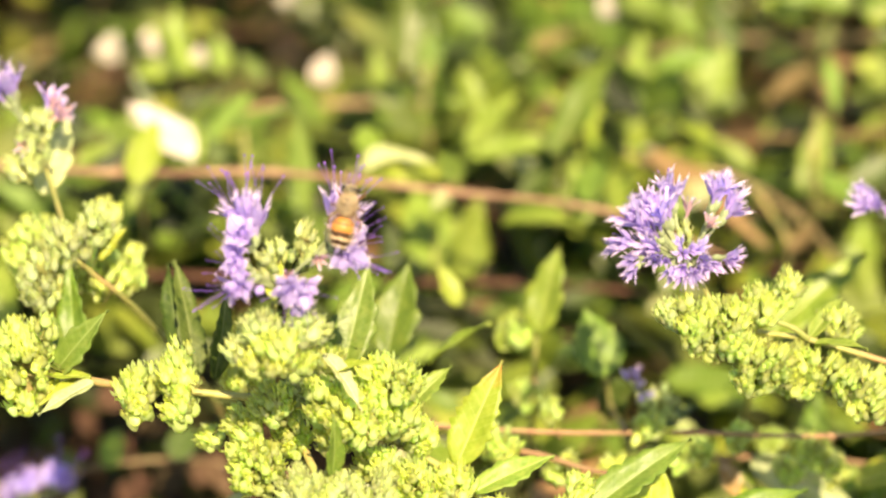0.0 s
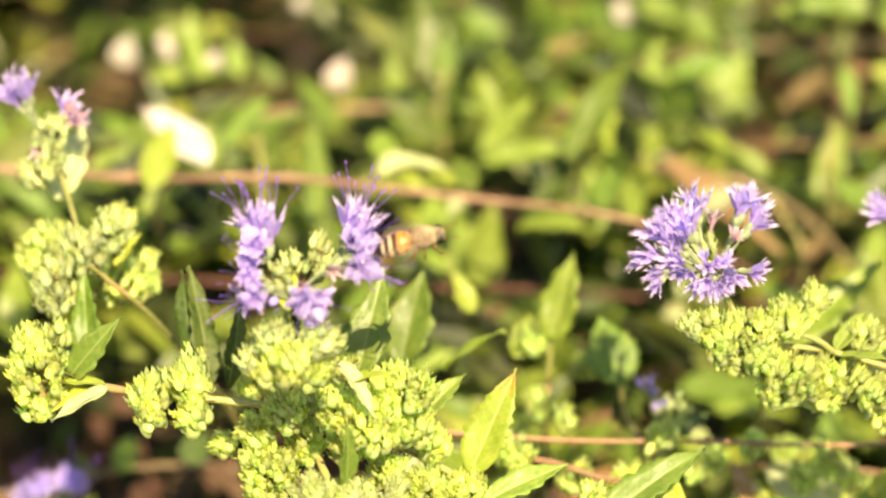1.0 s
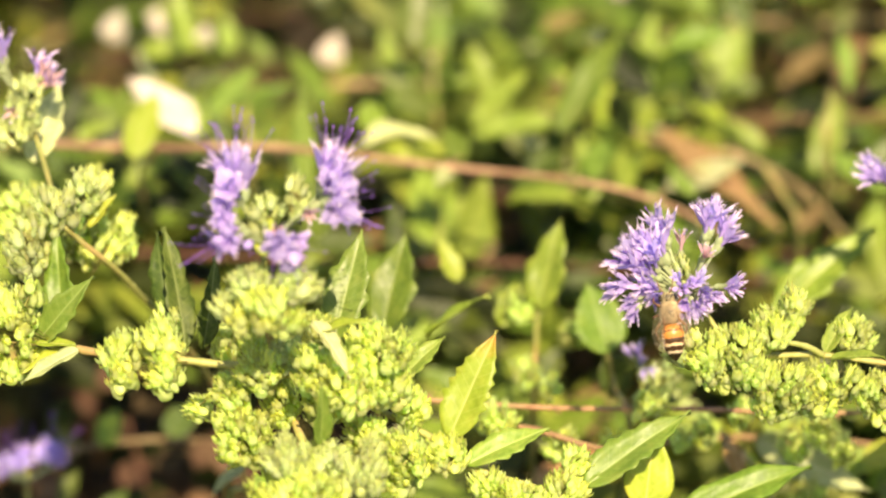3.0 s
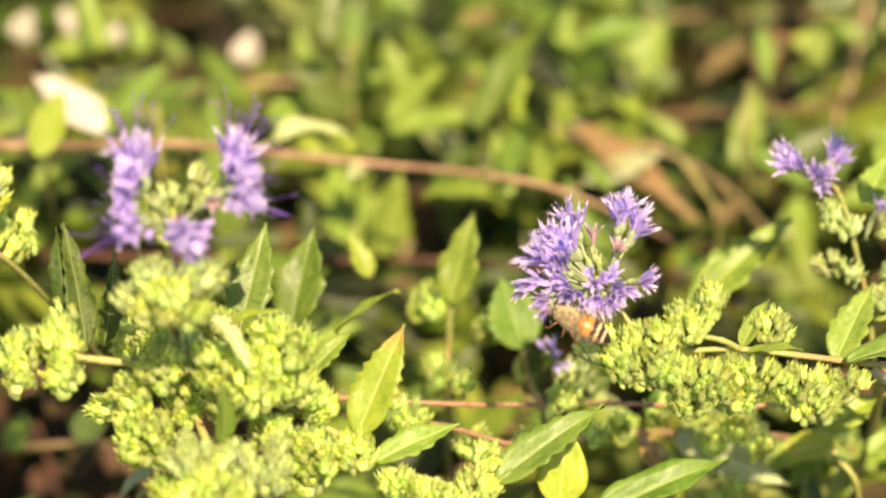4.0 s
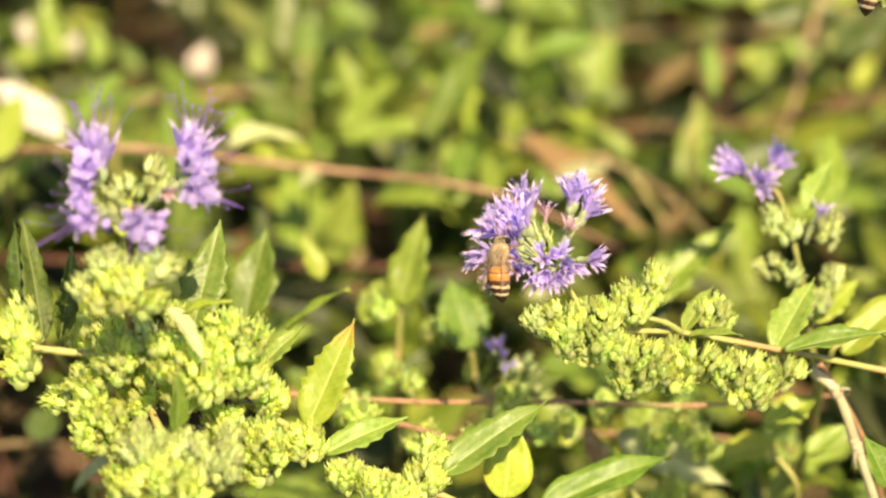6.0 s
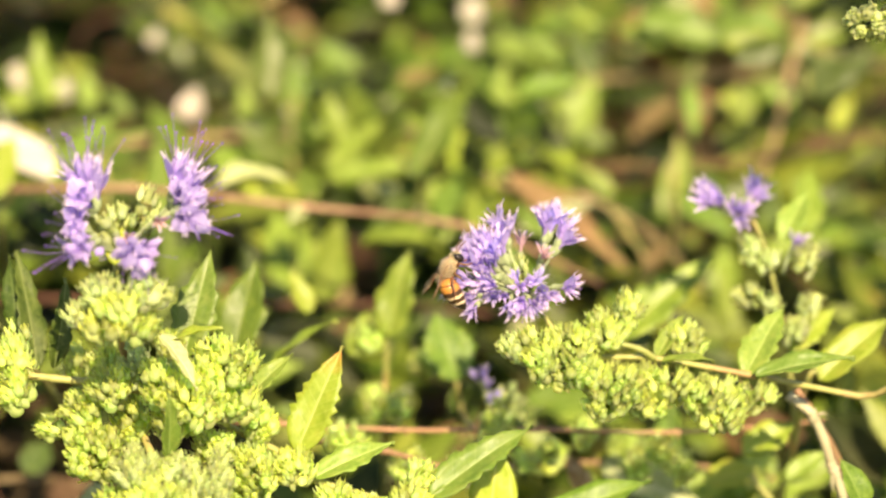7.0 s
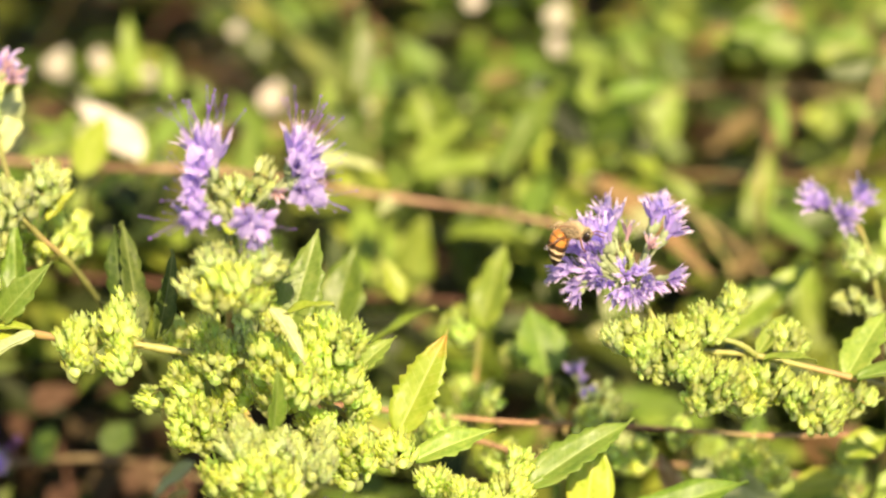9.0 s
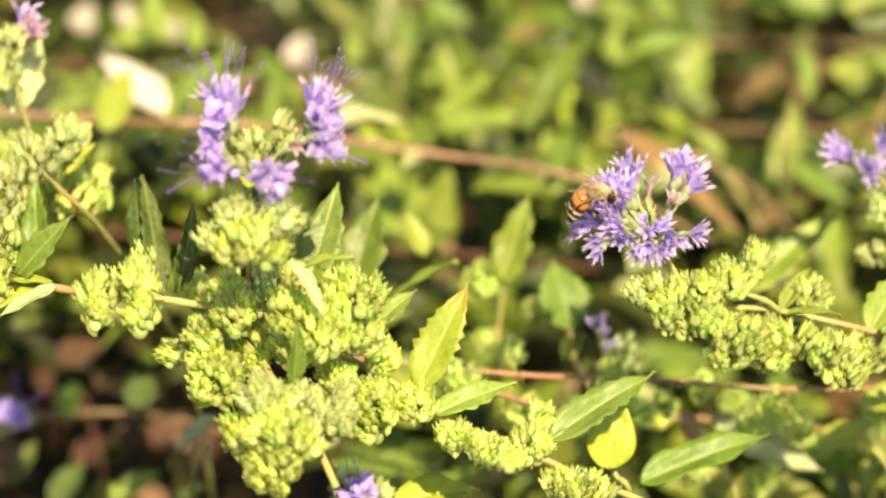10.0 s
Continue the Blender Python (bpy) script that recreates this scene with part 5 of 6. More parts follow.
s = shoot(((0.0524, 0.0449, 0.4569), (0.0490, 0.0421, 0.4746), (0.0426, 0.0431, 0.4839)), "low shoot with a grey and a withered leaf")
leaf(s, (0.0475, 0.0573, 0.4788), (0.0720, 0.0470, 0.4710), .34, "leaf_pale", view(-.7, .25, .65), 0, .2, .1, label="grey green leaf underside")
leaf(s, (0.0425, 0.0399, 0.4794), (0.0389, 0.0462, 0.4881), .46, "leaf_dry", view(0, .3, .9), 0, .25, .3, label="withered pinkish brown leaf")
leaf(s, (0.0450, 0.0395, 0.4761), (0.0453, 0.0462, 0.4835), .6, "leaf_yellow", view(.3, .4, .8), 0, .2, .2)
s = shoot(((0.0915, 0.0963, 0.4252), (0.0886, 0.0924, 0.4405), (0.0852, 0.0915, 0.4504)), "low shoot with rounded lime and green leaves")
leaf(s, (0.0730, 0.0879, 0.4546), (0.0820, 0.0885, 0.4559), .75, "leaf_lime", view(0, .4, .9), 1, .15, .1)
leaf(s, (0.0815, 0.0893, 0.4576), (0.0931, 0.0915, 0.4622), .5, "leaf_yellow", view(-.1, .5, .8), 1, .15, .1)
leaf(s, (0.0927, 0.0943, 0.4447), (0.1010, 0.1004, 0.4529), .65, "leaf_green", view(.1, .3, .9), 1, .15, .1)
leaf(s, (0.0831, 0.0831, 0.4444), (0.0811, 0.0868, 0.4522), .4, "leaf_dark", view(.3, .3, .8), 1, .15, .1)
leaf(s, (0.0953, 0.0837, 0.4456), (0.1036, 0.0859, 0.4502), .6, "leaf_dead", view(.1, .6, .7), 0, .25, .3)
leaf(s, (0.1037, 0.0970, 0.4504), (0.1120, 0.1011, 0.4591), .5, "leaf_green", view(-.1, .4, .9), 1, .15, .1)
s = shoot(((-0.1067, 0.1655, 0.4909), (-0.1021, 0.1560, 0.5060), (-0.1005, 0.1538, 0.5131)), "pale yellow leaf caught by the sun")
leaf(s, (-0.1060, 0.1485, 0.5088), (-0.1008, 0.1634, 0.5219), 0.46, "leaf_lime", view(0.2, 0.3, 0.9), 4, 0.12, 0.1)
leaf(s, (-0.0941, 0.1769, 0.5034), (-0.1130, 0.1937, 0.5157), 0.46, "litter_glint", view(0.2, 0.6, 0.7), 0, 0.2, 0.1, label="bleached dry leaf")
leaf(s, (-0.1156, 0.1783, 0.5064), (-0.1128, 0.1874, 0.5142), 0.5, "leaf_green", view(0.1, 0.4, 0.9), 1, 0.15, 0.1)
s = shoot(((-0.0525, 0.1720, 0.4929), (-0.0488, 0.1665, 0.5048), (-0.0455, 0.1628, 0.5087)), "pale leaf pair catching the sun")
leaf(s, (-0.0476, 0.1619, 0.5067), (-0.0295, 0.1623, 0.5146), .46, "leaf_pale", view(-.4, .6, .6), 3, .35, .3, .5)
leaf(s, (-0.0411, 0.1612, 0.5077), (-0.0344, 0.1559, 0.5057), .6, "leaf_lime", view(.3, .6, .6), 2, .3, .3, -.4)
leaf(s, (-0.0443, 0.1653, 0.5069), (-0.0211, 0.1677, 0.5027), .36, "leaf_lime", view(.1, .8, .6), 2, .2, .1)
leaf(s, (-0.0644, 0.1701, 0.4889), (-0.0656, 0.1973, 0.5118), .2, "leaf_front", view(.2, .2, .8), 2, .2, .1)
s = shoot(((0.0059, 0.2343, 0.4609), (0.0073, 0.2220, 0.4819), (0.0088, 0.2168, 0.4943)), "tall shoot with long bright leaves")
leaf(s, (0.0049, 0.2144, 0.4893), (0.0225, 0.2374, 0.5149), .30, "leaf_green", view(-.3, .3, .8), 3, .15, .1)
leaf(s, (0.0025, 0.2158, 0.4921), (-0.0227, 0.2144, 0.4893), .34, "leaf_green", view(.1, .6, .7), 3, .15, .1)
leaf(s, (0.0243, 0.2575, 0.4870), (0.0539, 0.2497, 0.4821), .32, "leaf_lime", view(.2, .8, .5), 3, .15, .15)
leaf(s, (0.0533, 0.3114, 0.4606), (0.0659, 0.3220, 0.4834), .56, "leaf_green", view(.1, .3, .9), 3, .1, .1)
leaf(s, (0.0130, 0.1786, 0.4835), (0.0099, 0.1866, 0.5006), .44, "leaf_green", view(.3, .4, .8), 2, .15, .1)
leaf(s, (-0.0096, 0.1783, 0.4828), (0.0098, 0.1720, 0.4929), .4, "leaf_green", view(.1, .8, .5), 3, .3, .35)
s = shoot(((-0.0290, 0.1968, 0.4515), (-0.0286, 0.1943, 0.4698), (-0.0281, 0.1904, 0.4850)), "broad sunlit leaves behind the twig")
leaf(s, (-0.0270, 0.1910, 0.4628), (-0.0353, 0.2108, 0.4814), .6, "leaf_green", view(.1, .3, .9), 5, .1, .1)
leaf(s, (-0.0220, 0.1813, 0.4656), (-0.0146, 0.2002, 0.4825), .55, "leaf_green", view(.6, .3, .7), 5, .1, .1)
s = shoot(((0.0819, 0.2251, 0.4649), (0.0819, 0.2326, 0.4810), (0.0836, 0.2381, 0.4927)), "pale shoot in the sun")
leaf(s, (0.0803, 0.2278, 0.4707), (0.0852, 0.2381, 0.4927), .4, "leaf_front", view(-.2, .3, .8), 2, .15, .1)
leaf(s, (0.1077, 0.3269, 0.4701), (0.1186, 0.3288, 0.4743), .7, "leaf_lime", view(.1, .3, .9), 1, .1, .1)
s = shoot(((0.0877, 0.0260, 0.5111), (0.0915, 0.0281, 0.5155)), "lime leaf at the shrub's edge")
leaf(s, (0.0911, 0.0257, 0.5151), (0.1069, 0.0336, 0.5275), .42, "leaf_lime", view(-.2, .5, .8), 1, .2, .1)
leaf(s, (0.0954, -0.0107, 0.5035), (0.0909, -0.0081, 0.5136), .6, "leaf_green", view(.3, .3, .8), 1, .2, .1)
s = shoot(((-0.0717, 0.0481, 0.4638), (-0.0673, 0.0421, 0.4746)), "grey leaf in the shade below the buds")
leaf(s, (-0.0655, 0.0403, 0.4826), (-0.0757, 0.0397, 0.4742), .34, "leaf_pale", view(.2, .7, .6), 0, .2, .1)

s = shoot(((-0.0810, 0.1976, 0.4769), (-0.0821, 0.2035, 0.4895), (-0.0829, 0.2081, 0.4994)), "upright shoot with lance leaves in the sun")
leaf(s, (-0.0922, 0.2068, 0.4966), (-0.0806, 0.2230, 0.5077), 0.34, "leaf_front", view(-0.2, 0.4, 0.8), 2, 0.16, 0.1)
leaf(s, (-0.0850, 0.2084, 0.5001), (-0.0687, 0.2066, 0.5079), 0.34, "leaf_front", view(0.1, 0.8, 0.5), 1, 0.16, 0.1)
leaf(s, (-0.0954, 0.1949, 0.4947), (-0.0984, 0.2101, 0.5036), 0.42, "leaf_front", view(0.1, 0.4, 0.9), 2, 0.16, 0.1)
leaf(s, (-0.0459, 0.1773, 0.5043), (-0.0473, 0.1907, 0.5094), 0.6, "leaf_green", view(0.2, 0.4, 0.8), 2, 0.16, 0.1)
leaf(s, (-0.0211, 0.1649, 0.5015), (-0.0271, 0.1736, 0.5082), 0.55, "leaf_green", view(-0.2, 0.4, 0.8), 2, 0.16, 0.1)
s = shoot(((-0.0323, 0.2875, 0.4568), (-0.0340, 0.2949, 0.4727), (-0.0323, 0.3001, 0.4838)), "leafy shoot further back")
leaf(s, (-0.0323, 0.2979, 0.4790), (-0.0326, 0.3053, 0.4949), 0.42, "leaf_green", view(0.1, 0.3, 0.9), 2, 0.16, 0.1)
leaf(s, (-0.0383, 0.2762, 0.4798), (-0.0526, 0.2885, 0.4825), 0.5, "leaf_green", view(0.1, 0.5, 0.8), 2, 0.16, 0.1)
leaf(s, (-0.0201, 0.2333, 0.4825), (-0.0039, 0.2506, 0.4958), 0.32, "leaf_green", view(-0.2, 0.4, 0.8), 2, 0.16, 0.1)
leaf(s, (-0.0159, 0.2662, 0.4819), (-0.0229, 0.2813, 0.4907), 0.42, "leaf_green", view(0.2, 0.4, 0.8), 2, 0.16, 0.1)
leaf(s, (0.0326, 0.2770, 0.4814), (0.0344, 0.2860, 0.5008), 0.42, "leaf_green", view(0.1, 0.3, 0.9), 2, 0.16, 0.1)
leaf(s, (0.0128, 0.1720, 0.4929), (0.0167, 0.1866, 0.5006), 0.5, "leaf_green", view(-0.2, 0.3, 0.9), 2, 0.16, 0.1)
leaf(s, (-0.0871, 0.3163, 0.4712), (-0.0952, 0.3205, 0.4802), 0.45, "leaf_green", view(0.1, 0.4, 0.9), 2, 0.16, 0.1)
leaf(s, (-0.0674, 0.2920, 0.4663), (-0.0807, 0.3096, 0.4803), 0.34, "leaf_green", view(0.3, 0.4, 0.8), 2, 0.16, 0.1)
leaf(s, (-0.0475, 0.3144, 0.4671), (-0.0511, 0.3213, 0.4818), 0.4, "leaf_green", view(0.1, 0.4, 0.9), 2, 0.16, 0.1)
leaf(s, (-0.1022, 0.3363, 0.4667), (-0.1049, 0.3421, 0.4792), 0.5, "leaf_front", view(0.1, 0.4, 0.9), 2, 0.16, 0.1)
s = shoot(((0.0708, 0.1917, 0.4642), (0.0679, 0.2068, 0.4729), (0.0623, 0.2101, 0.4800)), "shoot with a withered tan leaf and green leaves")
leaf(s, (0.0324, 0.2144, 0.4893), (0.0669, 0.1948, 0.4710), 0.26, "leaf_tan", view(0.1, 0.6, 0.7), 0, 0.16, 0.1)
leaf(s, (0.0677, 0.1660, 0.4801), (0.0757, 0.1747, 0.4869), 0.4, "leaf_tan", view(-0.2, 0.5, 0.8), 0, 0.16, 0.1)
leaf(s, (0.0802, 0.3144, 0.4671), (0.0928, 0.3190, 0.4769), 0.55, "leaf_tan", view(0, 0.5, 0.8), 0, 0.16, 0.1)
leaf(s, (0.0928, 0.3137, 0.4655), (0.1036, 0.3178, 0.4744), 0.5, "leaf_tan", view(0.1, 0.5, 0.8), 0, 0.16, 0.1)
leaf(s, (0.0220, 0.1799, 0.4862), (0.0216, 0.1946, 0.4940), 0.45, "leaf_green", view(0.2, 0.4, 0.8), 2, 0.16, 0.1)
leaf(s, (0.0659, 0.2491, 0.4689), (0.0559, 0.2533, 0.4780), 0.5, "leaf_green", view(0.2, 0.4, 0.8), 2, 0.16, 0.1)
leaf(s, (0.0395, 0.1701, 0.4889), (0.0331, 0.1785, 0.4950), 0.4, "leaf_front", view(0.2, 0.4, 0.8), 2, 0.16, 0.1)
leaf(s, (0.1116, 0.2964, 0.4758), (0.1102, 0.3016, 0.4870), 0.75, "leaf_green", view(0.1, 0.3, 0.9), 1, 0.16, 0.1)
leaf(s, (0.1054, 0.1334, 0.5049), (0.1083, 0.1504, 0.5176), 0.4, "leaf_green", view(0.1, 0.3, 0.9), 2, 0.16, 0.1)
leaf(s, (0.0011, 0.3398, 0.4742), (0.0140, 0.3421, 0.4792), 0.5, "leaf_tan", view(0.1, 0.5, 0.8), 0, 0.16, 0.1)

s = shoot(((0.0877, 0.0481, 0.4638), (0.0811, 0.0452, 0.4813)), "lime leaves in the sun under the arching stem")
leaf(s, (0.0771, 0.0340, 0.4928), (0.0886, 0.0372, 0.4996), 0.62, "leaf_lime", view(0.1, 0.6, 0.8), 1, 0.16, 0.1)
leaf(s, (0.0713, 0.0534, 0.4752), (0.0839, 0.0551, 0.4789), 0.6, "leaf_lime", view(0.1, 0.6, 0.8), 1, 0.16, 0.1)
leaf(s, (0.0660, 0.0684, 0.4600), (0.0751, 0.0725, 0.4688), 0.6, "leaf_green", view(0.1, 0.5, 0.8), 1, 0.16, 0.1)
leaf(s, (0.0856, 0.0664, 0.4558), (0.0908, 0.0714, 0.4665), 0.55, "leaf_green", view(-0.1, 0.5, 0.8), 1, 0.16, 0.1)
leaf(s, (0.0886, 0.0447, 0.4802), (0.0978, 0.0478, 0.4869), 0.5, "leaf_front", view(-0.2, 0.5, 0.8), 1, 0.16, 0.1)
cluster(s, (0.0585, 0.0349, 0.4947), 0.0043, 0.0046, view(0, 0.9, 0.4), 20, "bud_green", 0.0032)
cluster(s, (0.0536, 0.0372, 0.4879), 0.0049, 0.0041, view(0, 0.9, 0.4), 19, "bud_green", 0.0032)
cluster(s, (0.0639, 0.0372, 0.4879), 0.0034, 0.0036, view(0, 0.9, 0.4), 12, "bud_green", 0.0032)
cluster(s, (0.0341, 0.0390, 0.4917), 0.0036, 0.0032, view(0, 0.9, 0.4), 11, "bud_green", 0.0032)
cluster(s, (0.0281, 0.0292, 0.4944), 0.0031, 0.0029, view(0, 0.9, 0.4), 9, "bud_green", 0.0032)
cluster(s, (0.0416, 0.0359, 0.4969), 0.0031, 0.0048, view(0, 0.9, 0.4), 15, "bud_green", 0.0032)

s = shoot(((0.1407, 0.3446, 0.4536), (0.1359, 0.3593, 0.4892)), "sunlit shoot far behind with pale and tan leaves")
leaf(s, (0.1306, 0.3402, 0.4951), (0.1172, 0.3431, 0.5017), 0.5, "leaf_tan", view(0, 0.5, 0.8), 0, 0.16, 0.1)
leaf(s, (0.1346, 0.3366, 0.4865), (0.1476, 0.3401, 0.4956), 0.45, "leaf_pale", view(0, 0.4, 0.8), 2, 0.16, 0.1)
leaf(s, (0.1340, 0.3519, 0.4975), (0.1453, 0.3548, 0.5049), 0.5, "leaf_green", view(0, 0.4, 0.8), 2, 0.16, 0.1)
leaf(s, (0.1249, 0.3462, 0.4831), (0.1132, 0.3498, 0.4916), 0.42, "leaf_green", view(-0.1, 0.4, 0.8), 2, 0.16, 0.1)
leaf(s, (0.1369, 0.3316, 0.4743), (0.1509, 0.3337, 0.4799), 0.45, "leaf_green", view(0, 0.4, 0.8), 2, 0.16, 0.1)
leaf(s, (0.1332, 0.3301, 0.4707), (0.1198, 0.3330, 0.4773), 0.45, "leaf_front", view(0, 0.4, 0.8), 2, 0.16, 0.1)
leaf(s, (0.1087, 0.3609, 0.4920), (0.0988, 0.3646, 0.5007), 0.45, "leaf_tan", view(0, 0.5, 0.8), 0, 0.16, 0.1)
leaf(s, (0.1466, 0.3265, 0.4623), (0.1520, 0.3308, 0.4730), 0.5, "leaf_lime", view(0, 0.5, 0.8), 1, 0.16, 0.1)

dead = twig(((-0.1733, 0.1183, 0.4251), (-0.1301, 0.1232, 0.4355), (-0.0971, 0.1337, 0.4346), (-0.0674, 0.1406, 0.4256), (-0.0404, 0.1587, 0.4171)), .0012, .0009, "bark_tan", "dead twig with a few withered brown leaves")
for k, (a, b, w) in enumerate((((-0.0963, 0.1294, 0.4370), (-0.0927, 0.1387, 0.4452), .45), ((-0.0905, 0.1291, 0.4364), (-0.0790, 0.1210, 0.4310), .4),
                               ((-0.1139, 0.1223, 0.4385), (-0.1118, 0.1310, 0.4476), .55), ((-0.0772, 0.1369, 0.4294), (-0.0795, 0.1269, 0.4200), .5), ((-0.1344, 0.1226, 0.4342), (-0.1238, 0.1097, 0.4302), .5))):
    leaf(dead, a, b, w, "leaf_dead" if k % 3 != 2 else "leaf_green", view(.2, .6, .7), 1, .25, .35, .2 * (-1) ** k, label="withered curled brown leaf" if k % 3 != 2 else "")

low_leaves = shoot(((-0.1016, 0.1638, 0.3702), (-0.1093, 0.1638, 0.3956), (-0.1166, 0.1737, 0.4189)), "low shoot with withered brown and green leaves", .0007, .0005, "bark_shaded")
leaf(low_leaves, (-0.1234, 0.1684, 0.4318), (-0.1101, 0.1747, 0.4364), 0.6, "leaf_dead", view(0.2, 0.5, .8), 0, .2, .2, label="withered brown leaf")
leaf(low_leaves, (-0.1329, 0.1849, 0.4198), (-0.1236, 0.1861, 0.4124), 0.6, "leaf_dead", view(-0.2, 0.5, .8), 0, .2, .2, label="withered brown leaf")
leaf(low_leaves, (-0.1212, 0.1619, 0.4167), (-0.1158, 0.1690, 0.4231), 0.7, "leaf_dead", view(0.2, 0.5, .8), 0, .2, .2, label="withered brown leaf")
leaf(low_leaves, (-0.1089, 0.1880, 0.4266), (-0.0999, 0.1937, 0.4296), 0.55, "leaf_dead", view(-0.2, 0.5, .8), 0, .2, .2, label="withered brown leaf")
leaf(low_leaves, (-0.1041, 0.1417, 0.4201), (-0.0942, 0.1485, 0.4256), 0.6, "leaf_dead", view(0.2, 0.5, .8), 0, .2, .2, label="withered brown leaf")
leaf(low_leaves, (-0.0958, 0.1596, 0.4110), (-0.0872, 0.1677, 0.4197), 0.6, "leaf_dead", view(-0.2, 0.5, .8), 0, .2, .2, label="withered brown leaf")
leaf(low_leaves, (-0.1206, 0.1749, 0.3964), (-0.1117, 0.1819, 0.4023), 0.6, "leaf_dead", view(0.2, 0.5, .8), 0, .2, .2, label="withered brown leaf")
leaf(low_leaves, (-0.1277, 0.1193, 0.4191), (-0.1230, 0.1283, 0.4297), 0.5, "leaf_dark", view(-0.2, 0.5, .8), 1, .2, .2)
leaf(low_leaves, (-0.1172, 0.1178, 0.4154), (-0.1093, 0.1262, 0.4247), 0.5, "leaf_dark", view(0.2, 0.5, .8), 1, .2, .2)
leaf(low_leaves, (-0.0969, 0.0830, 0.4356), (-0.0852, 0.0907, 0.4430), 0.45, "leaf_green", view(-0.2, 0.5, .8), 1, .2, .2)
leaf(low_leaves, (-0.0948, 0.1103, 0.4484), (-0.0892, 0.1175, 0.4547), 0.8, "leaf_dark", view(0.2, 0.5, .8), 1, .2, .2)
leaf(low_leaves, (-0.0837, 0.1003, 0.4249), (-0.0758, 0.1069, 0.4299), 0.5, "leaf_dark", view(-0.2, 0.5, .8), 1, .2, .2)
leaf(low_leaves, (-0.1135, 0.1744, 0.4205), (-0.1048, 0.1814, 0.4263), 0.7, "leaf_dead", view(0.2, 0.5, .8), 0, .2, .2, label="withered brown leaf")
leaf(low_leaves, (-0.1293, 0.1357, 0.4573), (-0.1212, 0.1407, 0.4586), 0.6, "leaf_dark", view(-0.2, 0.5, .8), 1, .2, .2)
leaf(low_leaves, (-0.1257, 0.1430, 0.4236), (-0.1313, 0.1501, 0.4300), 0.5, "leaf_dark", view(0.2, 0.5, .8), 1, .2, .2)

bits = thing("budding_branch", (-0.0110, 0.0237, 0.5015), "side stem with small yellow green buds behind", "flower stem", "flower stems")
stem(bits, ((-0.0219, 0.0313, 0.4987), (-0.0028, 0.0256, 0.4984), (0.0138, 0.0265, 0.4932), (0.0359, 0.0713, 0.4710), (0.0660, 0.0730, 0.4700), (0.0908, 0.0714, 0.4665)), .0007, .0006, "stem_red")
for at, w, h, n in (((-0.0110, 0.0237, 0.5015), .0062, .0042, 34), ((0.0019, 0.0269, 0.4941), .0042, .0040, 20), ((0.0210, 0.0326, 0.5015), .0042, .0030, 18), ((0.0146, 0.0329, 0.4903), .0046, .004, 22),
                    ((0.0359, 0.0720, 0.4724), .0056, .0046, 26), ((0.0632, 0.0721, 0.4728), .0062, .0050, 26), ((0.0541, 0.0729, 0.4745), .0040, .0040, 16), ((0.0001, 0.0426, 0.4994), .0022, .0040, 10),
                    ((-0.0056, 0.0770, 0.5022), .0040, .0036, 14), ((0.0060, 0.0788, 0.4941), .0034, .0034, 10), ((0.0866, 0.0707, 0.4698), .0040, .0040, 14), ((0.0426, 0.0399, 0.4747), .0050, .0042, 22), ((0.0576, 0.0461, 0.4690), .0050, .0040, 20), ((-0.0044, 0.0708, 0.4888), .0034, .0034, 12)):
    cluster(bits, at, w, h, view(0, .8, .5), n, "bud_green", .0036)

# ---- pale scraps added in the shrub, their colour imitating sun glints ----
for at, s in (((-0.0690, 0.3275, 0.4715), .0115), ((-0.1082, 0.3105, 0.4824), .0075), ((-0.1372, 0.3118, 0.4852), .011), ((-0.1238, 0.3213, 0.4818), .006), ((0.0247, 0.3265, 0.4929), .007),
              ((0.0255, 0.3697, 0.4911), .010), ((0.0254, 0.3655, 0.4821), .006), ((-0.0853, 0.3849, 0.4762), .007), ((-0.0028, 0.3910, 0.4893), .008), ((0.0484, 0.3559, 0.4614), .008), ((-0.1280, 0.3416, 0.4782), .006)):
    v = Vector(at)
    t = thing("dry_petal", at, "pale curled leaf-shaped scrap added for a sun glint", "dry leaf", "pale dry scraps",
              data=leaf_mesh("dry_petal", "litter_glint", .85, 0, .35, .3, 10, 0.3, int(s * 1e5), .05, .02))
    t.matrix_basis = along(v - Vector((0, 0, s * .5)), v + Vector((.2 * s, 0.1 * s, s * .5)), sun_way, s)

# ---- the rest of the shrub: joined foliage ----
def edge(x, y):
    """0 in the shrub's middle, 1 at its uneven outline."""
    u, v = x / 0.66, (y - 0.36) / 0.92
    return math.hypot(u, v) * (1 + 0.22 * noise.noise((x * 3, y * 3, 11)) + 0.10 * noise.noise((x * 9, y * 9, 4)))


def canopy(x, y):
    round_off = max(0.0, 1 - edge(x, y) ** 5)
    return (0.455 + 0.045 * noise.noise((x * 6, y * 6, 2)) + 0.032 * noise.noise((x * 15, y * 15, 5)) + 0.02 * max(0, y - 0.5)) * round_off


def hollow(p):
    """Whether p lies in one of the gaps, which run inwards and narrow slowly."""
    for c, r in HOLLOWS:
        v = p - Vector(c)
        a = v.dot(AWAY)
        if -0.06 < a < 0.3 and (v - AWAY * a).length < r * (1.25 - a):
            return True
    return False


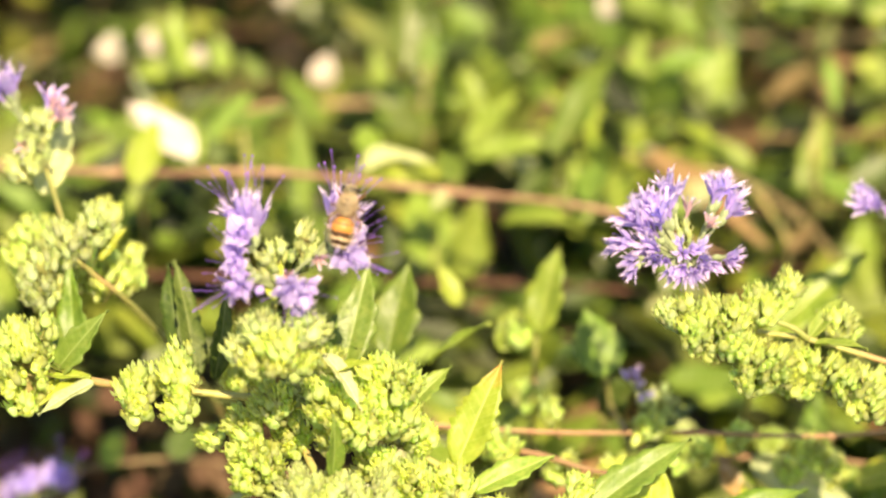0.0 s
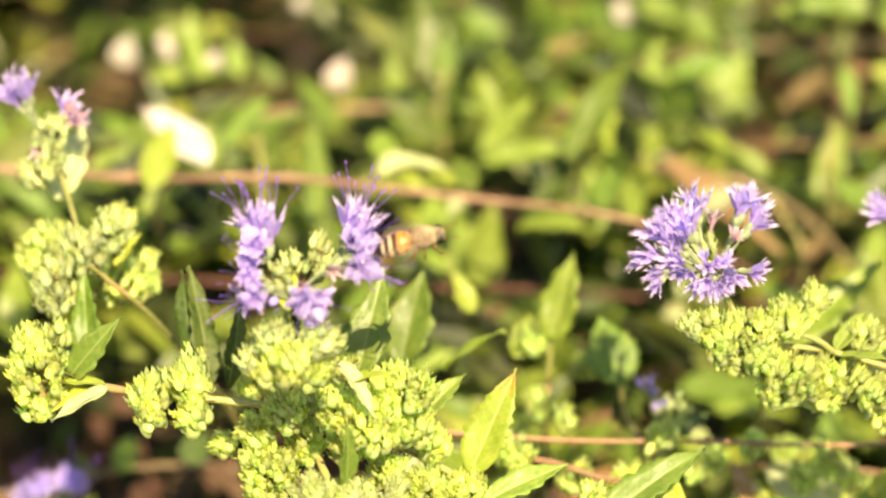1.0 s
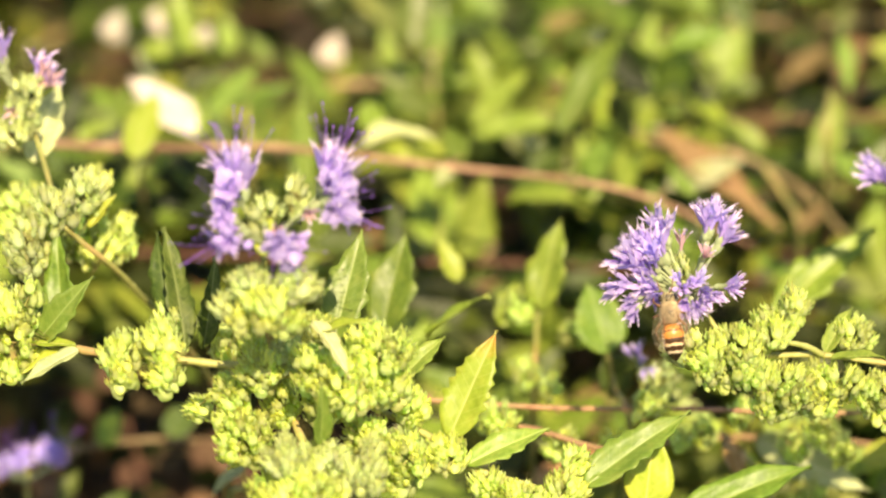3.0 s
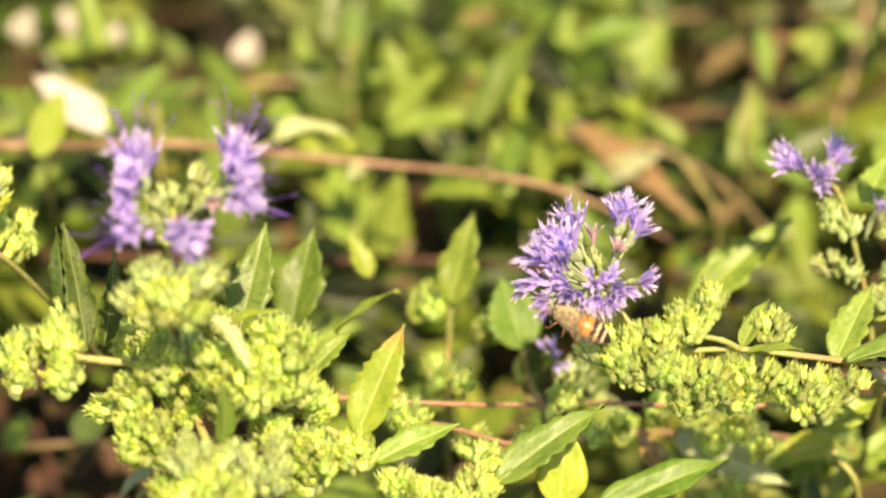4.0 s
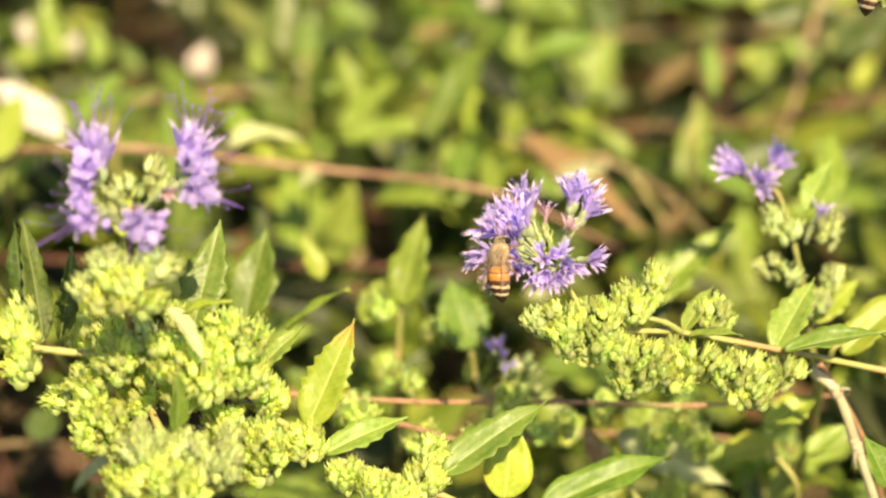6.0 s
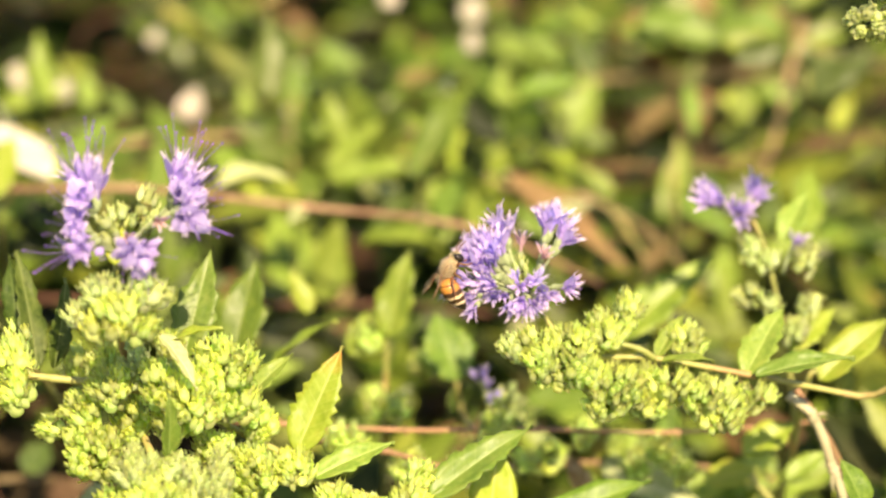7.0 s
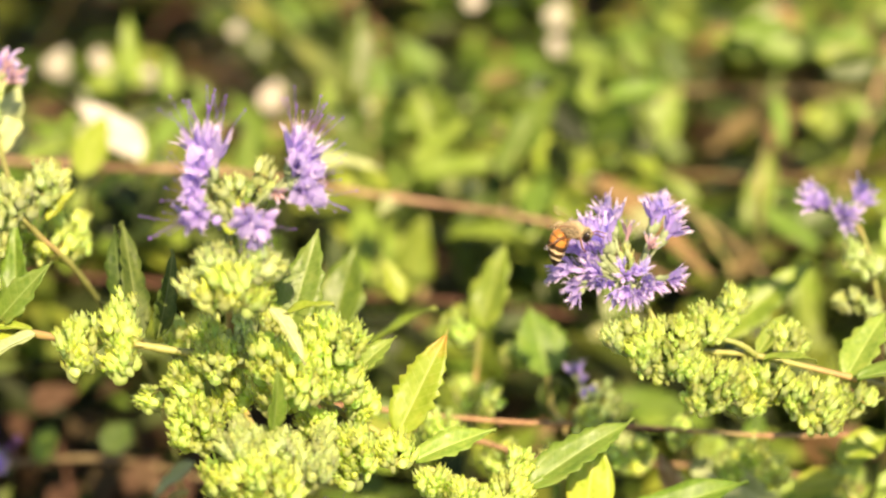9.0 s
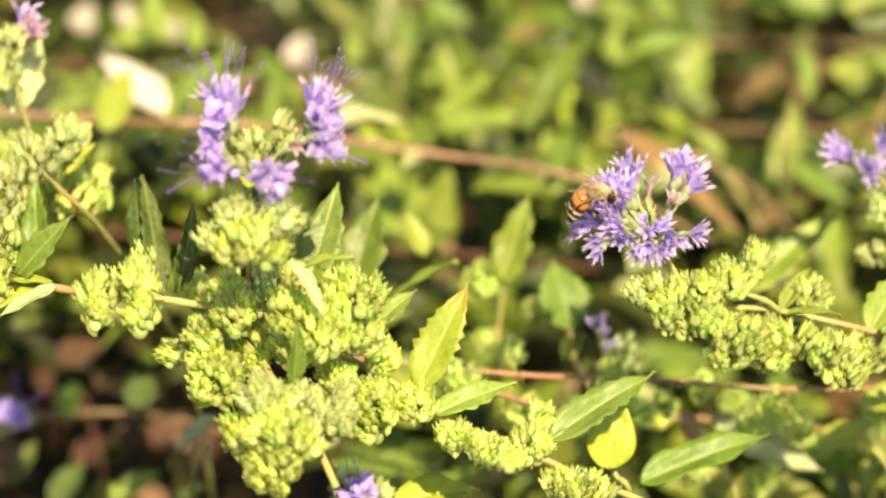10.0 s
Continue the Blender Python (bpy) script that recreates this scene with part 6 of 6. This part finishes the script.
def foliage(name, mats, count, seed, area, sink, size, label, low_keep=0.0, start=0.0, grain=24.0, thin=0.18):
    """Many small lance leaves near the shrub's upper surface, clear of the stems in front."""
    r = random.Random(seed)
    co, faces, slot = [], [], []
    x0, x1, y0, y1 = area
    made = 0
    eye = Vector(EYE)
    while made < count:
        x, y = r.uniform(x0, x1), r.uniform(y0, y1)
        z = canopy(x, y) - start - r.expovariate(1 / sink)
        if edge(x, y) > 1 or z < 0.02 or (z < 0.25 and edge(x, y) < 0.6):
            continue
        p = Vector((x, y, z))
        d = (p - eye).dot(AWAY)
        across, down = (p - eye).dot(RIGHT) / max(d, 0.05), -(p - eye).dot(UP) / max(d, 0.05)
        if d < 0.575 and not (-(p - eye).dot(UP) > 0.08 + 0.16 * max(d, 0) or (abs(p.x) > 0.1 + 0.35 * max(d, 0) and z < 0.5)):
            continue
        if -0.4 < across < -0.05 and 0.042 < down < 0.5 and 0.3 < d < 1.0 and r.random() > low_keep:
            continue
        if noise.noise((x * grain, y * grain, z * grain)) + 0.5 * noise.noise((x * 9, y * 9, 7)) < thin:
            continue
        ln = size * r.uniform(0.6, 1.35)
        wd = ln * r.uniform(0.26, 0.42)
        a = r.uniform(0, 6.283)
        w = Vector((math.cos(a), math.sin(a) * 0.8 - 0.15, r.uniform(-0.35, 0.9))).normalized()
        if hollow(p) or hollow(p + w * ln * 0.5) or hollow(p + w * ln):
            continue
        n = (Vector((r.gauss(0, .5) + 0.15, r.gauss(0, .5) - 0.55, 0.8))).normalized()
        s = w.cross(n).normalized()
        n = s.cross(w)
        k = len(co)
        bend = r.uniform(0.02, 0.2)
        for q, f in ((0, 0.12), (0.3, 0.85), (0.62, 0.8), (1.0, 0.03)):
            c = p + w * ln * q - n * ln * bend * q * q
            co += [c - s * wd * 0.5 * f + n * wd * 0.12 * f, c, c + s * wd * 0.5 * f + n * wd * 0.12 * f]
        for i in range(3):
            b = k + 3 * i
            faces += [(b, b + 1, b + 4, b + 3), (b + 1, b + 2, b + 5, b + 4)]
        pick = r.random()
        slot += [next(i for i, (_, lim) in enumerate(mats) if pick <= lim)] * 6
        made += 1
    me = bpy.data.meshes.new(name)
    me.from_pydata(co, [], faces)
    for nm, _ in mats:
        me.materials.append(MATS[nm])
    me.polygons.foreach_set("material_index", slot)
    me.polygons.foreach_set("use_smooth", [True] * len(faces))
    return thing(name, (0, 0, 0), label, "foliage", kind="stuff", data=me)


EYE = (0.0000, -0.4350, 0.7529)
HOLLOWS = (((-0.0077, 0.2034, 0.4657), 0.0054), ((-0.0148, 0.2113, 0.4826), 0.0054), ((-0.0494, 0.2076, 0.4746), 0.0072), ((-0.0808, 0.2337, 0.4832), 0.0049), ((0.0703, 0.2813, 0.4907), 0.0075), ((0.0716, 0.2737, 0.4744), 0.0075), ((0.0869, 0.1478, 0.4884), 0.0058), ((-0.0025, 0.2964, 0.4758), 0.0046), ((0.1326, 0.2748, 0.4768), 0.0051), ((-0.0266, 0.3378, 0.4700), 0.0044), ((-0.0622, 0.2748, 0.4768), 0.0041), ((0.0321, 0.1645, 0.4768), 0.0045), ((-0.0479, 0.2048, 0.4686), 0.0057), ((-0.0140, 0.2054, 0.4700), 0.0076), ((-0.0077, 0.2018, 0.4622), 0.0057), ((-0.0573, 0.2340, 0.4839), 0.0065), ((-0.0152, 0.2316, 0.4788), 0.0074), ((0.0147, 0.2292, 0.4737), 0.0045), ((0.0634, 0.2551, 0.4818), 0.0087), ((0.0875, 0.1995, 0.4572), 0.0069), ((-0.0240, 0.2522, 0.4757), 0.0050), ((0.0359, 0.2515, 0.4742), 0.0040), ((-0.0565, 0.3190, 0.4769), 0.0061), ((0.0819, 0.2251, 0.4649), 0.0055))   # dark gaps that reach deep between the branches
GREENS = (("bush_green", .46), ("bush_lime", .60), ("bush_shaded", .86), ("bush_pale", .90), ("bush_yellow", .935), ("bush_shaded", .97), ("bush_dry", 1.0))
FAR_GREENS = (("bush_green", .46), ("bush_lime", .56), ("bush_shaded", .86), ("bush_pale", .88), ("bush_yellow", .90), ("bush_shaded", .96), ("bush_dry", 1.0))

# leaves that fill the branches behind the far bloom
s = shoot(((0.0928, 0.2916, 0.4182), (0.0946, 0.3083, 0.4541), (0.0910, 0.3220, 0.4834)), "leafy branch behind the far bloom with green and tan leaves", .0008, .0005, "bark_shaded")
r6 = random.Random(77)
made = 0
while made < 64:
    q, h, d = r6.uniform(0.05, 0.19), r6.uniform(0.02, 0.115), r6.uniform(0.70, 0.90)
    p = Vector(EYE) + (AWAY + RIGHT * q + UP * h) * d
    a = r6.uniform(0, 6.283)
    tip = p + (RIGHT * math.cos(a) + UP * (0.7 * math.sin(a) + 0.25) + AWAY * r6.uniform(-0.3, 0.3)).normalized() * r6.uniform(0.012, 0.024)
    if hollow(p) or hollow(tip):
        continue
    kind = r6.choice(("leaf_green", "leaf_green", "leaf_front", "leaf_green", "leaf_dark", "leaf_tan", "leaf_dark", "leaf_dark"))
    leaf(s, p, tip, r6.uniform(.28, .5), kind, view(r6.gauss(0, .4), r6.gauss(.4, .3), .8), 2, .16, r6.uniform(-.1, .25))
    made += 1

# the nearest leaves of the shrub behind, one by one
shrub = thing("leafy_shrub", (0, 0.3, 0.0), "dense shrub of small lance shaped green leaves", "shrub")
KINDS = {m: [leaf_mesh("leaf", m, w, t, .16, c, 12, tw, 60 + k, .03, 0.0) for k, (w, t, c, tw) in enumerate(((.34, 3, .15, .1), (.42, 4, .3, -.2), (.30, 2, .1, .2), (.38, 3, -.1, 0)))]
         for m in ("leaf_green", "leaf_dark")}
r3 = random.Random(31)
made = 0
while made < 300:
    x, y = r3.uniform(-0.16, 0.17), r3.uniform(0.06, 0.30)
    z = canopy(x, y) - r3.uniform(-0.02, 0.05)
    rel = Vector((x, y, z)) - Vector(EYE)
    d = rel.dot(AWAY)
    if not 0.59 < d < 0.80 or (rel.dot(RIGHT) / d < -0.05 and -rel.dot(UP) / d > 0.042) or noise.noise((x * 24, y * 24, z * 24)) < 0.05:
        continue
    p = Vector((x, y, z))
    a = r3.uniform(0, 6.283)
    w = Vector((math.cos(a), 0.5 * math.sin(a) - 0.1, r3.uniform(-0.2, 1.0))).normalized()
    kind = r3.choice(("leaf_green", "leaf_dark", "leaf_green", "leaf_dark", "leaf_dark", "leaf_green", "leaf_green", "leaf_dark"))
    ln = r3.uniform(0.014, 0.027)
    if hollow(p) or hollow(p + w * ln * 0.5) or hollow(p + w * ln):
        continue
    part("leaf", r3.choice(KINDS[kind]), shrub, along(p, p + w * ln, (r3.gauss(.1, .4), r3.gauss(-.6, .3), 0.8), ln))
    made += 1
for k in range(22):
    a = 2.39996 * k
    q = 0.16 + 0.42 * math.sqrt((k + 0.5) / 22)
    top = Vector((q * math.cos(a), 0.40 + 1.3 * q * math.sin(a), 0))
    if top.y < 0.12:
        top.y = 0.12 - (0.12 - top.y) * 1.2
        top.x *= 1.5
    top.z = canopy(top.x, top.y) * 0.85
    mid = top * 0.6 + Vector((0, 0.15, 0.02)) - Vector(EYE)
    if any(q.dot(RIGHT) / q.dot(AWAY) < 0.0 and -q.dot(UP) / q.dot(AWAY) > 0.0 and 0 < q.dot(AWAY) < 1.2 and q.dot(RIGHT) > -0.16 for q in (mid, top - Vector(EYE))):
        continue
    foot = Vector((0.05 * math.cos(a), 0.37 + 0.05 * math.sin(a), 0.0))
    stem(shrub, (foot, foot.lerp(top, 0.35) + Vector((0, 0, 0.07)), foot.lerp(top, 0.75) + Vector((0, 0, 0.06)), top), 0.0035, 0.0012, "bark_shaded", "woody_stem", 0.1)
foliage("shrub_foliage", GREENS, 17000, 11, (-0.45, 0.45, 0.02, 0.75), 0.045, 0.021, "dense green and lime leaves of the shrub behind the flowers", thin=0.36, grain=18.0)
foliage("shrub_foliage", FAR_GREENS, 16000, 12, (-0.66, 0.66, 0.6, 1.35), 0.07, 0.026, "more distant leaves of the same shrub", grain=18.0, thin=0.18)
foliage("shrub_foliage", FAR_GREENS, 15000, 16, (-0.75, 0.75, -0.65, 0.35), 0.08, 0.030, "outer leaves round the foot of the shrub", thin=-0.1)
foliage("shrub_foliage", (("bush_shaded", .8), ("bush_green", 1.0)), 3500, 15, (-0.6, 0.6, 0.05, 1.3), 0.12, 0.030, "inner leaves of the shrub, coloured dark for shade", 0.4, 0.14, thin=-0.3)
foliage("leaf_litter", (("bush_dry", .55), ("bush_shaded", .85), ("bark_shaded", 1.0)), 1500, 14, (-0.5, 0.5, -0.1, 1.0), 0.2, 0.024, "brown withered leaves inside the shrub, some coloured dark for shade", 0.5, 0.05, thin=-0.3)

# ---- woody stems under the foliage ----
r2 = random.Random(5)
for k in range(260):
    x, y = r2.uniform(-0.45, 0.45), r2.uniform(0.14, 0.95)
    top = canopy(x, y) - r2.uniform(0.02, 0.08)
    a = r2.choice((0, math.pi)) + r2.uniform(-0.7, 0.7)
    ln = r2.uniform(0.06, 0.2)
    d = Vector((math.cos(a), math.sin(a), 0))
    e = Vector((x, y, top))
    if (e - Vector(EYE)).dot(AWAY) < 0.62 or (e - d * ln - Vector(EYE)).dot(AWAY) < 0.62:
        continue
    rel = e - d * ln - Vector(EYE)
    foot = rel + Vector((0, 0, -0.25))
    if (rel.dot(RIGHT) / rel.dot(AWAY) < -0.03 and -rel.dot(UP) / rel.dot(AWAY) > 0.02) or (foot.dot(RIGHT) / foot.dot(AWAY) < -0.03 and foot.dot(AWAY) < 1.0):
        continue
    rad = r2.uniform(0.0005, 0.0012)
    bm = bmesh.new()
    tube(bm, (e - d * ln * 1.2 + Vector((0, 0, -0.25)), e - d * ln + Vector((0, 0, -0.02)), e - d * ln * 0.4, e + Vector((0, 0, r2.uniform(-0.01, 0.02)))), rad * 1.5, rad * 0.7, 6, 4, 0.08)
    part("woody_twig", mesh_of("woody_twig", bm, "bark_shaded"), shrub, Matrix())

# ---- the insects ----
bee_one, wings_one, tail_one = bee("honey bee with amber banded abdomen visiting violet flowers")
bee_two, wings_two, tail_two = bee("honey bee in flight with orange and black abdomen")
bee_three, wings_three, tail_three = bee("honey bee on the hanging bud tip")


def motions():
    walk(bee_one, [
        (0, bee_pose(-0.0395, -0.0323, 0.5823, (0.22, 0.34, 0.95), (0.02, -0.86, 0.52))),
        (0.1, bee_pose(-0.0399, -0.0321, 0.5828, (0.25, 0.34, 0.94), (0.02, -0.86, 0.52))),
        (0.2, bee_pose(-0.0378, -0.0322, 0.5826, (0.45, 0.30, 0.85), (0.02, -0.86, 0.52))),
        (0.3, bee_pose(-0.0355, -0.0323, 0.5823, (0.75, 0.22, 0.67), (0.02, -0.82, 0.61))),
        (0.5, bee_pose(-0.0363, -0.0331, 0.5809, (0.96, -0.01, 0.39), (0.02, -0.78, 0.70))),
        (0.6, bee_pose(-0.0359, -0.0332, 0.5806, (1.00, -0.07, 0.25), (0.02, -0.78, 0.70))),
        (0.8, bee_pose(-0.0308, -0.0343, 0.5807, (1.00, 0.11, 0.28), (-0.08, -0.56, 0.82))),
        (1, bee_pose(-0.0293, -0.0346, 0.5799, (1.00, 0.06, 0.20), (-0.08, -0.56, 0.81))),
        (1.1, bee_pose(-0.0295, -0.0344, 0.5805, (0.95, 0.15, 0.38), (-0.08, -0.56, 0.81))),
        (1.2, bee_pose(-0.0101, -0.0386, 0.5713, (0.72, 0.24, 0.72), (-0.28, -0.60, 0.61))),
        (1.3, bee_pose(0.0183, -0.0308, 0.5596, (0.30, 0.25, 0.99), (-0.08, -0.73, 0.56))),
        (1.4, bee_pose(0.0368, -0.0206, 0.5485, (0.05, 0.24, 0.99), (0.02, -0.86, 0.51))),
        (1.5, bee_pose(0.0309, -0.0111, 0.5498, (-0.01, 0.33, 0.95), (0.02, -0.87, 0.51))),
        (1.6, bee_pose(0.0301, -0.0095, 0.5485, (-0.11, 0.33, 0.95), (0.02, -0.87, 0.51))),
        (1.8, bee_pose(0.0270, -0.0106, 0.5414, (0.14, 0.70, 0.78), (0.02, -0.95, 0.33))),
        (2, bee_pose(0.0212, -0.0101, 0.5425, (0.09, 0.61, 0.82), (0.02, -0.91, 0.42))),
        (2.2, bee_pose(0.0235, -0.0101, 0.5426, (-0.01, 0.52, 0.86), (0.02, -0.86, 0.52))),
        (3.3, bee_pose(0.0226, -0.0101, 0.5426, (-0.30, 0.41, 0.91), (0.03, -0.86, 0.51))),
        (3.5, bee_pose(0.0253, -0.0078, 0.5474, (-0.55, 0.33, 0.84), (0.12, -0.86, 0.51))),
        (4, bee_pose(0.0215, -0.0108, 0.5411, (-1.00, 0.19, 0.42), (0.21, -0.65, 0.74))),
        (4.5, bee_pose(0.0190, -0.0101, 0.5450, (-0.35, 0.33, 0.95), (-0.30, -0.86, 0.51))),
        (5, bee_pose(0.0204, -0.0089, 0.5474, (-0.40, 0.33, 0.95), (-0.30, -0.87, 0.51))),
        (5.5, bee_pose(0.0210, -0.0085, 0.5483, (-0.40, 0.33, 0.95), (-0.32, -0.87, 0.50))),
        (6.8, bee_pose(0.0089, -0.0025, 0.5531, (0.90, 0.08, 0.23), (-0.25, 0.19, 0.95))),
        (7, bee_pose(0.0099, -0.0041, 0.5527, (0.45, 0.32, 0.79), (-0.85, -0.04, 0.51))),
        (7.2, bee_pose(0.0063, -0.0054, 0.5532, (0.65, 0.22, 0.56), (-0.66, 0.05, 0.74))),
        (7.5, bee_pose(0.0113, -0.0041, 0.5558, (0.69, 0.16, 0.43), (-0.62, 0.08, 0.82))),
        (8, bee_pose(0.0089, -0.0049, 0.5534, (0.53, 0.30, 0.76), (-0.82, -0.08, 0.55))),
        (8.5, bee_pose(0.0104, -0.0038, 0.5557, (0.95, -0.19, -0.16), (0.11, 0.02, 0.97))),
        (9, bee_pose(0.0114, -0.0040, 0.5598, (0.95, -0.14, -0.06), (0.06, 0.08, 1.00))),
        (9.5, bee_pose(0.0119, -0.0060, 0.5589, (0.96, -0.24, -0.07), (0.06, 0.05, 1.01))),
        (10, bee_pose(0.0123, -0.0060, 0.5587, (0.98, -0.26, 0.02), (0.01, 0.01, 1.03))),
    ])
    walk(bee_two, [
        (0, bee_pose(0.0495, -0.0949, 0.4885, (-0.30, 0.33, 0.95), (0.02, -0.90, 0.43))),
        (1.2, bee_pose(-0.0259, -0.0722, 0.5278, (-0.30, 0.33, 0.95), (0.02, -0.91, 0.42))),
        (1.4, bee_pose(-0.0464, -0.0559, 0.5510, (-0.35, 0.32, 0.95), (0.02, -0.91, 0.42))),
        (1.5, bee_pose(-0.0549, -0.0452, 0.5667, (0.29, 0.34, 0.95), (0.02, -0.87, 0.51))),
        (1.6, bee_pose(-0.0571, -0.0455, 0.5660, (-0.60, 0.23, 0.77), (-0.18, -0.74, 0.78))),
        (1.7, bee_pose(-0.0593, -0.0466, 0.5639, (-1.00, -0.07, 0.13), (-0.09, -0.43, 0.97))),
        (1.8, bee_pose(-0.0639, -0.0558, 0.5618, (-0.70, 0.21, 0.72), (-0.48, -0.90, -0.02))),
        (1.9, bee_pose(-0.0810, -0.0605, 0.5530, (-1.00, -0.10, -0.18), (0.01, -0.47, 0.88))),
        (2.2, bee_pose(-0.1438, -0.0673, 0.5477, (-1.00, -0.02, 0.00), (0.01, -0.47, 0.88))),
        (10, bee_pose(-0.3376, -0.0782, 0.5243, (-1.00, -0.02, -0.03), (-0.02, -0.50, 0.87))),
    ])
    walk(bee_three, [
        (0, bee_pose(0.1084, 0.0058, 0.6050, (-0.60, -0.14, -0.27), (-0.39, -0.38, 0.84))),
        (3.5, bee_pose(0.0996, 0.0008, 0.5943, (-0.60, -0.14, -0.27), (-0.38, -0.39, 0.84))),
        (5, bee_pose(0.0868, 0.0044, 0.6020, (0.50, 0.25, 0.55), (-0.40, -0.60, 0.61))),
        (5.5, bee_pose(0.0851, 0.0068, 0.6048, (0.30, 0.41, 0.91), (-0.41, -0.60, 0.60))),
        (5.7, bee_pose(0.0851, 0.0057, 0.6024, (0.30, 0.41, 0.91), (-0.41, -0.60, 0.60))),
        (6.8, bee_pose(0.1028, 0.0149, 0.6222, (0.30, 0.38, 0.92), (-0.41, -0.61, 0.59))),
        (10, bee_pose(0.1231, 0.0272, 0.6486, (0.26, 0.40, 0.93), (-0.41, -0.62, 0.58))),
    ])
    for wings, rows in ((wings_one, ((0, 0), (0.2, 0.05), (1.0, 0.0), (1.1, 0.1), (1.2, 1), (1.5, 0.9), (1.6, 0.5), (1.9, 0.15), (3.3, 0.04), (5.7, 0.02), (6.8, 0.25), (7.5, 0.4), (8.5, 0.6), (10, 0.65))),
                        (wings_two, ((0, 1), (10, 1))), (wings_three, ((0, 0), (10, 0)))):
        for sx, w in wings:
            at = w.matrix_basis.translation.copy()
            walk(w, [(t, Matrix.Translation(at) @ Matrix.Rotation(radians(180 + sx * (5 + 68 * f)), 4, "Z") @ Matrix.Rotation(radians(-6 + 24 * f), 4, "X")) for t, f in rows])
    # the abdomen bends down from the waist while the bee feeds at the flower's side
    for tail, rows in ((tail_one, ((0, 0), (5.7, 5), (6.8, 62), (7.0, 48), (7.2, 52), (7.5, 60), (8.0, 52), (8.5, 68), (9.0, 72), (9.5, 52), (10, 50))), (tail_two, ((0, 8), (10, 8))), (tail_three, ((0, 10), (10, 10)))):
        walk(tail, [(t, Matrix.Translation((0, -0.0006, 0)) @ Matrix.Rotation(radians(a), 4, "X") @ Matrix.Translation((0, 0.0006, 0))) for t, a in rows])
    walk(right, [
        (0, pose(0.0922, 0.0017, 0.5252, -0.25, 7.88, -3.70)),
        (0.5, pose(0.0956, 0.0014, 0.5246, -0.15, 6.12, -2.86)),
        (1, pose(0.0945, 0.0016, 0.5250, -0.22, 7.34, -3.44)),
        (1.5, pose(0.0965, 0.0012, 0.5243, -0.10, 5.03, -2.35)),
        (2, pose(0.0944, 0.0007, 0.5232, -0.00, 0.95, -0.44)),
        (2.2, pose(0.0957, 0.0008, 0.5234, -0.01, 1.77, -0.82)),
        (3.3, pose(0.0962, 0.0006, 0.5229, -0.00, -0.41, 0.19)),
        (3.5, pose(0.0964, 0.0009, 0.5235, -0.02, 2.24, -1.05)),
        (4, pose(0.0964, 0.0006, 0.5228, -0.00, -0.54, 0.25)),
        (4.5, pose(0.0958, 0.0006, 0.5230, 0.00, -0.00, 0.00)),
        (5, pose(0.0974, 0.0007, 0.5232, -0.00, 1.02, -0.48)),
        (5.5, pose(0.0967, 0.0009, 0.5235, -0.02, 2.11, -0.98)),
        (5.7, pose(0.0965, 0.0009, 0.5235, -0.02, 2.11, -0.98)),
        (7, pose(0.0946, 0.0009, 0.5235, -0.02, 2.18, -1.01)),
        (7.5, pose(0.0948, 0.0009, 0.5236, -0.03, 2.58, -1.21)),
        (8, pose(0.0941, 0.0008, 0.5233, -0.01, 1.50, -0.70)),
        (8.5, pose(0.0942, 0.0008, 0.5233, -0.01, 1.50, -0.70)),
        (9, pose(0.0938, 0.0009, 0.5236, -0.03, 2.51, -1.17)),
        (9.5, pose(0.0930, 0.0009, 0.5236, -0.02, 2.45, -1.14)),
        (10, pose(0.0942, 0.0009, 0.5235, -0.02, 2.11, -0.98)),
    ])
    walk(left, [
        (0, pose(-0.0533, -0.0352, 0.5550, 0.00, -0.00, 0.00)),
        (0.5, pose(-0.0530, -0.0351, 0.5552, 0.00, -0.00, 0.00)),
        (1, pose(-0.0533, -0.0354, 0.5544, 0.00, -0.00, 0.00)),
        (1.1, pose(-0.0529, -0.0354, 0.5545, 0.00, -0.00, 0.00)),
        (1.2, pose(-0.0537, -0.0351, 0.5551, 0.00, -0.00, 0.00)),
        (1.5, pose(-0.0526, -0.0346, 0.5564, 0.00, -0.00, 0.00)),
        (2, pose(-0.0531, -0.0350, 0.5553, 0.00, -0.00, 0.00)),
        (2.2, pose(-0.0536, -0.0352, 0.5549, 0.00, -0.00, 0.00)),
        (3.3, pose(-0.0521, -0.0344, 0.5567, 0.00, -0.00, 0.00)),
        (3.5, pose(-0.0518, -0.0344, 0.5567, 0.00, -0.00, 0.00)),
        (4.5, pose(-0.0521, -0.0342, 0.5572, 0.00, -0.00, 0.00)),
        (10, pose(-0.0520, -0.0341, 0.5573, 0.00, -0.00, 0.00)),
    ])


motions()
